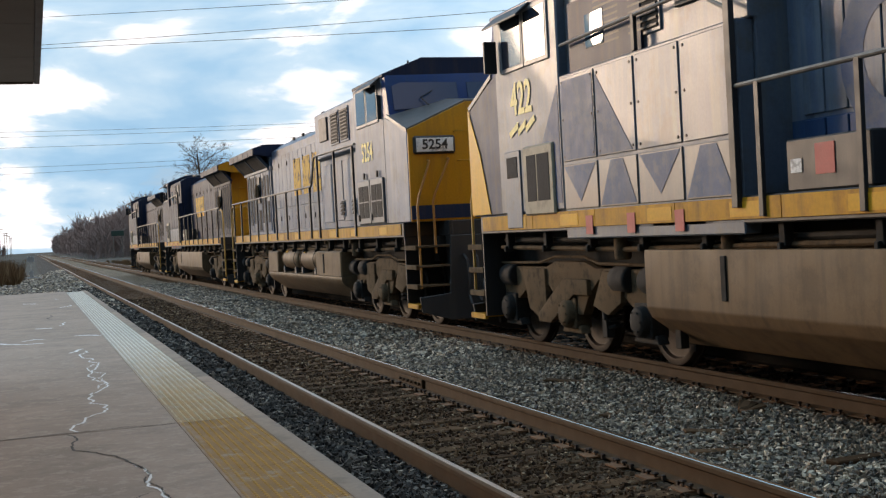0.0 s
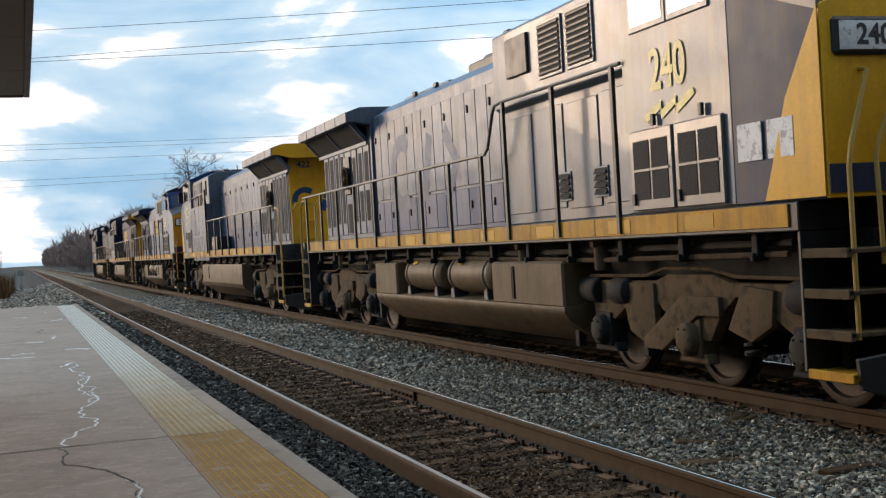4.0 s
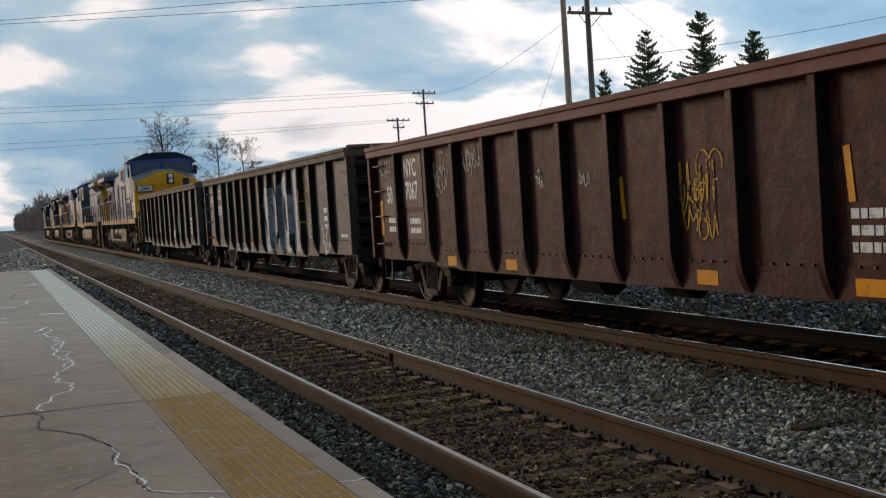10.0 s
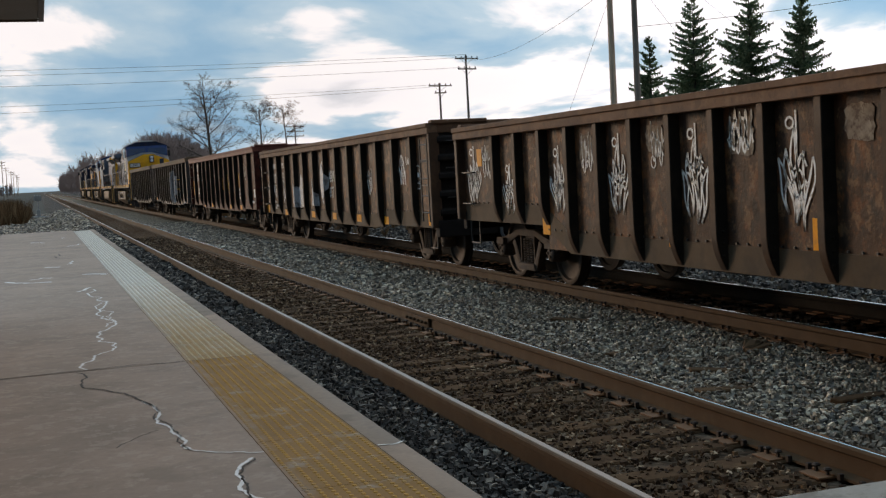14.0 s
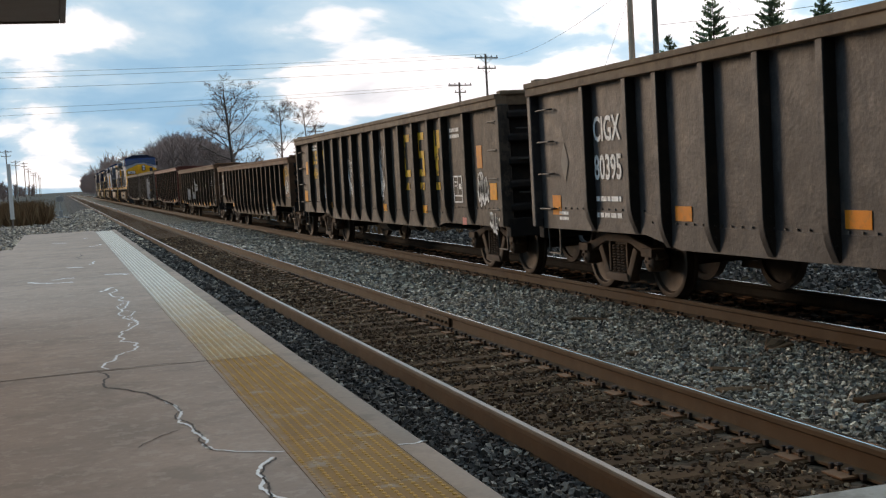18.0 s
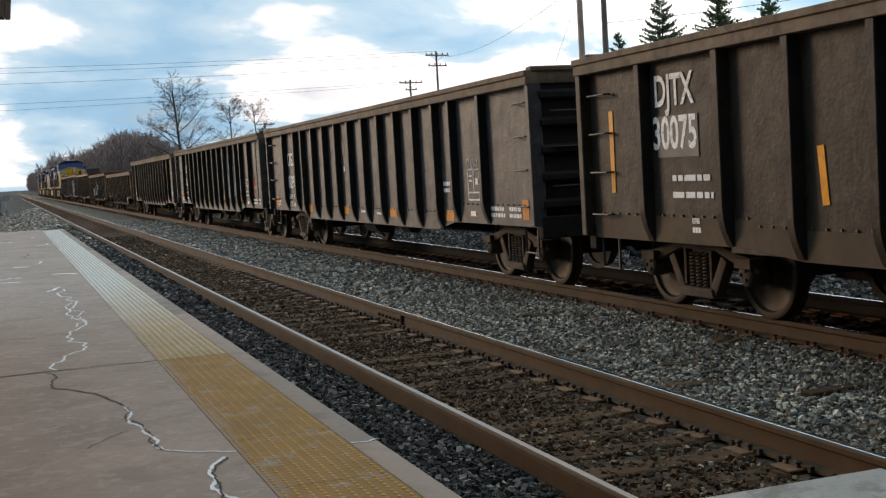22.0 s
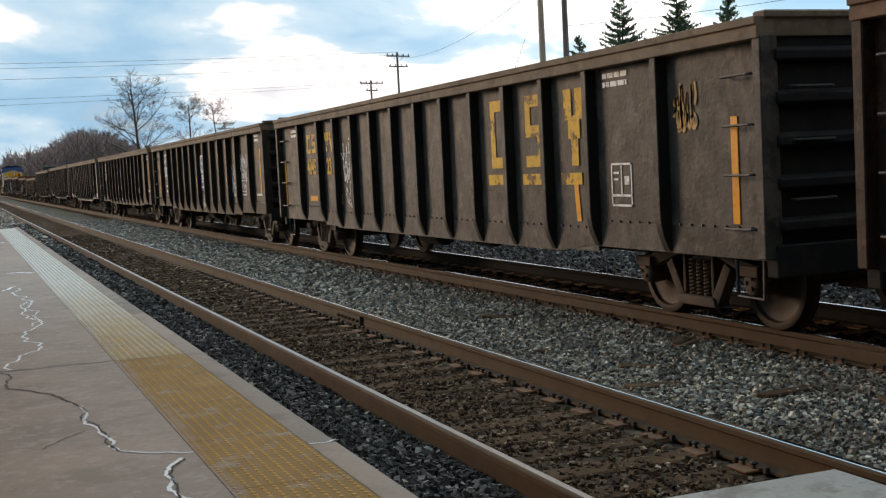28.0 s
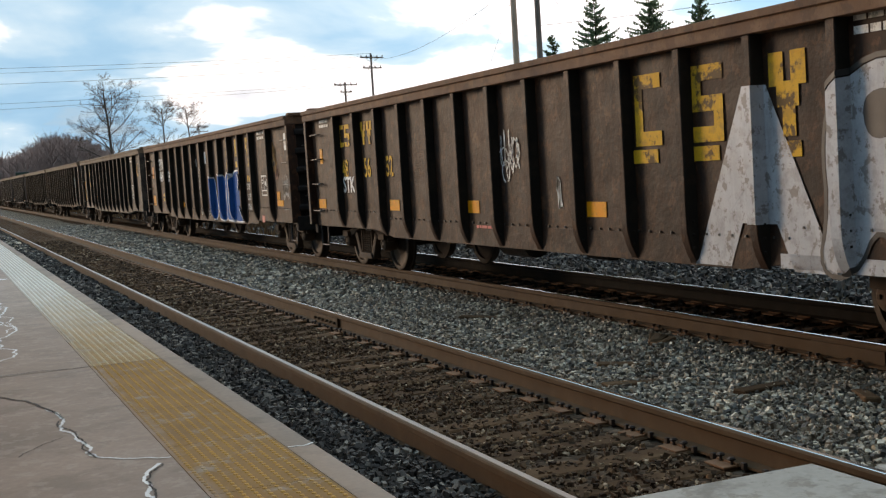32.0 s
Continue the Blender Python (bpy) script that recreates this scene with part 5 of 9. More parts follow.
def gondola(u_front, u_rear, tone, label, top=2.6, sill=0.66, end_sill=None, ribs=14, first=(1.05,), chord=None, dent=0.012, rib_tone=None, ladder=False, truck_tone=None):
    """A railway gondola whose ends lie at those places along the train."""
    length = u_front - u_rear
    L = length / 2
    g = thing("gondola_car", label, "gondola car", "gondola cars")
    MOVERS.append((g, (u_front + u_rear) / 2, False))
    rib_tone, chord, truck_tone = rib_tone or tone, chord or tone, truck_tone or TRUCK_RUST
    end_sill = sill if end_sill is None else end_sill
    kd = "%.2f_%.2f_%.2f_%.2f_%d" % (length, top, sill, end_sill, ribs)
    lead = [sum(first[:k + 1]) for k in range(len(first))]      # the end bays differ, the bays between are even
    gap = (length - 2 * lead[-1]) / ribs
    ys = [-L + d for d in lead[:-1]] + [-L + lead[-1] + gap * k for k in range(ribs + 1)] + [L - d for d in lead[-2::-1]]
    xw = 1.385
    for s in (-1, 1):
        flip = pose(0, 0, 0) if s < 0 else pose(0, 0, 0, 0, 0, 180)
        edges = [-L + 0.02] + ys + [L - 0.02]
        for k, (a, c) in enumerate(zip(edges, edges[1:])):
            z0 = sill + (0 if abs((a + c) / 2) < L - 3.4 else end_sill - sill)
            w = c - a
            me = shape("side_sheet_%.2f_%.2f_%d" % (w, top - z0, k % 4), lambda: dented(w - 0.004, top - 0.1 - z0, k % 4 + 1, dent))
            part("side_sheet", me, tone, g, "", pose(s * xw, (a + c) / 2, z0) @ flip)
        for k, y in enumerate(ys):
            z0 = sill + (0 if abs(y) < L - 3.4 else end_sill - sill)
            # post flanks are near black: the shade on them is painted in
            post = part("side_post", shape("side_post_%.2f_%.2f" % (z0, top), lambda: hat_rib(z0, top - 0.12, 0.40), 0.006), POST_SHADE, g, "", pose(s * (xw - 0.002), y, 0) @ flip)
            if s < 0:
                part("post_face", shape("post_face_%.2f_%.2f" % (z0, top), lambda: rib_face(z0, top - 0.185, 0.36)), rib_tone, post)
        part("top_chord", shape("top_chord_" + kd, lambda: Build().prism([(-0.142, top - 0.18), (0.03, top - 0.18), (0.03, top), (-0.162, top), (-0.162, top - 0.066), (-0.135, top - 0.07), (-0.135, top - 0.085), (-0.142, top - 0.09)], "y", -L, L), 0.006), chord, g, "", pose(s * xw, 0, 0) @ flip)
        part("side_sill", shape("side_sill_" + kd, lambda: Build().prism([(-L + 0.05, end_sill - 0.02), (-L + 3.2, end_sill - 0.02), (-L + 4.0, sill - 0.03), (L - 4.0, sill - 0.03), (L - 3.2, end_sill - 0.02), (L - 0.05, end_sill - 0.02),
                                                                          (L - 0.05, end_sill + 0.25), (L - 3.2, end_sill + 0.25), (L - 4.0, sill + 0.24), (-L + 4.0, sill + 0.24), (-L + 3.2, end_sill + 0.25), (-L + 0.05, end_sill + 0.25)], "x", -0.003, 0.012), 0.002),
             SILL_DUST if tone in (RUST_CAR, BROWN_CAR) else tone, g, "", pose(s * (xw - 0.0), 0, 0) @ flip)
        rv = Build()
        n = int(length / 0.19)
        for k in range(n):
            y = -L + 0.15 + k * (length - 0.3) / (n - 1)
            z = max(sill, end_sill if abs(y) > L - 3.2 else sill) + 0.26
            rv.box(-0.016, 0.0, y - 0.011, y + 0.011, z - 0.011, z + 0.011)
        tagged(part("rivet_row", rv.mesh("rivet_row", smooth=0), BLACK, g, "", pose(s * (xw + (0.002 if s < 0 else -0.002)), 0, 0) @ flip), kind="stuff")
        for e in (-1, 1):
            part("corner_post", shape("corner_post_%.2f_%.2f" % (end_sill, top), lambda: Build().box(-0.14, 0.04, -0.06, 0.06, end_sill, top - 0.15), 0.012), rib_tone, g, "", pose(s * (xw - 0.02), e * (L - 0.05), 0) @ flip)
            for z in (end_sill + 0.25, end_sill + 0.72, end_sill + 1.15, end_sill + 1.58):
                if z < top - 0.3:
                    part("grab_iron", shape("grab_iron", grab), STEEL_DARK, g, "", pose(s * (xw + 0.012), e * (L - 0.42), z) @ flip)
            st = shape("stirrup", lambda: Build().tube([(0, -0.2, 0.05), (0, -0.19, -0.36), (0, 0.19, -0.36), (0, 0.2, 0.05)], 0.017, 6))
            part("stirrup_step", st, STEEL_DARK, g, "", pose(s * (xw - 0.03), e * (L - 0.42), end_sill))
    for e in (-1, 1):
        # ends are near black: the shade between cars is in their colour
        part("end_wall", shape("end_wall_%.2f" % (top - end_sill), lambda: end_wall(top - end_sill - 0.15), 0.01), END_SHADE, g, "", pose(0, e * (L - 0.06), end_sill, 0, 0, 0 if e > 0 else 180))
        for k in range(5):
            part("end_rib", shape("end_rib", lambda: Build().prism([(-0.02, 0.0), (0.10, 0.05), (0.10, 0.13), (-0.02, 0.18)], "x", -1.36, 1.36), 0.01), END_SHADE, g, "", pose(0, e * (L - 0.06), end_sill + (top - end_sill - 0.15) * (0.10 + 0.19 * k), 0, 0, 0 if e > 0 else 180))
        part("end_chord", shape("end_chord", lambda: Build().box(-1.44, 1.44, -0.09, 0.09, -0.17, 0.02), 0.02, 2), chord, g, "", pose(0, e * (L - 0.1), top))
        part("end_chord_cap", shape("end_chord_cap", lambda: Build().box(-0.5, 0.5, -0.12, 0.06, -0.02, 0.05), 0.015), chord, g, "", pose(-0.95, e * (L - 0.1), top))
        part("end_sill", shape("end_sill", lambda: Build().box(-1.4, 1.4, -0.08, 0.08, -0.22, 0.06), 0.012), END_SHADE, g, "", pose(0, e * (L - 0.05), end_sill + 0.06))
        for z in (end_sill + 0.5, end_sill + 1.0, end_sill + 1.45):
            part("grab_iron", shape("grab_iron", grab), STEEL_DARK, g, "", pose(-1.0, e * (L - 0.02), z, 0, 0, 90 if e < 0 else -90))
        freight_truck(g, e * (L - 1.72), truck_tone)
        coupler(g, e * (L - 0.1), e)
        part("draft_sill", shape("draft_sill", lambda: Build().box(-0.2, 0.2, -0.9, 0.9, -0.18, 0.18), 0.02), GRIME_SHADED, g, "", pose(0, e * (L - 0.9), 0.85))
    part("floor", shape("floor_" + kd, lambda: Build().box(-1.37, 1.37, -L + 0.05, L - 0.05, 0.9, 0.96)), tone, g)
    part("center_sill", shape("center_sill_%.2f" % length, lambda: Build().box(-0.17, 0.17, -L + 1.2, L - 1.2, 0.55, 0.9)), GRIME_SHADED, g)
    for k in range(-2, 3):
        part("cross_bearer", shape("cross_bearer", lambda: Build().prism([(-1.38, 0.9), (1.38, 0.9), (1.38, 0.75), (0.3, 0.55), (-0.3, 0.55), (-1.38, 0.75)], "y", -0.06, 0.06)), GRIME_SHADED, g, "", pose(0, k * 2.1, 0))
    part("brake_reservoir", shape("brake_reservoir", lambda: Build().lathe([(0, -0.45), (0.12, -0.45), (0.2, -0.38), (0.2, 0.38), (0.12, 0.45), (0, 0.45)], pose(-0.75, 1.2, 0.62) @ pose(0, 0, 0, 90), 14)), GRIME_SHADED, g)
    part("brake_cylinder", shape("brake_cylinder", lambda: Build().lathe([(0, -0.3), (0.15, -0.3), (0.15, 0.2), (0.05, 0.25), (0.05, 0.7), (0, 0.7)], pose(-0.7, -0.8, 0.62) @ pose(0, 0, 0, 90), 12)), GRIME_SHADED, g)
    part("train_pipe", shape("train_pipe_%.2f" % length, lambda: Build().tube([(-0.5, -L + 0.5, 0.6), (-0.55, 0, 0.58), (-0.5, L - 0.5, 0.6)], 0.025, 6)), GRIME_SHADED, g)
    if ladder:
        for e in ladder:
            lad = Build()
            for dy in (-0.2, 0.2):
                lad.tube([(0, dy, end_sill + 0.1), (0, dy, top - 0.25)], 0.015, 6)
            for k in range(5):
                z = end_sill + 0.25 + k * (top - end_sill - 0.6) / 4
                lad.tube([(0, -0.2, z), (0, 0.2, z)], 0.012, 6)
            part("ladder", lad.mesh("ladder"), BLACK, g, "", pose(-xw - 0.09, e * (L - 0.42), 0))
    BAYS[g.name] = [-L + 0.02] + ys + [L - 0.02]
    return g, L, xw, ys


PX, BACK = -1.390, 0.10      # the painted plane, and how far the marks sit behind their bay's middle


def patch(g, y, z, w, h, material, name="reflector", x=PX):
    return part(name, shape("patch_%.2f_%.2f" % (w, h), lambda: Build().box(-0.003, 0.003, -w / 2, w / 2, -h / 2, h / 2), 0), material, g, "", pose(x, y - BACK, z, -6 if name == "paint_bar" and h < 0.6 else 0))


def frame_box(g, y, z, w, h, material=None):
    """A stencilled inspection box: a frame and bars within."""
    b = Build()
    t = 0.022
    for x0, x1, y0, y1 in ((-w / 2, w / 2, h / 2 - t, h / 2), (-w / 2, w / 2, -h / 2, -h / 2 + t), (-w / 2, -w / 2 + t, -h / 2, h / 2), (w / 2 - t, w / 2, -h / 2, h / 2), (-0.01, 0.01, -h * 0.25, h / 2), (-w / 2, w / 2, -h * 0.27, -h * 0.22),
                           (-w * 0.38, -w * 0.15, h * 0.1, h * 0.15), (-w * 0.38, -w * 0.12, h * 0.25, h * 0.3), (w * 0.15, w * 0.38, h * 0.0, h * 0.2)):
        b.add([(x0, y0, 0), (x1, y0, 0), (x1, y1, 0), (x0, y1, 0)], [(0, 1, 2, 3)])
    part("stencil_box", b.mesh("stencil_box", smooth=0), material or WHITE, g, "", facing("-x", PX - 0.004, y - BACK, z))


def smear(g, y, z, w, h, material, seed, name="graffiti"):
    """A filled sprayed shape with an uneven rim."""
    rng = random.Random(seed)
    n = 22
    ring = []
    for k in range(n):
        a = 2 * math.pi * k / n
        q = 1 / max(abs(math.cos(a)), abs(math.sin(a))) ** 0.7
        r = q * rng.uniform(0.82, 1.04) / 1.2
        ring.append((r * w / 2 * math.cos(a), r * h / 2 * math.sin(a), 0))
    b = Build().add([(0, 0, 0)] + ring, [(0, k + 1, (k + 1) % n + 1) for k in range(n)])
    part(name, b.mesh(name, smooth=0), material, g, "", facing("-x", PX - 0.002, y - BACK, z))


def block_letter(g, y, z, w, h, kind, material, seed):
    """A worn stencilled shape of three strokes."""
    t = w * 0.3
    shapes_ = {"c": [(-w / 2, -w / 2 + t, -h / 2, h / 2), (-w / 2, w / 2, h / 2 - t, h / 2), (-w / 2, w / 2, -h / 2, -h / 2 + t)],
               "s": [(-w / 2, w / 2, h / 2 - t, h / 2), (-w / 2, -w / 2 + t, 0, h / 2), (-w / 2, w / 2, -t / 2, t / 2), (w / 2 - t, w / 2, -h / 2, 0), (-w / 2, w / 2, -h / 2, -h / 2 + t)],
               "x": [(-w / 2, -w * 0.1, h * 0.1, h / 2), (w * 0.1, w / 2, h * 0.1, h / 2), (-w * 0.3, w * 0.3, -h * 0.15, h * 0.15), (-w * 0.15, w * 0.2, -h / 2, -h * 0.1)]}[kind]
    b = Build()
    for k, (x0, x1, y0, y1) in enumerate(shapes_):
        b.add([(x0, y0, 0.001 * k), (x1, y0, 0.001 * k), (x1, y1, 0.001 * k), (x0, y1, 0.001 * k)], [(0, 1, 2, 3)])
    part("faded_emblem", b.mesh("faded_emblem", smooth=0), material, g, "", facing("-x", PX - 0.003, y - BACK, z))


GREY_CAR = surface("car_grey_paint", (0.0574, 0.0455, 0.0361), 0.60, 0.0, spec=0.2, alt=(0.0287, 0.0229, 0.0192), alt_amount=0.95, scale=1.5, stain=(0.0173, 0.0137, 0.0113), stain_amount=0.75, streak=(0.0919, 0.0684, 0.0508), streak_amount=0.45, fine=24, bump=0.6, bump_dist=0.008, vary=0.16, flake=(0.1092, 0.0821, 0.0620), flake_amount=0.5, flake_scale=2.8, scab=(0.0144, 0.0117, 0.0099), scab_amount=0.7)
DARK_CAR = surface("car_dark_paint", (0.0379, 0.0333, 0.0330), 0.60, 0.0, spec=0.38, alt=(0.0232, 0.0205, 0.0209), alt_amount=0.95, scale=1.5, stain=(0.0149, 0.0129, 0.0128), stain_amount=0.75, streak=(0.0700, 0.0574, 0.0495), streak_amount=0.45, fine=24, bump=0.6, bump_dist=0.008, vary=0.16, flake=(0.0824, 0.0680, 0.0586), flake_amount=0.4, flake_scale=2.8, scab=(0.018, 0.016, 0.015), scab_amount=0.4)
RED_CAR = surface("car_red_oxide", (0.0782, 0.0129, 0.0083), 0.60, 0.0, spec=0.15, alt=(0.0372, 0.0075, 0.0056), alt_amount=0.9, scale=1.5, stain=(0.0218, 0.0075, 0.0059), stain_amount=0.7, streak=(0.0961, 0.0263, 0.0184), streak_amount=0.35, fine=24, bump=0.6, bump_dist=0.008, vary=0.16, flake=(0.1218, 0.0509, 0.0362), flake_amount=0.35, flake_scale=5.0, scab=(0.0141, 0.0066, 0.0059), scab_amount=0.6)
RUST_CAR = surface("car_rusty_steel", (0.0697, 0.0258, 0.0106), 0.60, 0.0, spec=0.2, alt=(0.0258, 0.0124, 0.0074), alt_amount=0.95, scale=1.5, stain=(0.1889, 0.0587, 0.0148), stain_amount=0.75, streak=(0.1094, 0.0534, 0.0262), streak_amount=0.35, fine=24, bump=0.6, bump_dist=0.008, vary=0.16, flake=(0.2387, 0.1245, 0.0614), flake_amount=0.5, flake_scale=5.0, scab=(0.0162, 0.0099, 0.0072), scab_amount=0.8)
RUST_RIB = surface("car_rusty_post", (0.0708, 0.0361, 0.0202), 0.58, 0.0, spec=0.15, alt_amount=0.85, alt=(0.0407, 0.0281, 0.0222), scale=1.2, stain=(0.1109, 0.0591, 0.0332), stain_amount=0.55, fine=30, bump=0.35, vary=0.1)
BROWN_CAR = surface("car_brown_grey", (0.0381, 0.0234, 0.0138), 0.60, 0.0, spec=0.2, alt=(0.0201, 0.0127, 0.0079), alt_amount=0.95, scale=1.5, stain=(0.0128, 0.0083, 0.0054), stain_amount=0.75, streak=(0.0562, 0.0350, 0.0206), streak_amount=0.45, fine=24, bump=0.6, bump_dist=0.008, vary=0.16, flake=(0.0642, 0.0400, 0.0234), flake_amount=0.45, flake_scale=2.6, scab=(0.0128, 0.0104, 0.0088), scab_amount=0.75)
SOOT_CAR = surface("car_soot_brown", (0.0427, 0.0166, 0.0079), 0.60, 0.0, spec=0.2, alt=(0.0195, 0.0083, 0.0045), alt_amount=0.95, scale=1.5, stain=(0.0116, 0.0058, 0.0033), stain_amount=0.75, streak=(0.0696, 0.0272, 0.0127), streak_amount=0.35, fine=24, bump=0.6, bump_dist=0.008, vary=0.16, flake=(0.0882, 0.0367, 0.0174), flake_amount=0.65, flake_scale=5.0, scab=(0.020, 0.0115, 0.0085), scab_amount=0.8)
DUST_CHORD = surface("dusty_chord", (0.1853, 0.1214, 0.0722), 0.85, alt=(0.1112, 0.0697, 0.0419), alt_amount=0.9, scale=1.6, stain=(0.0649, 0.0369, 0.0217), stain_amount=0.6, bump=0.4, flake=(0.2316, 0.1558, 0.0939), flake_amount=0.4, flake_scale=5)
RUST_CHORD = surface("rusty_chord", (0.1751, 0.0820, 0.0396), 0.85, alt=(0.0960, 0.0460, 0.0258), alt_amount=0.9, scale=1.6, stain=(0.2260, 0.1200, 0.0602), stain_amount=0.5, bump=0.4, flake=(0.0678, 0.0360, 0.0215), flake_amount=0.5, flake_scale=5)
RED_CHORD = surface("red_chord", (0.1520, 0.0390, 0.0228), 0.75, alt=(0.1040, 0.0292, 0.0192), scale=1.2, bump=0.3)
# flank colour of the side posts, with their shade painted in
POST_SHADE = surface("shaded_post", (0.0175, 0.0129, 0.0090), 0.75, spec=0.15, alt=(0.0117, 0.0091, 0.0066), alt_amount=0.8, scale=1.3, stain=(0.0438, 0.0272, 0.0167), stain_amount=0.4, fine=30, bump=0.3, vary=0.15)
SILL_DUST = surface("dusty_sill", (0.0988, 0.0616, 0.0349), 0.75, spec=0.2, alt=(0.0593, 0.0406, 0.0259), alt_amount=0.8, scale=1.2, stain=(0.0396, 0.0280, 0.0192), stain_amount=0.5, fine=30, bump=0.3)
# colour of the car ends, with the gap's shade painted in
END_SHADE = surface("end_shaded", (0.016, 0.014, 0.013), 0.8, 0.0, spec=0.12, alt=(0.010, 0.009, 0.009), scale=2, stain=(0.035, 0.025, 0.018), stain_amount=0.4, fine=40, bump=0.3)
TRUCK_RUST = surface("truck_rust", (0.0634, 0.0347, 0.0184), 0.85, 0.0, alt=(0.0346, 0.0204, 0.0123), scale=2.2, stain=(0.0173, 0.0122, 0.0088), stain_amount=0.6, fine=50, bump=0.4, vary=0.15)
MARK_GREY = surface("stencil_ground", (0.055, 0.055, 0.052), 0.6, scale=3, bump=0.05)


def refl_row(g, L, places, z, material=ORANGE, w=0.3, h=0.14):
    for y in places:
        patch(g, y, z, w, h, material)


crng = random.Random(9)
RED_PATCH = surface("red_oxide_patch", (0.10, 0.032, 0.022), 0.6, spec=0.25, alt=(0.065, 0.024, 0.017), scale=2.0, stain=(0.04, 0.024, 0.018), stain_amount=0.6, fine=30, bump=0.2)
CHALK = surface("chalky_patch", (0.30, 0.235, 0.17), 0.85, alt=(0.12, 0.075, 0.048), alt_amount=1.0, scale=5.0, stain=(0.10, 0.06, 0.04), stain_amount=0.9, fine=40, bump=0.3, flake=(0.085, 0.05, 0.032), flake_amount=0.9, flake_scale=9)


def in_bay(g, y, w):
    """Keeps a mark between the posts of its bay: its middle, and how much it is narrowed."""
    edges = BAYS[g.name]
    y -= 0.05
    for a, c in zip(edges, edges[1:]):
        if a <= y < c:
            lo, hi = a + 0.21, c - 0.09
            if w > hi - lo:
                return (lo + hi) / 2, (hi - lo) / w
            return min(max(y, lo + w / 2), hi - w / 2), 1.0
    return y, 1.0


def stencil(g, word, y, z, size, material, wide, lift, name):
    me = LETTERS[word]
    xs_ = [v.co.x for v in me.vertices]
    y, k = in_bay(g, y, (max(xs_) - min(xs_)) * size * wide)
    part(name, me, material, g, "", facing("-x", PX - lift, y, z, size, wide * k))


def put(g, word, y, z, size, material=WHITE, wide=0.74, lift=0.004):
    stencil(g, word, y, z, size, material, wide, lift, "road_number" if word.isdigit() or len(word) == 4 else "lettering")


def small(g, y, z, w, h, rows_n=1, material=WHITE):
    y, k = in_bay(g, y, w)
    bars(rows_n, "-x", PX - 0.004, y, z, w * k, h, material, g, crng)


def crown_tag(g, y, z, w, h, pen, material, seed):
    """A sprayed tag of tall leaning loops that fan out like a crown, with a ring above."""
    rng = random.Random(seed)
    y, k = in_bay(g, y, w)
    w *= k
    paths = []
    for i in range(5):
        u = (i - 2) / 2
        tip, foot = (u * w * 0.46, h * (0.34 - 0.26 * abs(u) + rng.uniform(-0.05, 0.05))), (u * w * 0.16 + rng.uniform(-0.03, 0.03), -h * rng.uniform(0.32, 0.48))
        bulge = 0.055 * w * rng.choice((-1, 1))
        for sg in (-1, 1):
            paths.append([(foot[0] + (tip[0] - foot[0]) * q + sg * (0.075 * w * math.sin(math.pi * q ** 1.6)) + bulge * math.sin(6.28 * q), foot[1] + (tip[1] - foot[1]) * q) for q in (j / 9 for j in range(10))])
    for i in range(3):
        zz = h * rng.uniform(-0.2, 0.12)
        paths.append([(-w * 0.3 + w * 0.6 * q, zz + 0.06 * h * math.sin(9 * q + i)) for q in (j / 8 for j in range(9))])
    paths.append([(-w * 0.12 + 0.06 * math.cos(a), h * 0.40 + 0.05 * math.sin(a)) for a in (0.7 * j for j in range(10))])
    paths.append([(0.02, h * 0.02), (0.03, h * 0.28), (0.025, h * 0.5)])
    part("graffiti", ribbon(paths, pen, rng).mesh("graffiti", smooth=0), material, g, "", facing("-x", PX - 0.004, y, z))


def tags(g, seed, rows_, material=WHITE):
    for k, (y, z, w, h, n, pen) in enumerate(rows_):
        y, q = in_bay(g, y, w)
        tag_on(seed + k, "-x", PX - 0.004, y, z, w * q, h, n + 1, pen, material, g)


def emblem(g, places, z, w, h, bar_z=None):
    for y, c in zip(places, "csx"):
        block_letter(g, y - 0.1, z, w * 0.88, h, c, YELLOW_MARK, 1)
        if bar_z:
            patch(g, y, bar_z, w * 0.95, 0.13, YELLOW_MARK, "emblem_bar", PX - 0.002)


def drape(g, ys, me, y, z, size, wide, material, lift=0.003, name="graffiti", sill=0.66, top=2.78):
    """Paint that follows the side: over the sheets, up the flanks of the posts and across their outer faces."""
    bm = bmesh.new()
    bm.from_mesh(me)
    for v in bm.verts:
        v.co = Vector((0, y - v.co.x * size * wide, z + v.co.y * size))
    lo, hi = min(v.co.y for v in bm.verts), max(v.co.y for v in bm.verts)
    prof = rib_profile(sill, top - 0.12, 0.38)[::-1]
    near_posts = [p for p in ys if lo - 0.1 < p < hi + 0.1]

    def cut(co, no):
        bmesh.ops.bisect_plane(bm, geom=bm.verts[:] + bm.edges[:] + bm.faces[:], plane_co=co, plane_no=no)

    for p in near_posts:
        for d in (-0.078, -0.058, 0.058, 0.078):
            cut((0, p + d, 0), (0, 1, 0))
    if near_posts:
        for zz, _ in prof[:-1]:
            cut((0, 0, zz), (0, 0, 1))
    for v in bm.verts:
        d = min((abs(v.co.y - p) for p in near_posts), default=9)
        k = min(1.0, max(0.0, (0.0785 - d) / 0.020))
        deep = float(np.interp(v.co.z, [q[0] for q in prof], [q[1] for q in prof])) + 0.011
        v.co.x = PX - lift - k * deep
    for f in bm.faces:
        f.smooth = False
    out = bpy.data.meshes.new(name)
    bm.to_mesh(out)
    bm.free()
    return part(name, out, material, g)


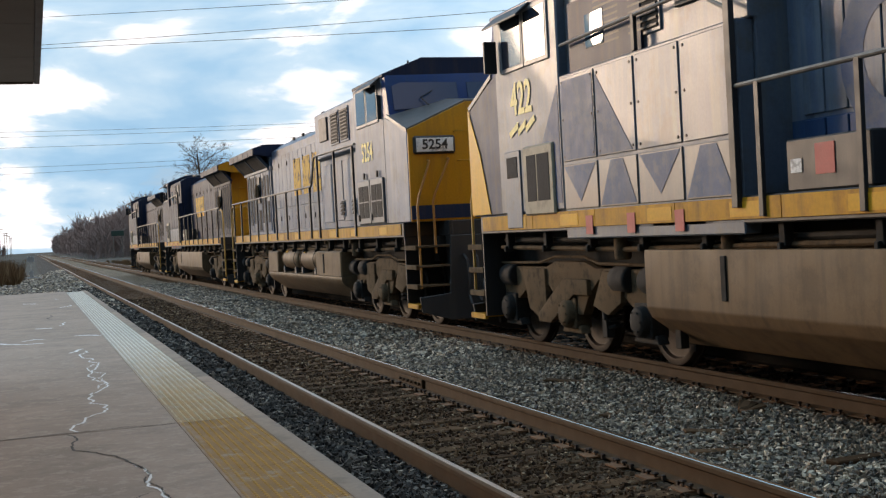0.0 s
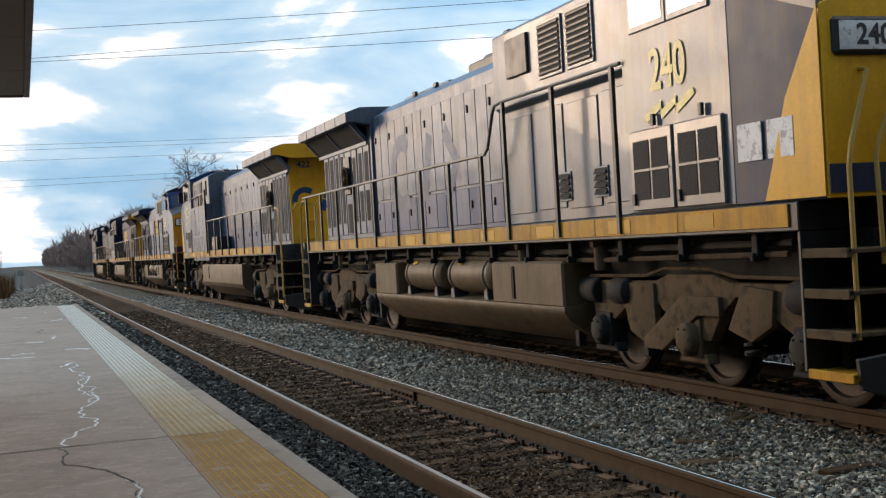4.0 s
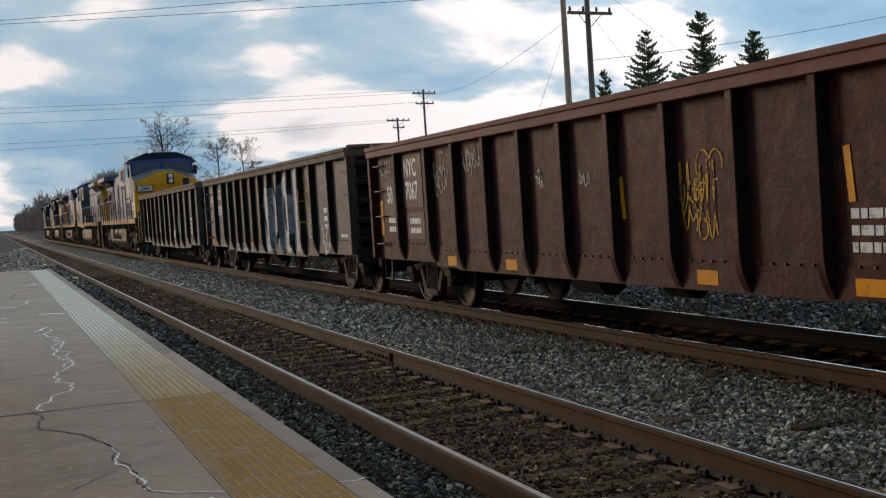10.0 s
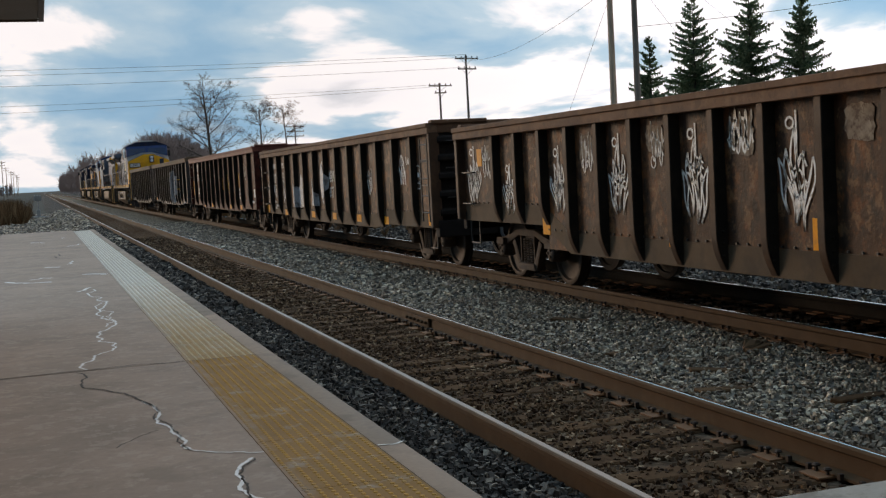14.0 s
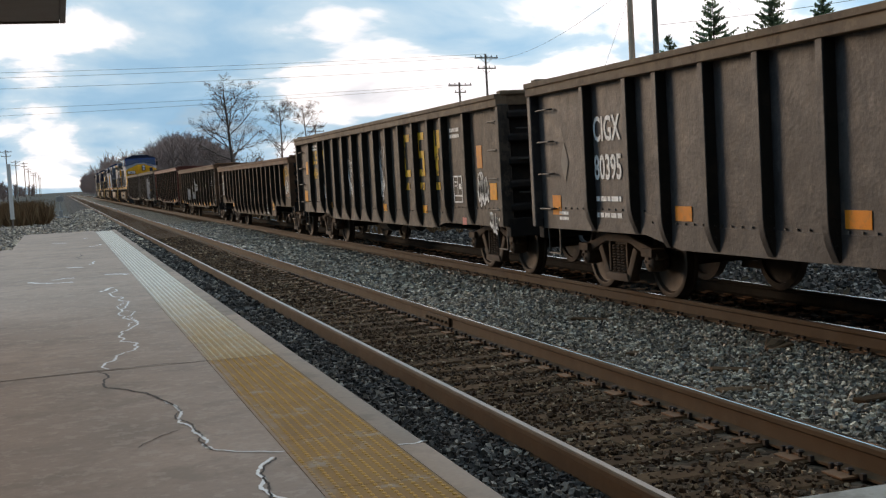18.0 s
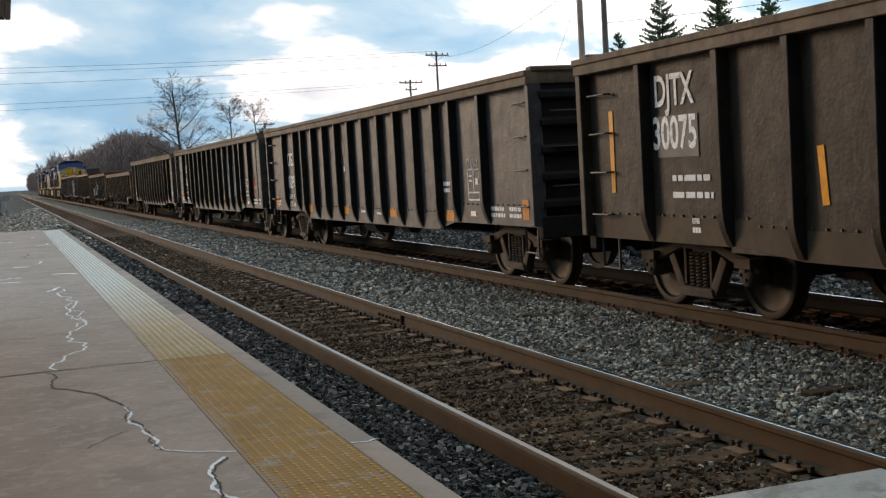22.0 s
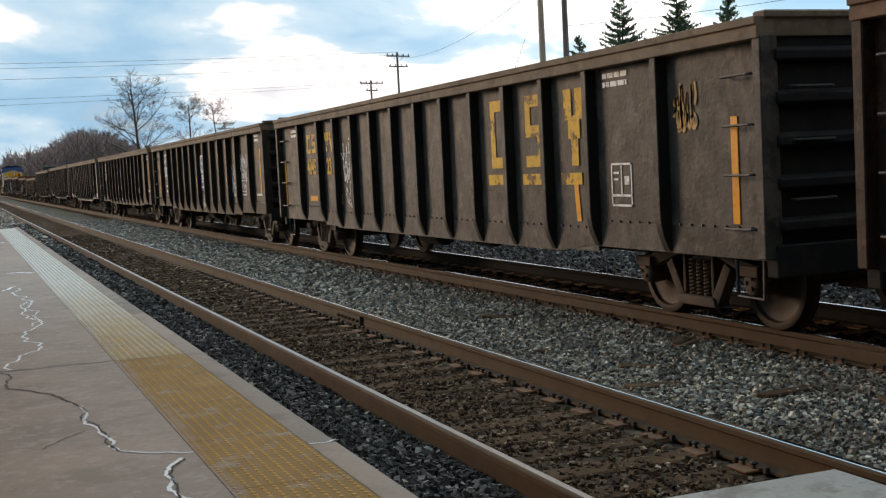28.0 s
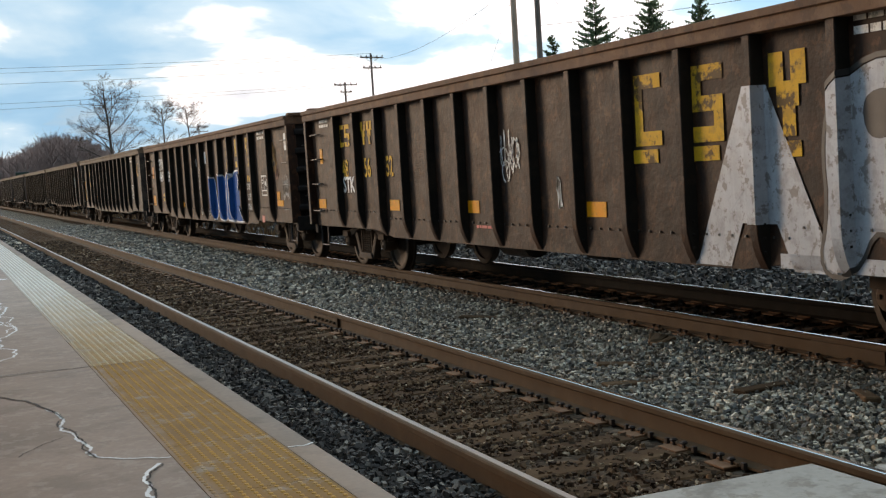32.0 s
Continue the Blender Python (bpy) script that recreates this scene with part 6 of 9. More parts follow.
def blob(pts):
    """A filled outline through those points, smoothed, as a flat mesh."""
    for k in range(2):
        pts = [q for (x0, y0), (x1, y1) in zip(pts, pts[1:] + pts[:1]) for q in ((0.75 * x0 + 0.25 * x1, 0.75 * y0 + 0.25 * y1), (0.25 * x0 + 0.75 * x1, 0.25 * y0 + 0.75 * y1))]
    me = bpy.data.meshes.new("graffiti")
    me.from_pydata([(x, y, 0) for x, y in pts], [], [tuple(range(len(pts)))])
    return me


def outline(pts, width):
    for k in range(2):
        pts = [q for (x0, y0), (x1, y1) in zip(pts, pts[1:] + pts[:1]) for q in ((0.75 * x0 + 0.25 * x1, 0.75 * y0 + 0.25 * y1), (0.25 * x0 + 0.75 * x1, 0.25 * y0 + 0.75 * y1))]
    return ribbon([pts + pts[:1]], width).mesh("graffiti", smooth=0)


# first and second cars
g, L, xw, ys = gondola(-26.97, -43.26, DARK_CAR, "dark grey gondola car with pale sprayed letters", 2.82, 0.66, 0.78, 8, (1.32, 1.42), DUST_CHORD)
put(g, "CIGX", 5.92, 2.33, 0.40), put(g, "803982", 5.92, 1.84, 0.40), small(g, 5.62, 1.42, 0.45, 0.09), small(g, 5.62, 1.26, 0.45, 0.09)
patch(g, 7.72, 1.36, 0.30, 0.2, ORANGE), refl_row(g, L, (1.33, -1.54, -4.64), 0.93), patch(g, -7.64, 1.34, 0.22, 0.34, ORANGE), small(g, 7.3, 2.2, 0.4, 0.2, 3)
for k, (y, z, h) in enumerate(((2.66, 1.44, 0.8), (0.73, 1.54, 0.8), (-0.65, 1.3, 0.6))):
    tags(g, 31 + k, ((y, z, 0.5, h, 3, 0.05),))
smear(g, -2.4, 1.25, 0.5, 0.7, WHITE, 33), smear(g, -1.7, 1.15, 0.7, 0.35, WHITE, 34), smear(g, -2.75, 1.5, 0.25, 0.9, WHITE, 35)
frame_box(g, -4.6, 1.4, 0.5, 0.5), small(g, -5.95, 1.43, 0.4, 0.6, 4), tags(g, 40, ((7.45, 1.5, 0.6, 0.6, 4, 0.06),), TEAL_MARK), tags(g, 44, ((-7.5, 0.95, 0.3, 0.4, 2, 0.03),))

g, L, xw, ys = gondola(-44.76, -61.10, DARK_CAR, "dark grey gondola car with large silver sprayed letters", 2.81, 0.71, 0.80, 10, (1.57, 1.41), DUST_CHORD)
put(g, "CIGX", 6.03, 2.30, 0.40), put(g, "803996", 6.03, 1.83, 0.40), small(g, 5.73, 1.36, 0.4, 0.09), small(g, 5.73, 1.22, 0.4, 0.09), small(g, 4.67, 1.36, 0.4, 0.09), small(g, 4.67, 1.22, 0.4, 0.09)
patch(g, 7.77, 0.93, 0.34, 0.2, ORANGE), refl_row(g, L, (3.6, 1.78, -0.9, -3.53), 0.9), patch(g, -7.67, 0.95, 0.3, 0.26, ORANGE), small(g, 7.4, 2.2, 0.4, 0.2, 3)
for w_, y, z, wd, h in (("S", -0.47, 1.46, 0.95, 1.45), ("M", -1.54, 1.44, 1.02, 1.4), ("O", -2.57, 1.54, 0.98, 1.6), ("E", -3.62, 1.62, 1.08, 1.7)):
    drape(g, ys, LETTERS[w_], y - 0.03, z, (h + 0.14) / 0.74, ((wd + 0.09) / 0.60) / ((h + 0.14) / 0.74), BLACK, 0.002, sill=0.71, top=2.81)
    drape(g, ys, LETTERS[w_], y, z, h / 0.74, (wd / 0.60) / (h / 0.74), SILVER_MARK, 0.005, sill=0.71, top=2.81)
drape(g, ys, ribbon([[(0.0, 1.75), (0.05, 1.2), (-0.55, 1.05), (-0.35, 0.75), (0.15, 0.65), (0.3, 0.15), (0.2, 0.0)]], 0.03).mesh("graffiti", smooth=0), -4.35, 0.74, 1.0, 1.0, YELLOW_MARK, 0.004, sill=0.71, top=2.81)
tags(g, 66, ((-4.63, 1.95, 0.6, 0.7, 5, 0.03),), YELLOW_MARK)
frame_box(g, -4.75, 1.35, 0.5, 0.5), tags(g, 68, ((3.3, 0.83, 0.4, 0.26, 2, 0.05), (2.5, 0.82, 0.9, 0.28, 5, 0.045), (-6.3, 1.1, 0.7, 0.7, 2, 0.035))), small(g, -6.0, 1.5, 0.35, 0.5, 3), small(g, -7.3, 1.15, 0.5, 0.1)

# red oxide car
g, L, xw, ys = gondola(-62.44, -78.90, RED_CAR, "faded red oxide gondola car with rust and chalk tags", 2.70, 0.70, 0.78, 9, (1.43, 1.50), RED_CHORD, 0.016)
patch(g, 6.3, 2.05, 0.95, 0.85, RED_PATCH, "repainted_patch"), patch(g, 7.5, 1.75, 0.6, 0.7, RED_PATCH, "repainted_patch"), patch(g, 6.25, 1.33, 0.85, 0.42, RED_PATCH, "repainted_patch")
for w_, y, z in (("NYC", 6.33, 2.25), ("7067", 6.30, 1.88), ("50", 7.45, 1.84)):
    stencil(g, w_, y, z, 0.40, WHITE, 0.74, 0.006, "road_number")
bars(2, "-x", PX - 0.006, 6.25 - BACK, 1.33, 0.5, 0.3, WHITE, g, crng), bars(2, "-x", PX - 0.006, 7.45 - BACK, 1.35, 0.35, 0.3, WHITE, g, crng)
patch(g, 8.0, 1.47, 0.14, 0.6, YELLOW_REFL), refl_row(g, L, (4.7, 2.5, -2.18, -4.49), 0.80, YELLOW_REFL, 0.36, 0.14), patch(g, -7.64, 1.52, 0.22, 0.55, YELLOW_REFL)
for y, z in ((7.14, 2.0), (7.15, 1.48), (4.3, 1.4), (1.9, 1.6), (-0.6, 1.6), (-4.3, 1.7), (-6.17, 1.8)):
    patch(g, y, z, 0.08, 0.45, YELLOW_REFL, "paint_bar")
tags(g, 80, ((7.6, 2.3, 0.7, 0.3, 4, 0.022), (4.9, 2.05, 0.7, 0.6, 3, 0.024), (3.5, 2.25, 0.8, 0.35, 5, 0.022), (1.4, 1.9, 0.3, 0.3, 2, 0.022), (-5.7, 2.0, 0.6, 0.5, 3, 0.022), (-6.7, 2.2, 0.4, 0.2, 3, 0.02), (0.2, 1.85, 0.3, 0.2, 2, 0.02)), FADED_WHITE)
tags(g, 88, ((-2.06, 1.55, 0.75, 0.8, 5, 0.022),), YELLOW_MARK), small(g, -4.6, 1.25, 0.5, 0.4, 3), patch(g, -7.27, 1.27, 0.2, 0.26, WHITE, "placard"), small(g, -6.8, 1.0, 0.4, 0.1)

# two rusty low cars
g, L, xw, ys = gondola(-80.10, -96.28, RUST_CAR, "rust brown low gondola car with white sprayed letters", 2.48, 0.64, 0.72, 12, (1.18,), RUST_CHORD, 0.03, RUST_RIB, ladder=(-1,))
put(g, "707", 6.62, 1.68, 0.36, FADED_WHITE), put(g, "534", 5.35, 1.70, 0.36, FADED_WHITE), small(g, 6.62, 2.03, 0.4, 0.24, 1, FADED_WHITE), small(g, 5.35, 2.03, 0.4, 0.24, 1, FADED_WHITE)
drape(g, ys, blob([(-0.55, 0.5), (-0.5, 0.0), (-0.3, -0.45), (0.3, -0.5), (0.55, -0.3), (0.45, 0.1), (0.2, 0.45), (0.1, 0.0), (-0.2, 0.1), (-0.3, 0.55)]), 3.3, 1.40, 1.0, 1.3, SILVER_MARK, 0.005, sill=0.64, top=2.48), smear(g, 3.2, 1.05, 0.2, 0.2, WHITE, 92)
drape(g, ys, LETTERS["A"], 1.42, 1.45, 0.95 / 0.74, 0.82, SILVER_MARK, 0.005, sill=0.64, top=2.48), drape(g, ys, LETTERS["O"], 0.36, 1.48, 1.0 / 0.74, 0.80, SILVER_MARK, 0.005, sill=0.64, top=2.48), put(g, "ARM", -0.2, 1.66, 0.36, FADED_CHALK, 0.8), put(g, "617", -0.28, 1.30, 0.34, FADED_CHALK, 0.75)
tags(g, 94, ((6.55, 1.33, 0.75, 0.4, 4, 0.03), (6.5, 0.98, 0.6, 0.2, 4, 0.025), (7.6, 1.4, 0.3, 0.9, 2, 0.02), (-3.44, 1.54, 0.45, 0.6, 3, 0.03), (-5.71, 1.71, 0.5, 0.7, 2, 0.035), (-6.75, 1.9, 0.4, 0.2, 3, 0.02), (5.3, 1.3, 0.4, 0.6, 2, 0.06)))
frame_box(g, -6.83, 1.58, 0.42, 0.42), refl_row(g, L, (5.27, 1.87, -0.36, -2.6, -4.69), 0.77, YELLOW_REFL, 0.36, 0.15), patch(g, 7.9, 0.83, 0.32, 0.22, YELLOW_REFL), patch(g, -7.62, 0.87, 0.42, 0.26, YELLOW_REFL)

g, L, xw, ys = gondola(-97.57, -113.75, RUST_CAR, "rusty gondola car covered in chalky white tags", 2.32, 0.57, 0.90, 15, (1.6,), RUST_CHORD, 0.02, RUST_RIB)
for k, (y, z, w, h) in enumerate(((7.6, 1.55, 0.62, 0.95), (5.9, 1.35, 0.5, 0.75), (4.2, 1.45, 0.52, 0.95), (2.46, 1.5, 0.56, 1.0), (0.75, 1.5, 0.58, 1.05), (-1.0, 1.5, 0.6, 1.1), (-2.75, 1.55, 0.5, 0.8))):
    crown_tag(g, y, z, w, h, 0.026, WHITE, 110 + k)
tags(g, 118, ((6.75, 1.75, 0.45, 0.5, 3, 0.022), (3.3, 1.8, 0.4, 0.5, 3, 0.022), (1.6, 1.85, 0.35, 0.5, 3, 0.022), (-0.15, 1.9, 0.5, 0.45, 4, 0.035), (-3.52, 0.78, 0.5, 0.34, 4, 0.04), (-7.0, 1.47, 0.6, 0.4, 4, 0.03), (-3.6, 1.6, 0.4, 0.7, 3, 0.024), (-4.6, 1.7, 0.5, 0.5, 3, 0.024)))
for k, (y, z, w, h) in enumerate(((6.7, 1.9, 0.4, 0.3), (3.35, 1.85, 0.5, 0.45), (1.6, 1.9, 0.5, 0.4), (-0.1, 1.85, 0.55, 0.45), (-1.9, 1.9, 0.5, 0.4), (-3.7, 1.85, 0.5, 0.4))):
    smear(g, in_bay(g, y, w)[0] + BACK, z, w, h, CHALK, 300 + k, "worn_patch")
for y, z in ((4.92, 0.9), (1.5, 0.88), (-1.05, 0.96), (-4.34, 0.89)):
    patch(g, y, z, 0.24, 0.28, YELLOW_REFL)
patch(g, 7.38, 1.84, 0.2, 0.26, YELLOW_REFL, "paint_patch"), patch(g, -6.54, 1.75, 0.14, 0.5, YELLOW_REFL, "paint_patch"), frame_box(g, -2.68, 0.83, 0.42, 0.42), patch(g, -2.0, 0.75, 0.16, 0.22, WHITE, "placard")
tags(g, 126, ((-7.17, 1.92, 0.8, 0.35, 4, 0.03),), YELLOW_MARK)
load = Build()
lr = random.Random(4)
for k in range(260):
    y, x = lr.uniform(-L + 0.5, L - 0.5), lr.uniform(-1.1, 1.1)
    load.box(-lr.uniform(0.03, 0.2), 0.06, -0.05, lr.uniform(0.05, 0.25), -0.04, lr.uniform(0.02, 0.06), pose(x, y, 2.13 + 0.06 * noise.noise((x, y * 0.6, 0)), lr.uniform(-25, 25), lr.uniform(-25, 25), lr.uniform(0, 360)))
load.box(-1.3, 1.3, -L + 0.2, L - 0.2, 1.0, 2.1)
tagged(part("scrap_load", load.mesh("scrap_load", smooth=0), RUST_RIB, g), "heap of rusty scrap metal", kind="stuff")

# dark car with yellow emblem
g, L, xw, ys = gondola(-114.96, -131.19, GREY_CAR, "dark olive grey gondola car with yellow markings", 2.77, 0.70, 0.80, 9, (1.7, 1.2, 0.8), DUST_CHORD)
put(g, "4864", 6.1, 1.78, 0.40, YELLOW_MARK), put(g, "26", 4.9, 1.75, 0.40, YELLOW_MARK)
for k, (y, c) in enumerate(((6.3, "c"), (5.95, "s"), (5.05, "x"), (4.75, "x"))):
    block_letter(g, y, 2.2, 0.26, 0.34, c, YELLOW_MARK, k)
emblem(g, (-2.47, -3.43, -4.40), 2.0, 0.5, 0.8, 1.42), tags(g, 130, ((4.9, 1.35, 0.6, 0.4, 4, 0.045), (-6.95, 1.33, 0.6, 0.5, 4, 0.06), (2.2, 1.6, 0.4, 1.0, 3, 0.03), (-0.6, 1.7, 0.4, 1.2, 3, 0.035), (0.6, 1.4, 0.3, 0.8, 2, 0.03)))
patch(g, 7.6, 1.2, 0.36, 0.3, YELLOW_REFL), patch(g, 7.3, 1.95, 0.24, 0.34, YELLOW_REFL, "paint_patch"), refl_row(g, L, (4.5, 1.9, -0.73, -3.6), 1.0, YELLOW_REFL, 0.26, 0.14), frame_box(g, -5.61, 1.36, 0.45, 0.45), small(g, -5.6, 2.3, 0.5, 0.2, 2)
patch(g, -6.77, 1.87, 0.24, 0.36, ORANGE, "paint_patch"), patch(g, -7.35, 1.32, 0.3, 0.26, YELLOW_REFL), tags(g, 137, ((-7.4, 0.85, 0.45, 0.26, 3, 0.06),)), patch(g, -5.87, 0.83, 0.2, 0.12, RED_MARK, "paint_patch"), small(g, 6.2, 2.45, 0.6, 0.16, 2)

# two near-black cars with fish-belly sills
for uf, ur, num, seed in ((-132.39, -149.00, "80395", 140), (-149.91, -166.32, "80396", 150)):
    dz = 0 if seed == 140 else -0.12
    g, L, xw, ys = gondola(uf, ur, DARK_CAR, "near-black gondola car with white road number", 2.81, 0.71, 0.84, 9, (1.8, 1.2, 0.75), DUST_CHORD, 0.014, ladder=(-1,) if seed == 140 else False)
    put(g, "CIGX", 6.1, 2.07 + dz * 0.5, 0.42), put(g, num, 6.1, 1.60 + dz, 0.42), (small(g, 6.1, 1.23 + dz, 0.7, 0.1), small(g, 6.1, 1.03 + dz, 0.7, 0.1)) if seed == 140 else (put(g, "LD LMT 21550", 6.05, 1.15, 0.15, WHITE, 0.8), put(g, "LT WT 6650", 6.08, 0.97, 0.15, WHITE, 0.8))
    patch(g, 7.78, 1.14 + dz, 0.28, 0.26, ORANGE), small(g, 7.5, 1.0, 0.3, 0.14, 2)
    refl_row(g, L, (4.3, 1.3, -1.8, -4.7), 1.08 + dz * 1.4, ORANGE, 0.36, 0.16), patch(g, -7.6, 1.16 + dz, 0.2, 0.26, ORANGE)
    frame_box(g, -5.65 - (0.12 if dz else 0), 1.38, 0.46, 0.46), small(g, -4.7, 1.35, 0.35, 0.2, 2), small(g, -6.6, 1.0, 0.5, 0.18, 2), small(g, -7.3, 1.0, 0.4, 0.18, 2), patch(g, -5.7, 0.96, 0.2, 0.07, GALV, "placard_holder")
    if seed == 140:
        tags(g, 141, ((-2.78, 1.66, 0.4, 1.45, 3, 0.045), (-3.6, 1.6, 0.55, 1.3, 4, 0.045)), GREEN_MARK), tags(g, 144, ((-6.77, 1.6, 0.4, 0.4, 3, 0.04), (-6.77, 1.2, 0.4, 0.1, 2, 0.04)), RED_MARK), put(g, "GBC", -6.75, 1.45, 0.34, RED_MARK, 0.8)
        diamond = Build().add([(0, 0.26, 0), (0.13, 0, 0), (0, -0.26, 0), (-0.13, 0, 0)], [(0, 1, 2, 3)])
        part("emblem", diamond.mesh("emblem", smooth=0), MARK_GREY, g, "", facing("-x", PX - 0.004, 7.35, 1.71))
    else:
        tags(g, 151, ((-5.81, 1.68, 0.5, 0.18, 5, 0.03),), SILVER_MARK), smear(g, 1.31, 1.72, 0.12, 0.14, WHITE, 152), smear(g, 1.3, 2.15, 0.2, 0.35, MARK_GREY, 153), small(g, 0.0, 0.9, 0.4, 0.07), small(g, -1.0, 0.88, 0.3, 0.07)

# two brown grey cars with a white and blue company panel
for uf, ur, num, seed in ((-167.68, -184.30, "30075", 160), (-185.25, -201.78, "30025", 170)):
    g, L, xw, ys = gondola(uf, ur, BROWN_CAR, "brown grey gondola car with a white and blue panel", 2.79, 0.71, 0.78, 10, (1.42, 1.47) if seed == 160 else (1.6, 1.42), DUST_CHORD, 0.016)
    yn, yy = (6.4, 0.95) if seed == 160 else (6.08, -0.28)
    patch(g, yn, 1.84, 0.78, 0.42, MARK_GREY, "repainted_patch"), put(g, "DJTX", yn, 2.29, 0.44), stencil(g, num, yn, 1.86, 0.46, WHITE, 0.75, 0.006, "road_number")
    small(g, yn - 0.3, 1.42, 0.75, 0.1), small(g, yn - 0.3, 1.25, 0.75, 0.1), small(g, yn - 0.35, 0.95, 0.16, 0.18, 2)
    part("company_panel", shape("company_panel", lambda: Build().box(-0.004, 0.004, -0.36, 0.36, 0, 0.5)), PANEL_WHITE, g, "white upper panel with ribs", pose(PX, yy - BACK, 1.78))
    for k in range(9):
        part("panel_rib", shape("panel_rib", lambda: Build().box(-0.003, 0.003, -0.36, 0.36, -0.007, 0.007)), PANEL_WHITE, g, "", pose(PX - 0.005, yy - BACK, 1.83 + 0.05 * k))
    part("panel_lower", shape("panel_lower", lambda: Build().box(-0.004, 0.004, -0.36, 0.36, -0.5, 0)), NAVY_MARK, g, "dark blue lower panel", pose(PX, yy - BACK, 1.776))
    dm = Build().add([(0, 0.21, 0), (0.19, 0, 0), (0, -0.21, 0), (-0.19, 0, 0)], [(0, 1, 2, 3)])
    part("panel_emblem", dm.mesh("panel_emblem", smooth=0), NAVY_MARK, g, "", facing("-x", PX - 0.014, yy - BACK, 2.04)), bars(1, "-x", PX - 0.018, yy - BACK, 2.04, 0.28, 0.13, WHITE, g, crng)
    bars(3, "-x", PX - 0.008, yy - BACK, 1.62, 0.42, 0.24, PANEL_WHITE, g, crng), bars(1, "-x", PX - 0.008, yy - BACK, 1.38, 0.6, 0.11, WHITE, g, crng)
    for y, h in (((7.8, 0.9), (4.11, 0.5), (1.98, 0.5), (-1.19, 0.5), (-4.27, 0.55), (-7.05, 1.0)) if seed == 160 else ((7.66, 1.1), (3.92, 0.5), (0.75, 0.5), (-1.46, 0.5), (-3.54, 0.55), (-7.36, 1.05))):
        patch(g, y, 1.42 if h < 0.8 else 1.72, 0.09, h, YELLOW_REFL, "paint_bar")
    tags(g, seed + 1, ((3.2, 1.0, 0.4, 0.3, 3, 0.02), (yy - 0.1, 1.0, 0.5, 0.4, 3, 0.02), (-0.2, 0.95, 0.3, 0.2, 2, 0.02)))
    if seed == 160:
        frame_box(g, -5.18, 1.37, 0.4, 0.38), patch(g, -4.4, 1.26, 0.3, 0.16, WHITE, "placard"), small(g, -7.2, 1.25, 0.5, 0.07), small(g, -7.0, 2.45, 0.4, 0.2, 2)
    else:
        tags(g, 177, ((-4.51, 1.6, 0.55, 0.8, 4, 0.03), (-5.66, 1.8, 0.8, 0.75, 5, 0.035), (-4.5, 1.25, 0.3, 0.25, 3, 0.02))), frame_box(g, -5.58, 1.36, 0.45, 0.36), small(g, -7.15, 2.5, 0.4, 0.2, 2), small(g, -7.2, 1.2, 0.5, 0.07)

# three soot brown cars with faded yellow and white marks
g, L, xw, ys = gondola(-203.03, -219.75, GREY_CAR, "dark grey brown gondola car with worn yellow letters", 2.78, 0.66, 0.74, 10, (1.69, 1.40), DUST_CHORD, 0.016)
put(g, "4845", 6.1, 1.74, 0.42, YELLOW_MARK), put(g, "23", 4.9, 1.74, 0.42, YELLOW_MARK)
for k, (y, c) in enumerate(((6.3, "c"), (5.95, "s"), (5.05, "x"), (4.75, "x"))):
    block_letter(g, y, 2.2, 0.26, 0.36, c, YELLOW_MARK, k)
emblem(g, (-2.58, -3.61, -4.62), 2.02, 0.52, 0.85, 1.45)
for y, z, h in ((8.2, 1.46, 0.9), (4.3, 1.3, 0.5), (0.31, 1.2, 0.45), (-1.81, 1.22, 0.45), (-4.74, 1.2, 0.45), (-7.71, 1.5, 0.95)):
    patch(g, y, z, 0.10, h, YELLOW_REFL, "paint_bar")
tags(g, 180, ((3.7, 1.8, 0.6, 0.9, 4, 0.03), (3.4, 1.2, 0.5, 0.4, 3, 0.025))), frame_box(g, -5.72, 1.38, 0.42, 0.45), small(g, -5.7, 2.47, 0.5, 0.18, 2), tags(g, 211, ((-7.0, 2.1, 0.4, 0.5, 3, 0.05),), OCHRE_MARK), small(g, 7.3, 2.45, 0.5, 0.18, 2), refl_row(g, L, (6.1,), 1.15, YELLOW_REFL, 0.5, 0.1)

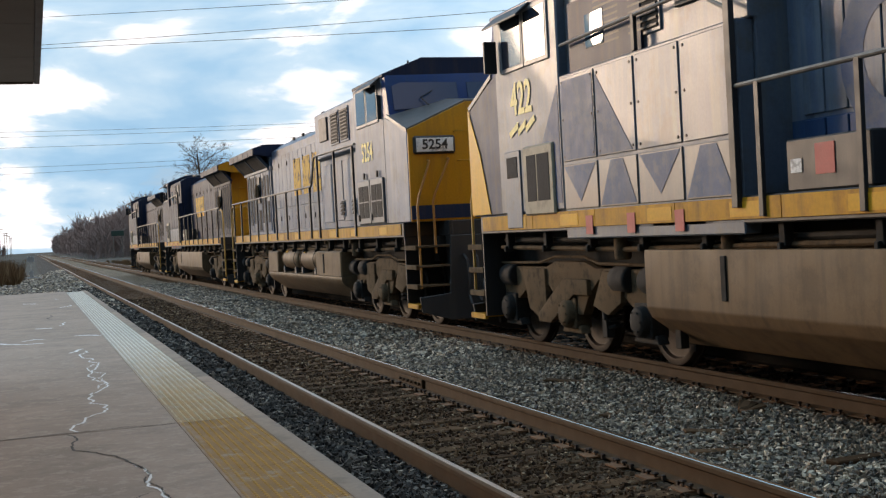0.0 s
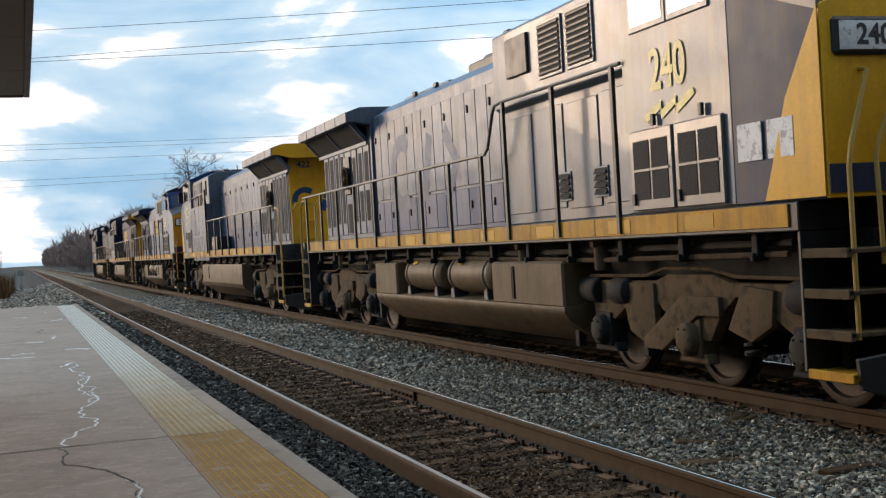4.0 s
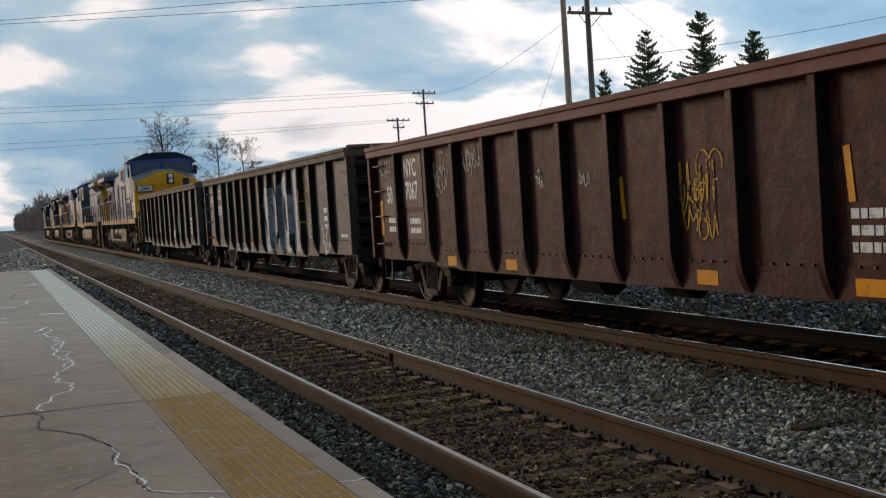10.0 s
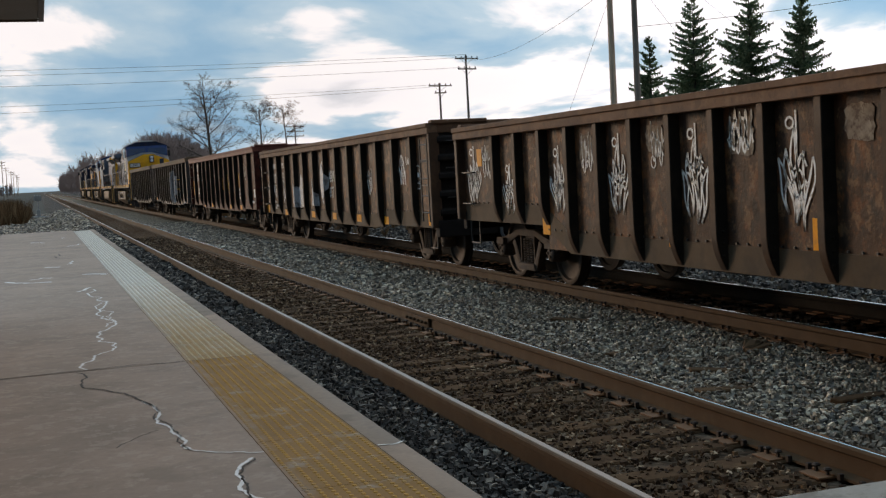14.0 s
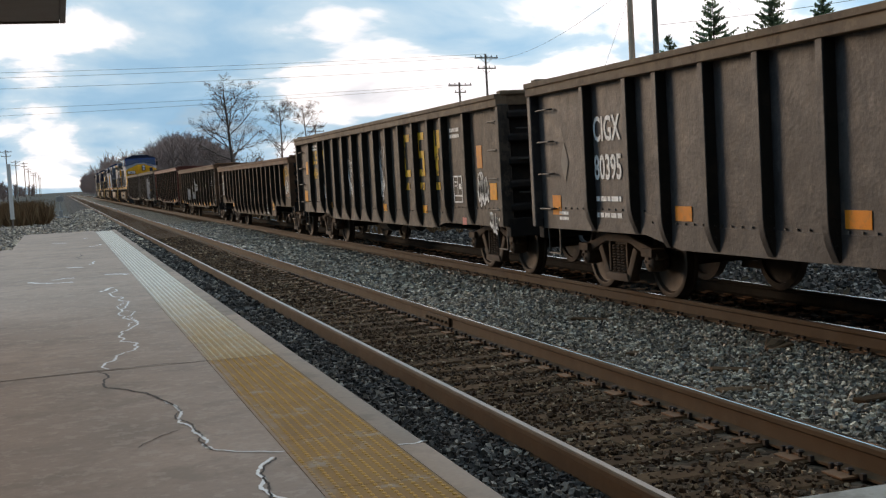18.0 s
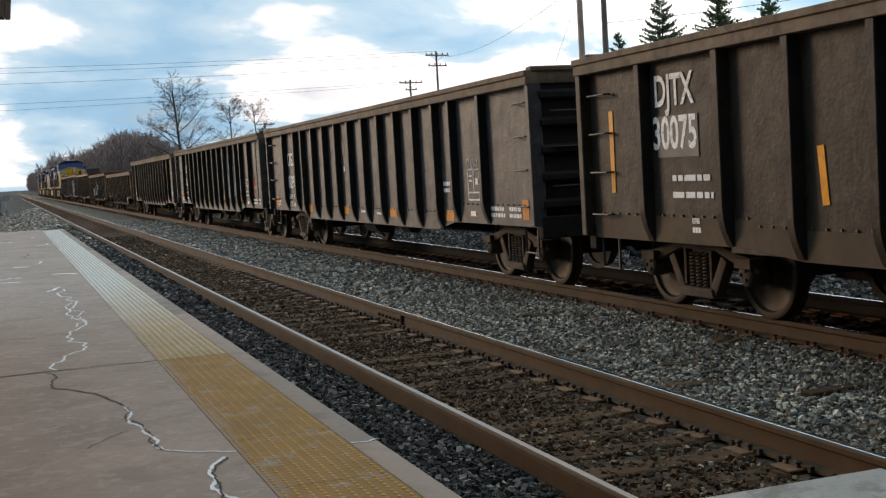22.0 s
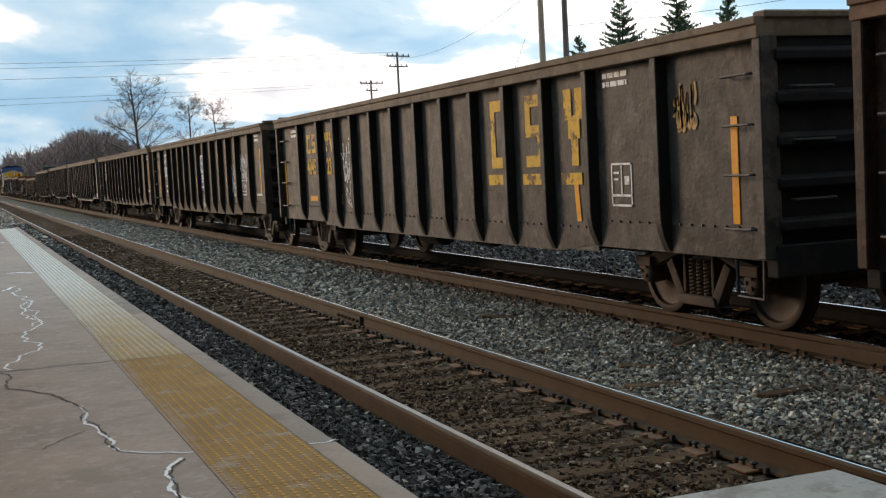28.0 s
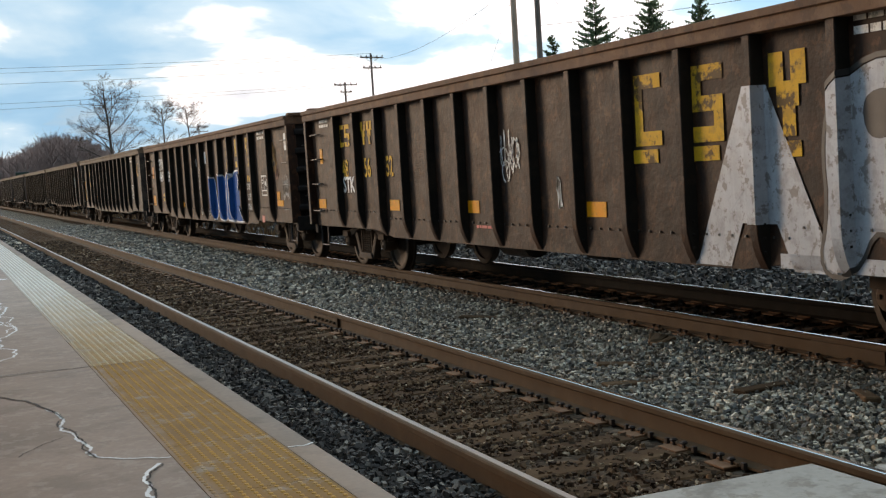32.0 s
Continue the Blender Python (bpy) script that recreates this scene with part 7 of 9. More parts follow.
g, L, xw, ys = gondola(-220.88, -237.46, SOOT_CAR, "soot brown gondola car with a big blue sprayed piece", 2.77, 0.65, 0.74, 10, (1.69, 1.40), RUST_CHORD, 0.02)
put(g, "4849", 6.35, 1.80, 0.42), put(g, "59", 5.25, 1.78, 0.42)
for k, (y, c) in enumerate(((6.68, "c"), (6.45, "s"), (6.22, "x"), (5.98, "x"))):
    block_letter(g, y, 2.17, 0.19, 0.33, c, WHITE, k)
for k, (y, z, pts) in enumerate(((-1.0, 1.2, [(-0.45, 0.35), (-0.3, 0.55), (0.1, 0.5), (0.2, 0.1), (0.35, -0.3), (0.1, -0.55), (-0.25, -0.5), (-0.15, 0.0)]),
                                 (-1.85, 1.2, [(-0.45, 0.5), (0.0, 0.6), (0.45, 0.45), (0.35, 0.0), (0.5, -0.5), (0.0, -0.56), (-0.5, -0.5), (-0.35, -0.1)]),
                                 (-2.75, 1.22, [(-0.5, 0.5), (-0.1, 0.62), (0.4, 0.55), (0.45, 0.1), (0.3, -0.1), (0.5, -0.55), (0.0, -0.56), (-0.55, -0.54), (-0.4, 0.0)]),
                                 (-3.6, 1.22, [(-0.55, 0.56), (0.0, 0.62), (0.5, 0.5), (0.4, 0.15), (0.1, 0.0), (0.4, -0.2), (0.5, -0.55), (-0.1, -0.57), (-0.6, -0.55), (-0.5, 0.0)]))):
    drape(g, ys, blob(pts), y - 0.1, z, 1.0, 1.06, BLUE_MARK, 0.004 + 0.004 * k, sill=0.65, top=2.77)
    drape(g, ys, outline(pts, 0.035), y - 0.1, z, 0.99, 1.05, WHITE, 0.006 + 0.004 * k, sill=0.65, top=2.77)
tags(g, 196, tuple((-0.95 - k * 0.9, 1.25, 0.4, 0.7, 1, 0.028) for k in range(4)))
for y, c in ((-2.7, "c"), (-3.63, "s"), (-4.63, "x")):
    block_letter(g, y, 2.2, 0.44, 0.62, c, YELLOW_MARK, 2)
patch(g, -4.62, 1.62, 0.44, 0.13, YELLOW_MARK, "emblem_bar"), put(g, "DON'T", -4.61, 1.44, 0.19, FADED_CHALK, 0.8), put(g, "LOSE", -4.58, 1.22, 0.19, FADED_CHALK, 0.9), put(g, "TOUCH", -4.62, 1.0, 0.18, FADED_CHALK, 0.75)
tags(g, 203, ((0.42, 1.7, 0.55, 0.6, 5, 0.03), (0.42, 1.35, 0.5, 0.4, 4, 0.03), (-0.4, 0.85, 0.5, 0.2, 4, 0.03), (-7.54, 1.4, 0.5, 0.5, 4, 0.03), (0.5, 0.85, 0.5, 0.2, 4, 0.03)), FADED_WHITE), frame_box(g, -5.82, 1.46, 0.42, 0.42), small(g, -5.82, 2.5, 0.6, 0.2, 2)
patch(g, 7.75, 1.1, 0.4, 0.3, YELLOW_REFL), refl_row(g, L, (3.1, 2.36, 0.37), 1.0, YELLOW_REFL, 0.32, 0.13), patch(g, -7.0, 1.1, 0.45, 0.12, YELLOW_REFL), patch(g, -6.9, 1.25, 0.22, 0.16, YELLOW_REFL), smear(g, -7.7, 2.3, 0.4, 0.45, WHITE, 206), patch(g, -5.58, 0.76, 0.2, 0.14, RED_MARK, "paint_patch")
patch(g, 7.7, 1.95, 0.22, 0.34, ORANGE, "paint_patch"), small(g, 5.9, 1.2, 0.5, 0.3, 2, YELLOW_MARK), tags(g, 207, ((-6.85, 2.0, 0.3, 0.7, 2, 0.07),), OCHRE_MARK), tags(g, 209, ((-6.95, 1.75, 0.35, 0.3, 2, 0.06),), RUST_MARK), patch(g, 1.1, 2.1, 0.25, 0.2, WHITE, "paint_patch"), patch(g, -0.1, 2.2, 0.2, 0.3, WHITE, "paint_patch")

g, L, xw, ys = gondola(-238.63, -255.2, SOOT_CAR, "soot brown gondola car with yellow letters and silver sprayed piece", 2.76, 0.65, 0.74, 13, (1.65,), RUST_CHORD, 0.02)
for w_, y in (("48", 6.45), ("56", 5.33), ("52", 4.33)):
    put(g, w_, y, 1.68, 0.42, YELLOW_MARK)
for k, (y, c) in enumerate(((6.6, "c"), (6.3, "s"), (5.48, "x"), (5.2, "x"))):
    block_letter(g, y, 2.24, 0.24, 0.36, c, YELLOW_MARK, k)
put(g, "STK", 6.4, 1.42, 0.36, WHITE, 0.95, 0.008), emblem(g, (-2.71, -3.68, -4.77), 2.07, 0.52, 0.68, 1.63)
drape(g, ys, LETTERS["A"], -4.55, 1.32, 1.4 / 0.74, (1.35 / 0.62) / (1.4 / 0.74), SILVER_MARK, 0.005, sill=0.65, top=2.76)
for y, z, pts in ((-6.05, 1.45, [(-0.75, 0.2), (-0.6, 0.62), (0.0, 0.85), (0.5, 0.62), (0.45, 0.2), (0.1, 0.0), (0.55, -0.45), (0.75, -0.78), (0.2, -0.8), (-0.1, -0.35), (-0.4, -0.8), (-0.85, -0.78), (-0.7, -0.3)]),
                  (-7.35, 1.45, [(-0.5, 0.7), (0.5, 0.75), (0.55, 0.0), (0.6, -0.75), (-0.5, -0.78), (-0.45, 0.0)])):
    drape(g, ys, blob(pts), y, z, 1.0, 0.9, SILVER_MARK, 0.005, sill=0.65, top=2.76)
    drape(g, ys, outline(pts, 0.04), y, z, 1.04, 0.9, BLACK, 0.007, sill=0.65, top=2.76)
drape(g, ys, blob([(-0.2, 0.25), (0.15, 0.3), (0.2, -0.05), (-0.15, -0.1)]), -6.0, 1.75, 1.0, 1.0, BLACK, 0.008, sill=0.65, top=2.76)
patch(g, -6.0, 0.72, 2.6, 0.12, SILVER_MARK, "graffiti", PX - 0.002)
patch(g, 7.8, 1.94, 0.14, 0.26, YELLOW_REFL, "paint_patch"), refl_row(g, L, (7.9, 4.26, 1.41, -1.74, -4.6), 1.11, YELLOW_REFL, 0.40, 0.16), tags(g, 226, ((0.38, 1.75, 0.6, 0.6, 4, 0.025), (-1.0, 1.3, 0.1, 0.4, 1, 0.05))), small(g, -5.95, 2.52, 0.5, 0.2, 2), small(g, 0.9, 0.86, 0.5, 0.06, 1, RED_MARK), small(g, 7.5, 2.5, 0.5, 0.16, 2)

# ---- locomotives: local nose towards -y ----
LOCO_GREY = surface("loco_grey_paint", (0.0982, 0.1410, 0.2039), 0.42, 0.0, alt=(0.0603, 0.0882, 0.1314), alt_amount=0.7, scale=1.0, stain=(0.0536, 0.0566, 0.0552), stain_amount=0.55, streak=(0.1617, 0.1863, 0.1907), streak_amount=0.6, fine=30, bump=0.35, vary=0.14, coat=0.08, spec=0.28)
LOCO_CAB = surface("loco_cab_grey", (0.1026, 0.1371, 0.1799), 0.42, 0.0, alt=(0.0650, 0.0877, 0.1182), scale=0.9, stain=(0.0876, 0.0822, 0.0617), stain_amount=0.55, streak=(0.1627, 0.1713, 0.1477), streak_amount=0.45, fine=30, bump=0.3, vary=0.08, coat=0.08, spec=0.31)
LOCO_SLATE = surface("loco_slate_paint", (0.1159, 0.1128, 0.1103), 0.35, 0.0, alt=(0.0837, 0.0831, 0.0840), scale=0.8, streak=(0.1803, 0.1425, 0.1050), streak_amount=0.35, fine=30, bump=0.15, coat=0.08, spec=0.38)
LOCO_BLUE = surface("loco_blue_paint", (0.0207, 0.0713, 0.1705), 0.42, 0.0, alt=(0.0161, 0.0517, 0.1210), scale=0.8, streak=(0.0633, 0.0978, 0.1375), streak_amount=0.45, fine=30, bump=0.25, vary=0.12, coat=0.02, spec=0.2)
LOCO_BLUE_FADED = surface("loco_blue_faded", (0.0312, 0.0825, 0.1771), 0.5, 0.0, alt=(0.0454, 0.0825, 0.1392), scale=2.0, stain=(0.0851, 0.1169, 0.1518), stain_amount=0.6, streak=(0.0922, 0.1169, 0.1328), streak_amount=0.4, fine=30, bump=0.1, spec=0.25, coat=0.0)
LOCO_BLUE_ROOF = surface("loco_cab_blue", (0.0120, 0.0450, 0.1500), 0.35, 0.0, alt=(0.0096, 0.0315, 0.0975), scale=0.8, streak=(0.0300, 0.0450, 0.0600), streak_amount=0.35, fine=30, bump=0.12, coat=0.05, spec=0.15)
LOCO_NAVY = surface("loco_navy_paint", (0.016, 0.027, 0.060), 0.48, 0.0, alt=(0.012, 0.018, 0.038), scale=0.8, streak=(0.06, 0.05, 0.04), streak_amount=0.35, fine=30, bump=0.12, coat=0.02, spec=0.12)
LOCO_YELLOW = surface("loco_yellow_paint", (0.8624, 0.4042, 0.0270), 0.36, 0.0, alt=(0.7644, 0.3440, 0.0225), scale=0.8, streak=(0.4410, 0.2236, 0.0360), streak_amount=0.3, stain=(0.3920, 0.1892, 0.0450), stain_amount=0.15, fine=30, bump=0.12, coat=0.02, spec=0.15)
LOCO_GOLD = surface("loco_gold_paint", (0.5890, 0.2610, 0.0200), 0.4, 0.0, alt=(0.4940, 0.2070, 0.0200), scale=0.8, streak=(0.1900, 0.0900, 0.0400), streak_amount=0.4, fine=30, bump=0.12, spec=0.15, coat=0.0)
SILL_YELLOW = surface("sill_yellow", (0.6160, 0.2850, 0.0200), 0.5, 0.0, alt=(0.4620, 0.2000, 0.0200), scale=1.2, streak=(0.1540, 0.0750, 0.0240), streak_amount=0.5, stain=(0.3080, 0.1100, 0.0240), stain_amount=0.5, fine=30, vary=0.12, spec=0.12, coat=0.0)
SILL_PATCH = surface("sill_reflector", (0.70, 0.34, 0.02), 0.4, 0.0, alt=(0.55, 0.26, 0.03), scale=2, fine=30, vary=0.15, spec=0.12, coat=0.0)
RAIL_BROWN = surface("yellow_brown_handrail", (0.5000, 0.2750, 0.0450), 0.5, alt=(0.3500, 0.1750, 0.0360), scale=3)
LOCO_HATCH = surface("hatch_beige", (0.36, 0.31, 0.22), 0.5, alt=(0.26, 0.22, 0.16), scale=2, stain=(0.12, 0.1, 0.07), stain_amount=0.4, spec=0.2, coat=0.0)
GRILLE = surface("grille_mesh", (0.03, 0.026, 0.023), 0.8, 0.2, scale=30, fine=120, bump=0.8)
WINDOW_FRAME = surface("window_frame_metal", (0.22, 0.225, 0.23), 0.45, 0.4, scale=5)
LOCO_SLATE_BLUE = surface("loco_slate_blue", (0.045, 0.06, 0.105), 0.42, 0.0, alt=(0.035, 0.046, 0.075), scale=0.8, streak=(0.10, 0.085, 0.065), streak_amount=0.4, stain=(0.08, 0.065, 0.05), stain_amount=0.4, fine=30, bump=0.15, spec=0.12, coat=0.0)
RAIL_STEEL = surface("worn_handrail", (0.19, 0.175, 0.15), 0.45, 0.3, alt=(0.07, 0.065, 0.06), alt_amount=0.9, scale=4)
RAIL_ORANGE = surface("orange_handrail", (0.42, 0.16, 0.02), 0.5, scale=3)


def octagon(w, z0, z1, cut, cutz):
    return [(-w, z0), (w, z0), (w, z1 - cutz), (w - cut, z1), (-w + cut, z1), (-w, z1 - cutz)]


def loco_truck(parent, y):
    t = part("truck", shape("loco_bolster", lambda: Build().box(-0.75, 0.75, -1.7, 1.7, 0.62, 0.92).box(-0.5, 0.5, -0.5, 0.5, 0.8, 1.3), 0.04), GRIME_SHADED, parent, "", pose(0, y, 0))

    def frame_side():
        b = Build()
        b.prism([(-2.35, 1.02), (-2.2, 1.12), (-0.75, 1.12), (-0.45, 1.2), (0.45, 1.2), (0.75, 1.12), (2.2, 1.12), (2.35, 1.02), (2.25, 0.72), (1.75, 0.66), (1.35, 0.86), (0.85, 0.98), (0.55, 0.78), (0.35, 0.52), (-0.35, 0.52),
                 (-0.55, 0.78), (-0.85, 0.98), (-1.35, 0.86), (-1.75, 0.66), (-2.25, 0.72)], "x", -0.07, 0.07)
        b.prism([(-0.62, 0.98), (0.1, 0.98), (0.95, 0.5), (0.95, 0.38), (0.55, 0.38), (-0.2, 0.78), (-0.62, 0.78)], "x", -0.13, -0.05)
        b.prism([(0.72, 1.1), (1.5, 1.1), (1.3, 0.55), (0.95, 0.42), (0.7, 0.55)], "x", -0.11, -0.02)
        b.prism([(-1.55, 1.06), (-1.05, 1.1), (-0.75, 0.66), (-1.15, 0.56), (-1.5, 0.72)], "x", -0.12, -0.02)
        return b

    def axle_box():
        b = Build().box(-0.12, 0.1, -0.2, 0.2, 0.34, 0.74).lathe([(0, 0.13), (0.10, 0.13), (0.17, 0.10), (0.19, 0.0), (0, 0.0)], pose(-0.1, 0, 0.533) @ pose(0, 0, 0, 0, -90), 16)
        for k in range(6):
            a = 1.047 * k
            b.box(-0.225, -0.2, -0.014, 0.014, -0.014, 0.014, pose(-0.015, 0.12 * math.cos(a), 0.533 + 0.12 * math.sin(a)))
        b.prism([(-0.3, 0.28), (0.3, 0.28), (0.24, 0.38), (-0.24, 0.38)], "x", -0.09, 0.05)
        return b

    def brake():
        b = Build().lathe([(0, -0.26), (0.14, -0.26), (0.16, -0.22), (0.16, 0.12), (0.1, 0.18), (0.05, 0.2), (0.05, 0.42), (0, 0.42)], pose(0, 0, 0) @ pose(0, 0, 0, 90), 16)
        b.tube([(0, -0.42, 0), (0.02, -0.5, -0.2), (0.05, -0.42, -0.5)], 0.035, 6).box(-0.05, 0.05, -0.52, -0.4, -0.72, -0.3)
        return b

    for s in (-1, 1):
        m = pose(s * 1.12, 0, 0) if s < 0 else pose(s * 1.12, 0, 0, 0, 0, 180)
        part("truck_frame", shape("truck_frame", frame_side, 0.02, 2), GRIME, t, "", m)
        for k in (-2.0, 0.0, 2.0):
            part("axle_box", shape("axle_box", axle_box, 0.012), GRIME if k == 0 else GRIME_SHADED, t, "", pose(s * 1.1, k, 0, 0, 0, 0 if s < 0 else 180))
        for k, r in ((-2.05, 0), (1.45, 0), (2.3, 180)):
            part("brake_cylinder", shape("loco_brake", brake, 0.008), GRIME_SHADED, t, "", pose(s * 1.16, k, 1.0, 0, 0, r))
        for k in (-1.0, 1.0):
            part("spring", shape("loco_spring", lambda: coil(0.10, 0.34, 0.026, 4)), GRIME_SHADED, t, "", pose(s * 1.08, k, 0.4))
        for e in (0, 180):
            part("sand_pipe", shape("sand_pipe", lambda: Build().tube([(0, -2.6, 1.2), (0, -2.62, 0.6), (0, -2.5, 0.2)], 0.022, 6)), GRIME_SHADED, t, "", pose(s * 0.85, 0, 0, 0, 0, e))
        part("brake_pipe", shape("brake_pipe", lambda: Build().tube([(0, -2.3, 1.17), (0, -0.9, 1.18), (0, -0.4, 1.26), (0, 0.5, 1.26), (0, 0.9, 1.18), (0, 2.3, 1.17)], 0.02, 6)), GRIME, t, "", pose(s * 1.2, 0, 0))
    for k in (-2.0, 0.0, 2.0):
        w = part("wheelset", shape("loco_wheelset", lambda: wheelset_mesh(0.533)), WHEEL, t, "rusty steel wheelset", pose(0, k, 0.533))
        SPINNERS.append((w, (0, k, 0.533), 0.533, 1))
        part("traction_motor", shape("traction_motor", lambda: Build().box(-0.55, 0.55, -0.35, 0.35, 0.25, 0.85), 0.06), GRIME_SHADED, t, "", pose(0, k + 0.5, 0))


def locomotive(u, turned, number, low, high, nose, rear, label, tanks, body=None):
    """A six-axle diesel: low, high: lower and upper hood colours; nose, rear: the two ends; body: the cab's colour."""
    body = body or high
    roof = LOCO_NAVY if nose == LOCO_NAVY or turned is False else LOCO_BLUE_ROOF
    o = thing("locomotive", label, "locomotive", "locomotives")
    MOVERS.append((o, u, turned))
    P = lambda name, key, make, mat, lab="", m=None, bev=0.0, seg=1: part(name, shape("loco_" + key, make, bev, seg), mat, o, lab, m)
    near = 1 if turned else -1                 # the side that the platform sees
    side = "+x" if turned else "-x"
    rng = random.Random(int(u * 10) + 5000)
    # platform, sill and underframe
    P("deck", "deck", lambda: Build().box(-1.49, 1.49, -9.4, 9.4, 1.60, 1.855).box(-0.85, 0.85, -10.0, 10.0, 1.60, 1.855), BLACK, bev=0.012)
    # underframe and hangers carry their shade in the grime colour
    P("underframe", "under", lambda: Build().box(-0.95, 0.95, -9.7, 9.7, 1.15, 1.60), GRIME_SHADED, bev=0.02)
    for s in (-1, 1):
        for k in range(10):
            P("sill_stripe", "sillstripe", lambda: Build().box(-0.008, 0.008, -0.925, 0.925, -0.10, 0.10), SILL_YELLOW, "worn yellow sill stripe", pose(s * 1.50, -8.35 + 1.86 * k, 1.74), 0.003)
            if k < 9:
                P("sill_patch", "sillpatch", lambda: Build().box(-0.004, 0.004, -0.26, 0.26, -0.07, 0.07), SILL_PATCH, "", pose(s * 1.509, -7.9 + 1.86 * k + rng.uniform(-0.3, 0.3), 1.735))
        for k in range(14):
            P("hanger", "pad", lambda: Build().box(-0.05, 0.05, -0.05, 0.05, -0.22, 0.0).box(-0.09, 0.09, -0.03, 0.03, -0.26, -0.18), GRIME_SHADED, "", pose(s * 1.36, -8.6 + 1.32 * k, 1.6), 0.01)
        P("conduit", "conduit1", lambda: Build().tube([(0, -9, 1.5), (0, -3, 1.46), (0, 2, 1.5), (0, 9, 1.47)], 0.035, 6), GRIME_SHADED, "", pose(s * 1.26, 0, 0))
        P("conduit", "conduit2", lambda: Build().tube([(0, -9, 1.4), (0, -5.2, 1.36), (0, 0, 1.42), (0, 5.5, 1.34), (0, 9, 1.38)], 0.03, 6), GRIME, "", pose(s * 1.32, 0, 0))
        for y in (-5.3, -3.0, 4.6, 6.9):
            P("air_filter", "airfilter", lambda: Build().lathe([(0, -0.16), (0.09, -0.16), (0.1, -0.12), (0.1, 0.12), (0.06, 0.17), (0, 0.17)], Matrix.Identity(4), 14).box(-0.14, 0.14, -0.05, 0.05, 0.12, 0.2), GRIME, "", pose(s * 1.3, y, 1.40), 0.008)
    # engine hood in two tones, with doors
    P("hood_lower", "hoodlow", lambda: Build().box(-0.96, 0.96, -2.4, 5.2, 1.855, 2.52), low)
    P("hood", "hoodup", lambda: Build().prism(octagon(0.96, 2.52, 4.42, 0.30, 0.20), "y", -2.4, 5.2), high)
    P("radiator_body", "radbody", lambda: Build().box(-1.02, 1.02, 5.2, 9.2, 1.855, 4.10), high)
    widths = (0.30, 0.30, 0.46, 0.46, 0.46, 0.60, 0.46, 0.46, 0.60, 0.46, 0.46, 0.60, 0.46, 0.46, 0.40)
    for s in (-1, 1):
        y = -2.2
        for k, w in enumerate(widths):
            y += w / 2 + 0.012
            P("hood_door", "door_up%.2f" % w, lambda: Build().box(-0.014, 0.014, -w / 2, w / 2, 0, 1.46), high, "", pose(s * 0.967, y, 2.56), 0.006)
            P("hood_door_lower", "door_low%.2f" % w, lambda: Build().box(-0.014, 0.014, -w / 2, w / 2, 0, 0.58), low, "", pose(s * 0.967, y, 1.93), 0.006)
            if k % 2 == 0:
                P("latch", "latch", lambda: Build().box(-0.02, 0.02, -0.03, 0.03, -0.06, 0.06), BLACK, "", pose(s * 0.985, y + 0.12, 2.25), 0.006)
                P("latch", "latch", lambda: Build().box(-0.02, 0.02, -0.03, 0.03, -0.06, 0.06), BLACK, "", pose(s * 0.985, y + 0.12, 3.75), 0.006)
            y += w / 2 + 0.012
        for k, (y, w, z0, h) in enumerate(((5.55, 0.42, 2.2, 0.62), (6.02, 0.38, 2.2, 0.62), (6.5, 0.36, 2.2, 1.35), (7.0, 0.50, 1.98, 0.62), (7.5, 0.36, 2.2, 1.45), (7.95, 0.36, 2.2, 1.45), (8.42, 0.42, 2.15, 1.5), (8.92, 0.38, 2.15, 1.5))):
            d = P("vent_door", "vent%.2f" % w, lambda: Build().box(-0.02, 0.02, -w / 2, w / 2, 0, 1.85), high, "", pose(s * 1.025, y, 1.95), 0.008)
            part("vent_grille", shape("ventg%.2f%.2f" % (w, h), lambda: Build().box(-0.008, 0.008, -w / 2 + 0.075, w / 2 - 0.075, 0, h)), GRILLE, d, "", pose(s * 0.017, 0, z0 - 1.95))
            if k < 2:
                part("vent_grille", SHAPES["ventg%.2f%.2f" % (w, h)], GRILLE, d, "", pose(s * 0.017, 0, 2.98 - 1.95))
        wheel = shape("brake_wheel", lambda: Build().lathe([(0.20, 0.0), (0.215, 0.02), (0.235, 0.02), (0.25, 0.0), (0.235, -0.02), (0.215, -0.02), (0.20, 0.0)], Matrix.Identity(4), 24).lathe([(0, 0.03), (0.06, 0.03), (0.07, 0), (0, 0)], Matrix.Identity(4), 12)
                      .box(-0.21, 0.21, -0.012, 0.012, 0, 0.012).box(-0.012, 0.012, -0.21, 0.21, 0, 0.012), 0.003)
        P("hand_brake", "brakebox", lambda: Build().box(-0.03, 0.03, -0.21, 0.21, -0.4, 0.4), BLACK, "", pose(s * 1.05, 7.0, 3.2), 0.01)
        part("hand_brake_wheel", wheel, GRIME, o, "", pose(s * 1.13, 7.0, 3.15, 0, s * 90))
        for k in range(2):      # sloped radiator screens under the wing
            a, c = Vector((1.035, 0, 3.78)), Vector((1.36, 0, 4.15))
            y0, y1 = 5.55 + 2.0 * k, 7.45 + 2.0 * k
            sc = Build()
            sc.add([(s * a.x, y0, a.z), (s * a.x, y1, a.z), (s * c.x, y1, c.z), (s * c.x, y0, c.z), (s * (a.x - 0.03), y0, a.z + 0.04), (s * (a.x - 0.03), y1, a.z + 0.04), (s * (c.x - 0.03), y1, c.z + 0.04), (s * (c.x - 0.03), y0, c.z + 0.04)],
                   [(0, 1, 2, 3), (4, 7, 6, 5), (0, 4, 5, 1), (1, 5, 6, 2), (2, 6, 7, 3), (3, 7, 4, 0)])
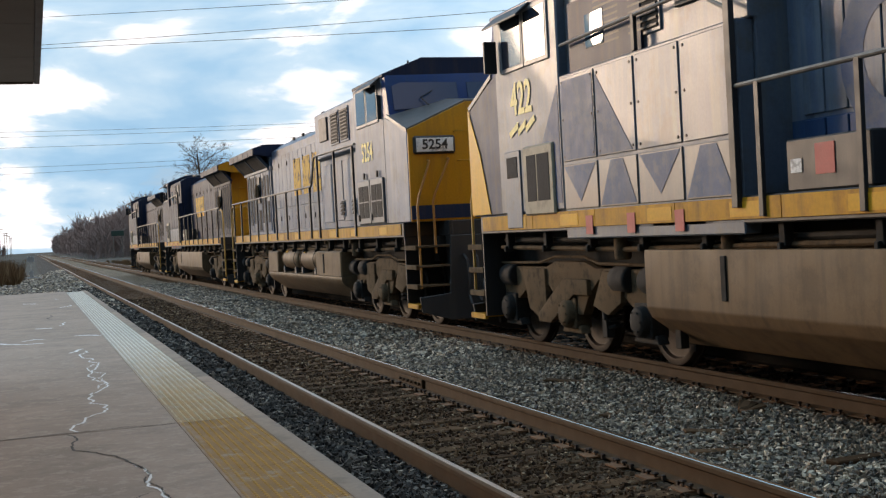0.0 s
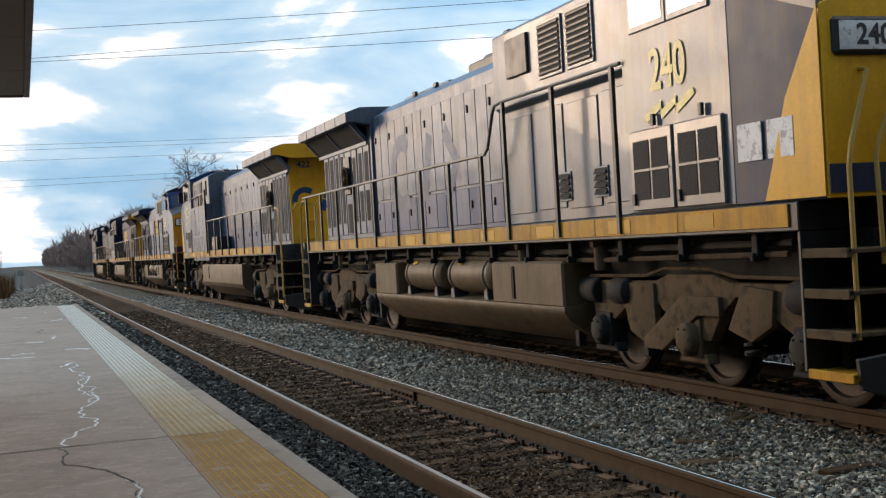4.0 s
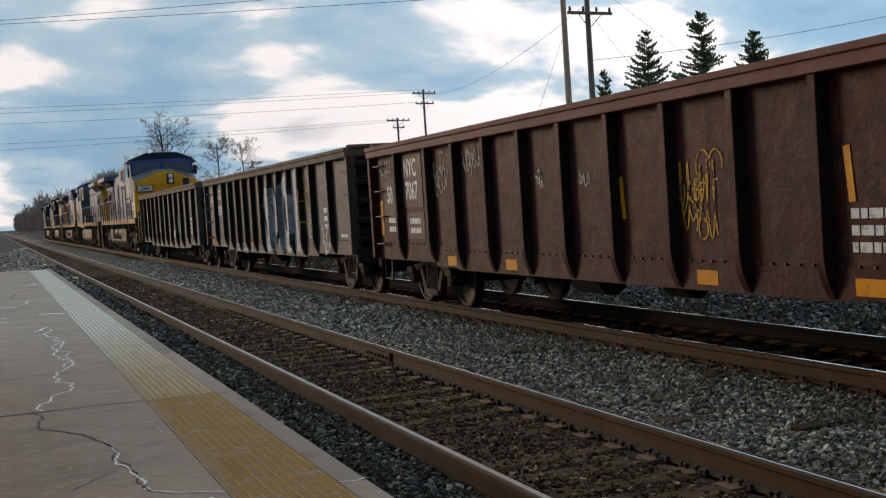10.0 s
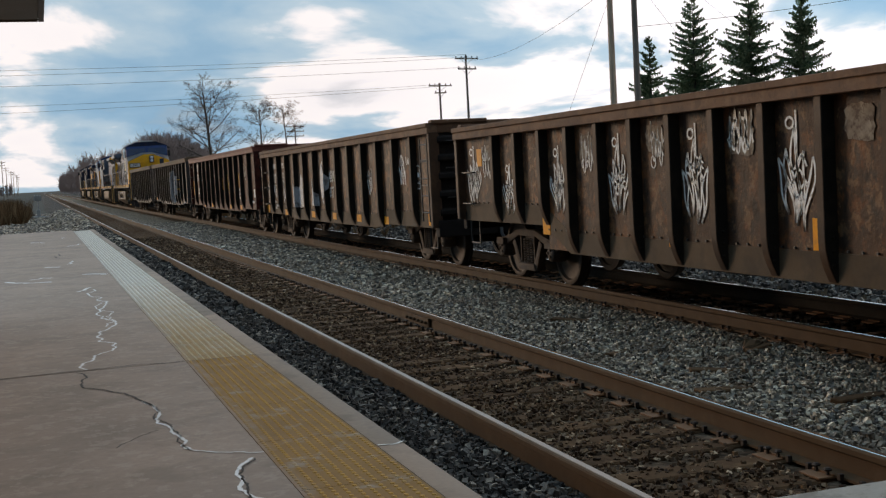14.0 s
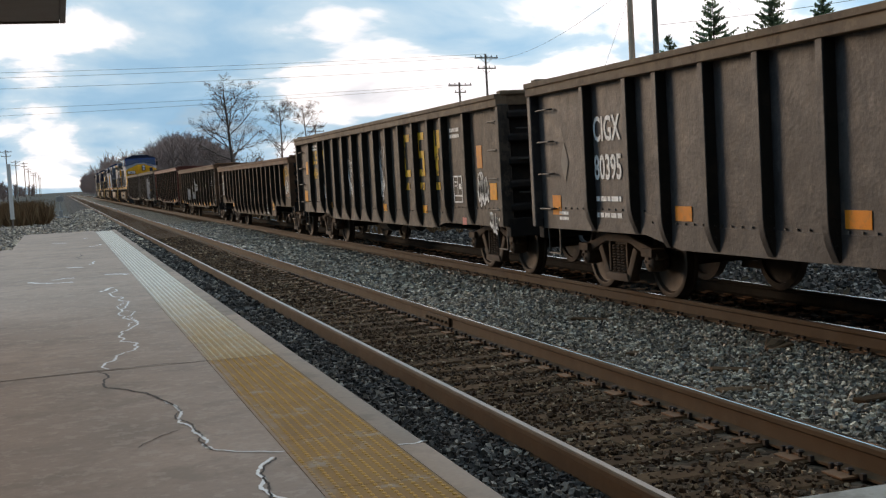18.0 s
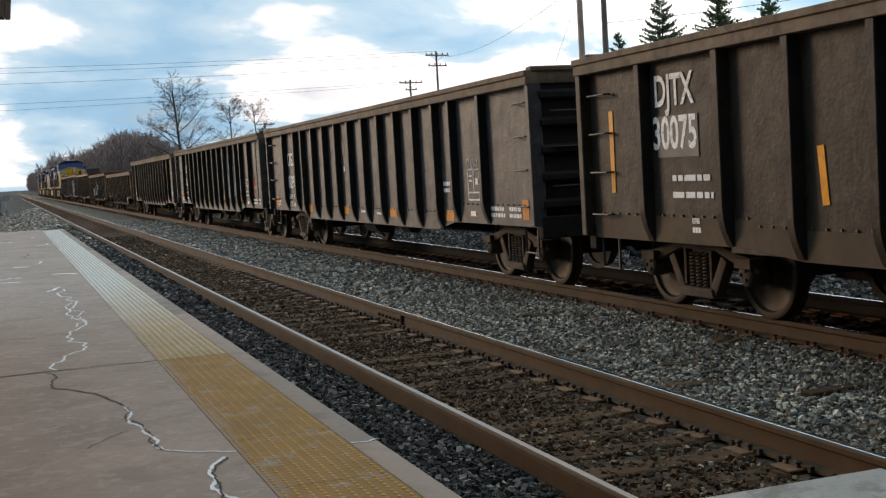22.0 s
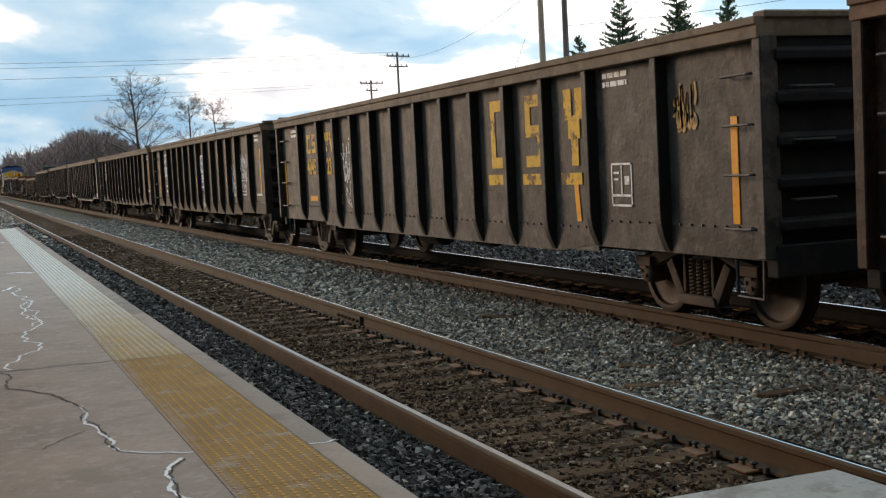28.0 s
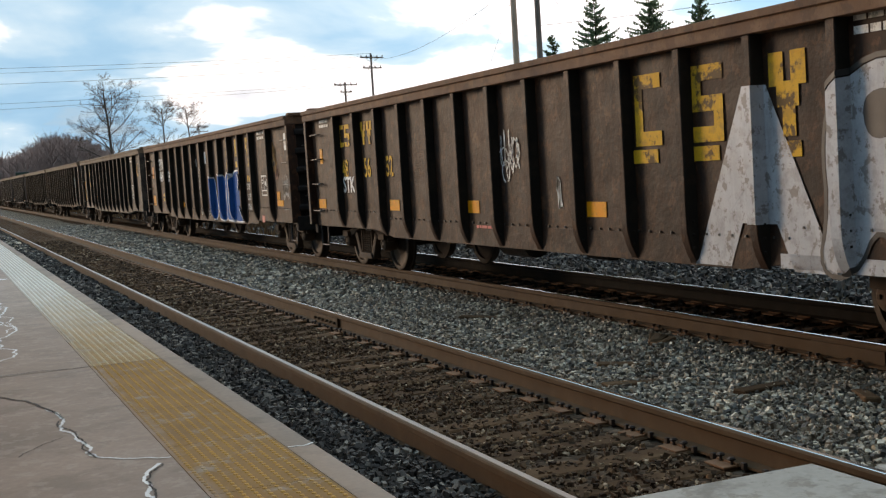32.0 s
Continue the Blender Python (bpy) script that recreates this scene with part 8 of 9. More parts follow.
            P("radiator_screen", "screen%d%d" % (s, k), lambda: sc, GRILLE)
        for k in range(3):
            fr = Build()
            y0 = 5.45 + 2.0 * k
            fr.add([(s * 1.045, y0, 3.76), (s * 1.045, y0 + 0.1, 3.76), (s * 1.375, y0 + 0.1, 4.14), (s * 1.375, y0, 4.14), (s * 0.99, y0, 3.82), (s * 0.99, y0 + 0.1, 3.82), (s * 1.32, y0 + 0.1, 4.2), (s * 1.32, y0, 4.2)],
                   [(0, 1, 2, 3), (4, 7, 6, 5), (0, 4, 5, 1), (1, 5, 6, 2), (2, 6, 7, 3), (3, 7, 4, 0)])
            P("screen_frame", "screenfr%d%d" % (s, k), lambda: fr, high)
        P("screen_sill", "screensill", lambda: Build().box(-0.03, 0.03, 5.4, 9.45, -0.04, 0.04), high, "", pose(s * 1.045, 0, 3.76), 0.006)
    wing_mat = high if not rear == LOCO_GOLD else LOCO_NAVY
    P("radiator_wing", "wing", lambda: Build().prism([(-1.02, 4.10), (1.02, 4.10), (1.34, 4.16), (1.50, 4.16), (1.50, 4.36), (1.20, 4.46), (-1.20, 4.46), (-1.50, 4.36), (-1.50, 4.16), (-1.34, 4.16)], "y", 5.2, 9.62), wing_mat, bev=0.012)
    for s in (-1, 1):
        for k in range(5):
            P("wing_panel", "wingpanel", lambda: Build().box(-0.008, 0.008, -0.42, 0.42, -0.10, 0.10), wing_mat, "", pose(s * 1.504, 5.65 + 0.88 * k, 4.26), 0.004)
    P("exhaust_hood", "stack", lambda: Build().box(-0.5, 0.5, -0.4, 0.9, 4.40, 4.62).box(-0.34, 0.34, -0.2, 0.6, 4.6, 4.72), BLACK, bev=0.03)
    P("roof_hatch", "hatch", lambda: Build().box(-0.6, 0.6, 1.6, 4.2, 4.40, 4.48), high, bev=0.02)
    for y in (2.0, 3.2):
        P("lifting_lug", "lug", lambda: Build().box(-0.03, 0.03, -0.08, 0.08, 0, 0.08), BLACK, "", pose(near * 0.7, y, 4.40), 0.01)
    # rear end
    P("rear_face", "rearface", lambda: Build().box(-1.0, 1.0, 9.2, 9.26, 1.86, 4.10), rear, bev=0.01)
    P("wing_end", "wingend", lambda: Build().prism([(-1.0, 4.08), (1.0, 4.08), (1.33, 4.17), (1.48, 4.17), (1.48, 4.35), (1.19, 4.45), (-1.19, 4.45), (-1.48, 4.35), (-1.48, 4.17), (-1.33, 4.17)], "y", 9.62, 9.65), rear)
    lamp = P("rear_headlight", "rearlight", lambda: Build().box(-0.16, 0.16, 0, 0.10, -0.32, 0.32), BLACK, "", pose(-0.1, 9.65, 4.12), 0.015)
    for z in (-0.14, 0.14):
        part("lens", shape("lens", lambda: Build().lathe([(0.0, 0.0), (0.10, 0.0), (0.11, 0.02), (0.06, 0.045), (0.0, 0.05)], pose(0, 0, 0, -90), 16)), LAMP, lamp, "", pose(0, 0.1, z))
    for z, x in ((3.55, -0.55), (3.55, 0.55), (2.45, -0.55), (2.45, 0.55), (2.9, -0.75)):
        P("grab_iron", "reargrab", lambda: Build().tube([(-0.2, 0, 0), (-0.2, 0.07, 0), (0.2, 0.07, 0), (0.2, 0, 0)], 0.014, 6), rear, "", pose(x, 9.26, z))
    for x in (-0.62, 0.62):
        P("rear_hatch", "rearhatch", lambda: Build().box(-0.3, 0.3, 0, 0.02, -0.5, 0.5), rear, "", pose(x, 9.26, 2.45), 0.008)
    # cab and full width nose
    P("cab", "cab", lambda: Build().prism(octagon(1.50, 1.86, 4.89, 0.78, 0.30), "y", -8.5, -6.4), body, bev=0.02)
    P("cab_roof", "cabroof", lambda: Build().prism([(-1.507, 4.60), (-1.507, 4.54), (1.507, 4.54), (1.507, 4.60), (0.73, 4.902), (-0.73, 4.902)], "y", -8.60, -6.38), roof, bev=0.012)

    def windshield_wall():
        return Build().loft([[(-1.50, -8.4, 3.78), (1.50, -8.4, 3.78), (1.50, -8.4, 4.59), (0.73, -8.4, 4.885), (-0.73, -8.4, 4.885), (-1.50, -8.4, 4.59)],
                             [(-1.47, -8.82, 3.74), (1.47, -8.82, 3.74), (1.46, -8.60, 4.57), (0.71, -8.54, 4.85), (-0.71, -8.54, 4.85), (-1.46, -8.60, 4.57)]])

    P("cab_front", "cabfront", windshield_wall, LOCO_BLUE_ROOF if nose != LOCO_NAVY else LOCO_NAVY, bev=0.012)
    for s in (-1, 1):
        ws = Build()
        q = [(0.10, -8.755, 3.99), (1.36, -8.772, 3.92), (1.36, -8.652, 4.36), (1.20, -8.635, 4.43), (0.10, -8.635, 4.43)]
        ws.add([(s * x, y - 0.025, z) for x, y, z in q] + [(s * x, y + 0.03, z) for x, y, z in q], [(0, 1, 2, 3, 4), (9, 8, 7, 6, 5)] + [(i, i + 5, (i + 1) % 5 + 5, (i + 1) % 5) for i in range(5)])
        pane = P("windshield", "wind%d" % s, lambda: ws, CAB_GLASS_BLUE, "tinted windshield")
        part("wiper", shape("wiper%d" % s, lambda: Build().tube([(s * 0.7, -8.84, 3.98), (s * 0.85, -8.8, 4.14), (s * 0.62, -8.76, 4.26)], 0.014, 5)), BLACK, pane)
        for y in (-7.82, -7.02):        # side windows under a raised awning
            win = P("side_window", "swin", lambda: Build().box(-0.02, 0.02, -0.39, 0.39, -0.38, 0.38), WINDOW_FRAME, "dull metal framed cab window", pose(s * 1.502, y, 4.14), 0.01)
            part("pane", shape("swin_pane", lambda: Build().box(-0.01, 0.01, -0.33, 0.33, -0.32, 0.32)), CAB_GLASS, win, "", pose(s * 0.016, 0, 0))
        P("awning", "awning", lambda: Build().prism([(0.0, 0.0), (0.20, -0.16), (0.20, -0.19), (0.0, -0.05)], "y", -0.62, 0.62), BLACK, "", pose(s * 1.5, -7.8, 4.58, 0, 0, 0 if s > 0 else 180), 0.006)
        P("mirror", "mirror", lambda: Build().box(-0.02, 0.16, -0.03, 0.03, -0.22, 0.22), BLACK, "", pose(s * 1.55, -8.36, 4.02), 0.01)
        P("nose_top", "nosetop%d" % s, lambda: Build().add([(s * x, y, z) for x, y, z in ((0.0, -8.7, 4.12), (0.36, -8.7, 4.12), (1.5, -8.7, 3.845), (1.465, -9.76, 3.49), (0.36, -9.76, 3.975), (0.0, -9.76, 3.975), (0.0, -8.7, 4.05), (1.5, -8.7, 3.78), (1.465, -9.76, 3.42), (0.0, -9.76, 3.9))],
                                                                   [(0, 1, 4, 5), (1, 2, 3, 4), (6, 9, 8, 7), (0, 6, 7, 2, 1), (2, 7, 8, 3), (3, 8, 9, 5, 4)]), LOCO_SLATE)
    P("nose", "nose", lambda: Build().loft([[(-1.495, -8.45, 1.86), (1.495, -8.45, 1.86), (1.495, -8.45, 3.84), (0.35, -8.45, 4.10), (-0.35, -8.45, 4.10), (-1.495, -8.45, 3.84)],
                                            [(-1.46, -9.74, 1.86), (1.46, -9.74, 1.86), (1.455, -9.74, 3.47), (0.35, -9.74, 3.95), (-0.35, -9.74, 3.95), (-1.455, -9.74, 3.47)]]), LOCO_SLATE_BLUE if body == LOCO_CAB else body, bev=0.015)
    P("nose_front", "nosefront", lambda: Build().prism([(-1.455, 1.86), (1.455, 1.86), (1.45, 3.465), (0.35, 3.945), (-0.35, 3.945), (-1.45, 3.465)], "y", -9.80, -9.74), nose, bev=0.02, seg=2)
    P("nose_skirt", "noseskirt", lambda: Build().box(-1.452, 1.452, -9.812, -9.80, 1.90, 2.14), LOCO_NAVY)
    hl = P("headlight", "headlight", lambda: Build().box(-0.17, 0.17, -0.05, 0.1, -0.25, 0.25), BLACK, "", pose(0.22, -9.80, 3.60), 0.02)
    for z in (-0.115, 0.115):
        part("lens", SHAPES["lens"], LAMP, hl, "", pose(0, -0.05, z, 0, 0, 180))
    dr = P("nose_door", "nosedoor", lambda: Build().box(-0.36, 0.36, -0.02, 0.02, 0, 1.7), nose, "", pose(0.92, -9.81, 1.9), 0.03, 2)
    part("door_window", shape("nosedoorwin", lambda: Build().box(-0.15, 0.15, -0.012, 0.012, -0.2, 0.2), 0.05, 3), CAB_GLASS, dr, "", pose(0, -0.02, 1.5))
    board = P("number_board", "numboard", lambda: Build().box(-0.385, 0.385, -0.05, 0.05, -0.16, 0.16), BLACK, "", pose(-0.98, -9.80, 3.19), 0.03)
    part("board_face", shape("board_face", lambda: Build().box(-0.34, 0.34, -0.012, 0.0, -0.12, 0.12), 0.03, 2), WHITE, board, "white number board", pose(0, -0.05, 0))
    if number in LETTERS:
        part("road_number", LETTERS[number], BLACK, board, "", pose(0, -0.066, 0) @ facing("-y", 0, 0, 0, 0.24, 1.0))
    rail_mat = RAIL_ORANGE if nose == LOCO_GOLD else RAIL_BROWN
    P("nose_rail", "noserail", lambda: Build().tube([(-0.74, -9.80, 2.95), (-0.76, -9.92, 2.93), (-1.05, -9.95, 2.35), (-1.10, -9.95, 2.2), (-1.10, -9.98, 1.3)], 0.022, 8), rail_mat)
    P("nose_rail", "noserail2", lambda: Build().tube([(-1.10, -9.80, 2.92), (-1.12, -9.92, 2.9), (-1.36, -9.98, 2.3), (-1.40, -9.99, 2.1), (-1.40, -10.0, 0.7)], 0.022, 8), rail_mat)
    P("nose_rail", "noserail3", lambda: Build().tube([(1.10, -9.80, 2.92), (1.12, -9.92, 2.9), (1.36, -9.98, 2.3), (1.40, -9.99, 2.1), (1.40, -10.0, 0.7)], 0.022, 8), rail_mat)
    for x, z, w in ((-0.35, 3.42, 0.5), (-0.35, 2.9, 0.4)):
        P("grab_iron", "nosegrab%.1f" % w, lambda: Build().tube([(-w / 2, 0, 0), (-w / 2, -0.07, 0), (w / 2, -0.07, 0), (w / 2, 0, 0)], 0.013, 6), nose, "", pose(x, -9.80, z))
    for s in (-1, 1):
        for e in (-1, 1):       # step wells at the four corners
            st = P("step_well", "stepwell", lambda: Build().box(-0.42, -0.38, -0.33, 0.30, 0.42, 1.86).box(-0.40, 0.28, -0.36, -0.32, 0.40, 1.60), BLACK, "", pose(s * 1.2, e * 9.72, 0, 0, 0, 0 if s > 0 else 180) if s * e > 0 else pose(s * 1.2, e * 9.72, 0) @ Matrix.Diagonal((s, e, 1, 1)), 0.006)
            for k in range(4):
                z = 0.40 + 0.34 * k
                part("step", shape("loco_step", lambda: Build().box(-0.36, 0.28, -0.30, 0.30, -0.02, 0.02).box(0.24, 0.29, -0.30, 0.30, -0.05, 0.03), 0.006), SILL_YELLOW if k == 0 else GRIME, st, "", pose(0, 0, z))
            P("step_rail", "steprail", lambda: Build().tube([(0, 0, 0.5), (0, 0, 1.9), (0, -0.03, 2.5), (0, -0.10, 2.72), (0, -0.3, 2.80), (0, -0.6, 2.80)], 0.024, 8), RAIL_BROWN, "", pose(s * 1.47, e * 10.02, 0, 0, 0, 0 if e > 0 else 180)) if e > 0 else None
    for e in (-1, 1):
        P("pilot", "pilot", lambda: Build().prism([(-1.45, 0.55), (-0.9, 0.6), (-0.85, 1.6), (0.85, 1.6), (0.9, 0.6), (1.45, 0.55), (1.42, 0.30), (0.9, 0.13), (-0.9, 0.13), (-1.42, 0.30)], "y", -0.03, 0.03), BLACK, "", pose(0, e * 10.02, 0), 0.01)
        coupler(o, e * 10.0, e, 0.9)
        for x in (-0.8, 0.8):
            P("end_rail", "endrail", lambda: Build().tube([(-0.32, 0, 1.86), (-0.32, 0, 2.7), (-0.2, 0, 2.86), (0.2, 0, 2.86), (0.32, 0, 2.7), (0.32, 0, 1.86)], 0.02, 6), RAIL_BROWN if e > 0 else BLACK, "", pose(x, e * 9.98, 0)) if e > 0 else None
        for k, x in enumerate((-0.62, -0.45, 0.45, 0.62)):
            P("brake_hose", "hose", lambda: Build().tube([(0, 0, 1.25), (0, 0.18, 1.15), (0, 0.26, 0.85), (0, 0.2, 0.55), (0, 0.3, 0.4)], 0.024, 6), BLACK, "", pose(x, e * 10.05, 0.05 * (k % 2), 0, 0, 0 if e > 0 else 180))
    # handrails along the walkway
    for s in (-1, 1):
        start = -2.3
        for k in range(9):
            P("stanchion", "stanchion", lambda: Build().box(-0.022, 0.022, -0.035, 0.035, 1.66, 2.88), BLACK, "", pose(s * 1.52, start + 0.2 + 1.4 * k, 0), 0.004)
        if s < 0:
            P("handrail", "handrailn", lambda: Build().tube([(0, -6.4, 3.50), (0, -3.0, 3.52), (0, -2.72, 3.50), (0, -2.62, 3.4), (0, -2.38, 2.95), (0, -2.25, 2.87), (0, 3, 2.88), (0, 9.45, 2.87)], 0.024, 8), RAIL_STEEL, "worn steel handrail", pose(s * 1.52, 0, 0))
            for y in (-3.0, -4.6, -6.2):
                P("stanchion", "stanchion_up", lambda: Build().box(-0.022, 0.022, -0.035, 0.035, 1.66, 3.50), BLACK, "", pose(s * 1.52, y, 0), 0.004)
        else:
            P("handrail", "handrailp", lambda: Build().tube([(0, -2.5, 2.87), (0, 3, 2.88), (0, 9.45, 2.87)], 0.024, 8), RAIL_STEEL, "worn steel handrail", pose(s * 1.52, 0, 0))
            P("upper_rail", "railup", lambda: Build().tube([(0, -6.3, 3.86), (0, -3.2, 3.90), (0, -2.55, 3.6), (0, -2.5, 3.3)], 0.022, 8), RAIL_STEEL, "", pose(s * 1.5, 0, 0))
            for y in (-4.4, -2.5):
                P("stanchion", "stanchion_cab", lambda: Build().box(-0.03, 0.03, -0.05, 0.05, 1.75, 4.0), BLACK, "", pose(s * 1.53, y, 0), 0.004) if y > -3 else P("stanchion", "stanchion_hi", lambda: Build().box(-0.022, 0.022, -0.035, 0.035, 3.5, 3.9), BLACK, "", pose(s * 1.5, y, 0), 0.004)
    # equipment housing behind the cab
    P("equipment_body", "equip", lambda: Build().prism([(-1.28, 1.86), (1.30, 1.86), (1.30, 3.5), (1.38, 3.5), (1.38, 4.46), (1.05, 4.62), (-1.05, 4.62), (-1.38, 4.46), (-1.38, 3.46), (-1.28, 3.42)], "y", -6.4, -2.4), body, bev=0.015)
    P("control_cabinet", "cabinet", lambda: Build().box(1.30, 1.49, -6.4, -2.45, 1.50, 3.5), body, "", None, 0.015)
    for k in range(4):
        P("cabinet_door", "cabdoor", lambda: Build().box(-0.012, 0.012, -0.46, 0.46, 0, 1.02), body, "", pose(1.494, -5.9 + 0.97 * k, 2.44), 0.008)
        P("cabinet_door", "cabdoor2", lambda: Build().box(-0.012, 0.012, -0.46, 0.46, 0, 0.54), LOCO_SLATE, "", pose(1.494, -5.9 + 0.97 * k, 1.86), 0.008)
        P("body_door", "bodydoor", lambda: Build().box(-0.012, 0.012, -0.43, 0.43, 0, 1.3), body, "", pose(-1.284, -5.9 + 0.97 * k, 2.0 if k in (1, 3) else 2.02), 0.008)
        for e in (-0.4, 0.4):
            for z in (2.5, 2.95, 3.4):
                P("bolt_head", "bolthead", lambda: Build().lathe([(0, 0.012), (0.014, 0.01), (0.018, 0), (0, 0)], Matrix.Identity(4), 8), BLACK, "", pose(1.506, -5.9 + 0.97 * k + e, z, 0, 90))
    for y in (-4.75, -5.75):
        lv = P("louvred_panel", "lowpanel", lambda: Build().box(-0.012, 0.012, -0.18, 0.18, -0.18, 0.18), body, "", pose(-1.30, y + 0.35, 2.28), 0.006)
        for j in range(4):
            part("louvre", shape("lowlouvre", lambda: Build().prism([(0, 0), (-0.03, -0.01), (0.0, 0.06)], "y", -0.15, 0.15)), GRILLE, lv, "", pose(-0.012, 0, -0.14 + 0.08 * j))
    for s in (-1, 1):
        bx = P("intake", "intakebox", lambda: Build().box(-0.03, 0.03, -0.36, 0.36, -0.26, 0.26), BLACK, "", pose(s * 1.39, -3.3, 4.08), 0.012)
        for y in (-4.35, -5.2):
            gr = P("intake_grille", "intake", lambda: Build().box(-0.02, 0.02, -0.36, 0.36, -0.36, 0.36), body, "", pose(s * 1.385, y, 4.02), 0.008)
            for j in range(9):
                part("slat", shape("grslat", lambda: Build().box(-0.014, 0.014, -0.31, 0.31, -0.012, 0.012)), BLACK, gr, "", pose(s * 0.026, 0, -0.29 + 0.0725 * j))
            part("louvre", shape("louvre", lambda: Build().box(-0.004, 0.004, -0.32, 0.32, -0.32, 0.32)), GRILLE, gr, "", pose(s * 0.021, 0, 0))
        P("roof_eye", "lug2", lambda: Build().box(-0.05, 0.05, -0.1, 0.1, 0, 0.1), BLACK, "", pose(s * 1.2, -2.6, 4.46), 0.02)
        if s > 0 and turned:
            bx = P("window_panel", "winpanel", lambda: Build().box(-0.012, 0.012, -0.92, 0.92, -0.45, 0.4), LOCO_NAVY, "dark blue panel with a window", pose(1.392 + 0.02, -5.3, 3.95), 0.01)
            part("pane", shape("winpanel_pane", lambda: Build().box(-0.01, 0.01, -0.24, 0.24, -0.2, 0.2), 0.05, 3), CAB_GLASS, bx, "", pose(0.01, -0.2, -0.02))
        if turned and s > 0:            # an open electrical hatch in place of the grilles
            vp = P("vent_panel", "ventpanel", lambda: Build().box(-0.02, 0.02, -0.27, 0.27, -0.62, 0.42), body, "", pose(s * 1.50, -8.0, 2.28), 0.01)
            part("vent_grille", shape("ventpanelgr", lambda: Build().box(-0.008, 0.008, -0.18, 0.18, -0.14, 0.14)), GRILLE, vp, "", pose(0.02, 0, 0.2))
            hp = P("hatch_frame", "hatchframe", lambda: Build().box(-0.03, 0.03, -0.48, 0.48, -0.46, 0.44), LOCO_HATCH, "beige hatch frame", pose(s * 1.51, -7.1, 2.28), 0.02)
            for q, w in ((-0.2, 0.15), (0.18, 0.19)):
                part("opening", shape("hatchopen%.2f" % w, lambda: Build().box(-0.008, 0.008, -w, w, -0.3, 0.3), 0.004), GRILLE, hp, "", pose(0.028, q, 0.02))
        for y in (-7.0, -7.93) if not (turned and s > 0) else ():         # grilled boxes low on the cab side
            gr = P("cab_grille", "cabgr", lambda: Build().box(-0.03, 0.03, -0.44, 0.44, -0.42, 0.42), LOCO_SLATE if not turned else body, "", pose(s * 1.51, y, 2.31), 0.012)
            for a in (-0.19, 0.19):
                part("mesh", shape("cabgr_mesh", lambda: Build().box(-0.006, 0.006, -0.165, 0.165, -0.31, 0.31)), GRILLE, gr, "", pose(s * 0.031, a, 0.0))
            part("crossbar", shape("cabgr_bar", lambda: Build().box(-0.006, 0.006, -0.38, 0.38, -0.012, 0.012)), LOCO_SLATE, gr, "", pose(s * 0.036, 0, 0.0))
            part("latch", SHAPES["loco_latch"], BLACK, gr, "", pose(s * 0.04, 0.36, -0.3))
            part("hinge", SHAPES["loco_latch"], BLACK, gr, "", pose(s * 0.03, -0.1, 0.5))
    bb = P("battery_box", "battery", lambda: Build().box(1.02, 1.46, -1.8, -0.66, 1.86, 2.31), BLACK if turned else low, "", None, 0.015)
    if turned:
        part("label_red", shape("label_red", lambda: Build().box(-0.004, 0.004, -0.13, 0.13, -0.13, 0.13)), RED_MARK, bb, "red warning label", pose(1.465, -1.25, 2.12))
        part("label_white", shape("label_white", lambda: Build().box(-0.004, 0.004, -0.08, 0.08, -0.06, 0.06)), WHITE, bb, "", pose(1.465, -1.65, 2.08))
        for k in range(3):
            P("label_red", "label_redlow", lambda: Build().box(-0.004, 0.004, -0.09, 0.09, -0.11, 0.11), RED_MARK, "faded red label", pose(1.514, -5.7 + 1.05 * k, 1.66))
    # tank and reservoirs
    P("fuel_tank", "tank%d" % tanks, lambda: Build().prism([(-0.95, 0.30), (0.95, 0.30), (1.40, 0.62), (1.46, 0.74), (1.46, 1.36), (-1.46, 1.36) if not tanks else (-0.80, 1.36), (-1.46, 1.30) if not tanks else (-0.80, 0.86), (-1.46, 0.74) if not tanks else (-1.46, 0.80), (-1.46, 0.72), (-1.40, 0.62)], "y", -4.5, 3.9),
      TANK, "dusty brown fuel tank", None, 0.03, 2)
    P("tank_gauge", "strap", lambda: Build().box(-0.012, 0.012, -0.045, 0.045, 0.86, 1.3), GRIME_SHADED, "", pose(near * 1.466, -2.9, 0), 0.006)
    if tanks:
        for y in (-0.95, 1.3):
            res = P("air_reservoir", "air", lambda: Build().lathe([(0, -1.0), (0.12, -0.985), (0.23, -0.93), (0.275, -0.84), (0.28, -0.80), (0.28, 0.80), (0.275, 0.84), (0.23, 0.93), (0.12, 0.985), (0, 1.0)], pose(-1.15, 0, 1.16) @ pose(0, 0, 0, 90), 26), TANK, "cylindrical air reservoir", pose(0, y, 0))
            for e in (-0.72, 0.72):
                part("band", shape("airband", lambda: Build().lathe([(0.284, -0.02), (0.292, -0.018), (0.292, 0.018), (0.284, 0.02)], pose(-1.15, 0, 1.16) @ pose(0, 0, 0, 90), 26)), GRIME_SHADED, res, "", pose(0, e, 0))
                part("cradle", shape("aircradle", lambda: Build().prism([(-0.1, 0.0), (0.1, 0.0), (0.05, 0.16), (-0.05, 0.16)], "x", -0.12, 0.12), 0.01), BLACK, res, "", pose(-1.28, e, 0.80))
            part("label", shape("airlabel", lambda: Build().box(-0.01, 0.01, -0.1, 0.1, -0.03, 0.03)), YELLOW_MARK, res, "", pose(-1.37, 0.35, 1.345, 0, 40))
        P("tank_end", "tankend", lambda: Build().box(-1.46, -0.78, -4.49, -2.1, 0.78, 1.36), TANK, "", None, 0.03)
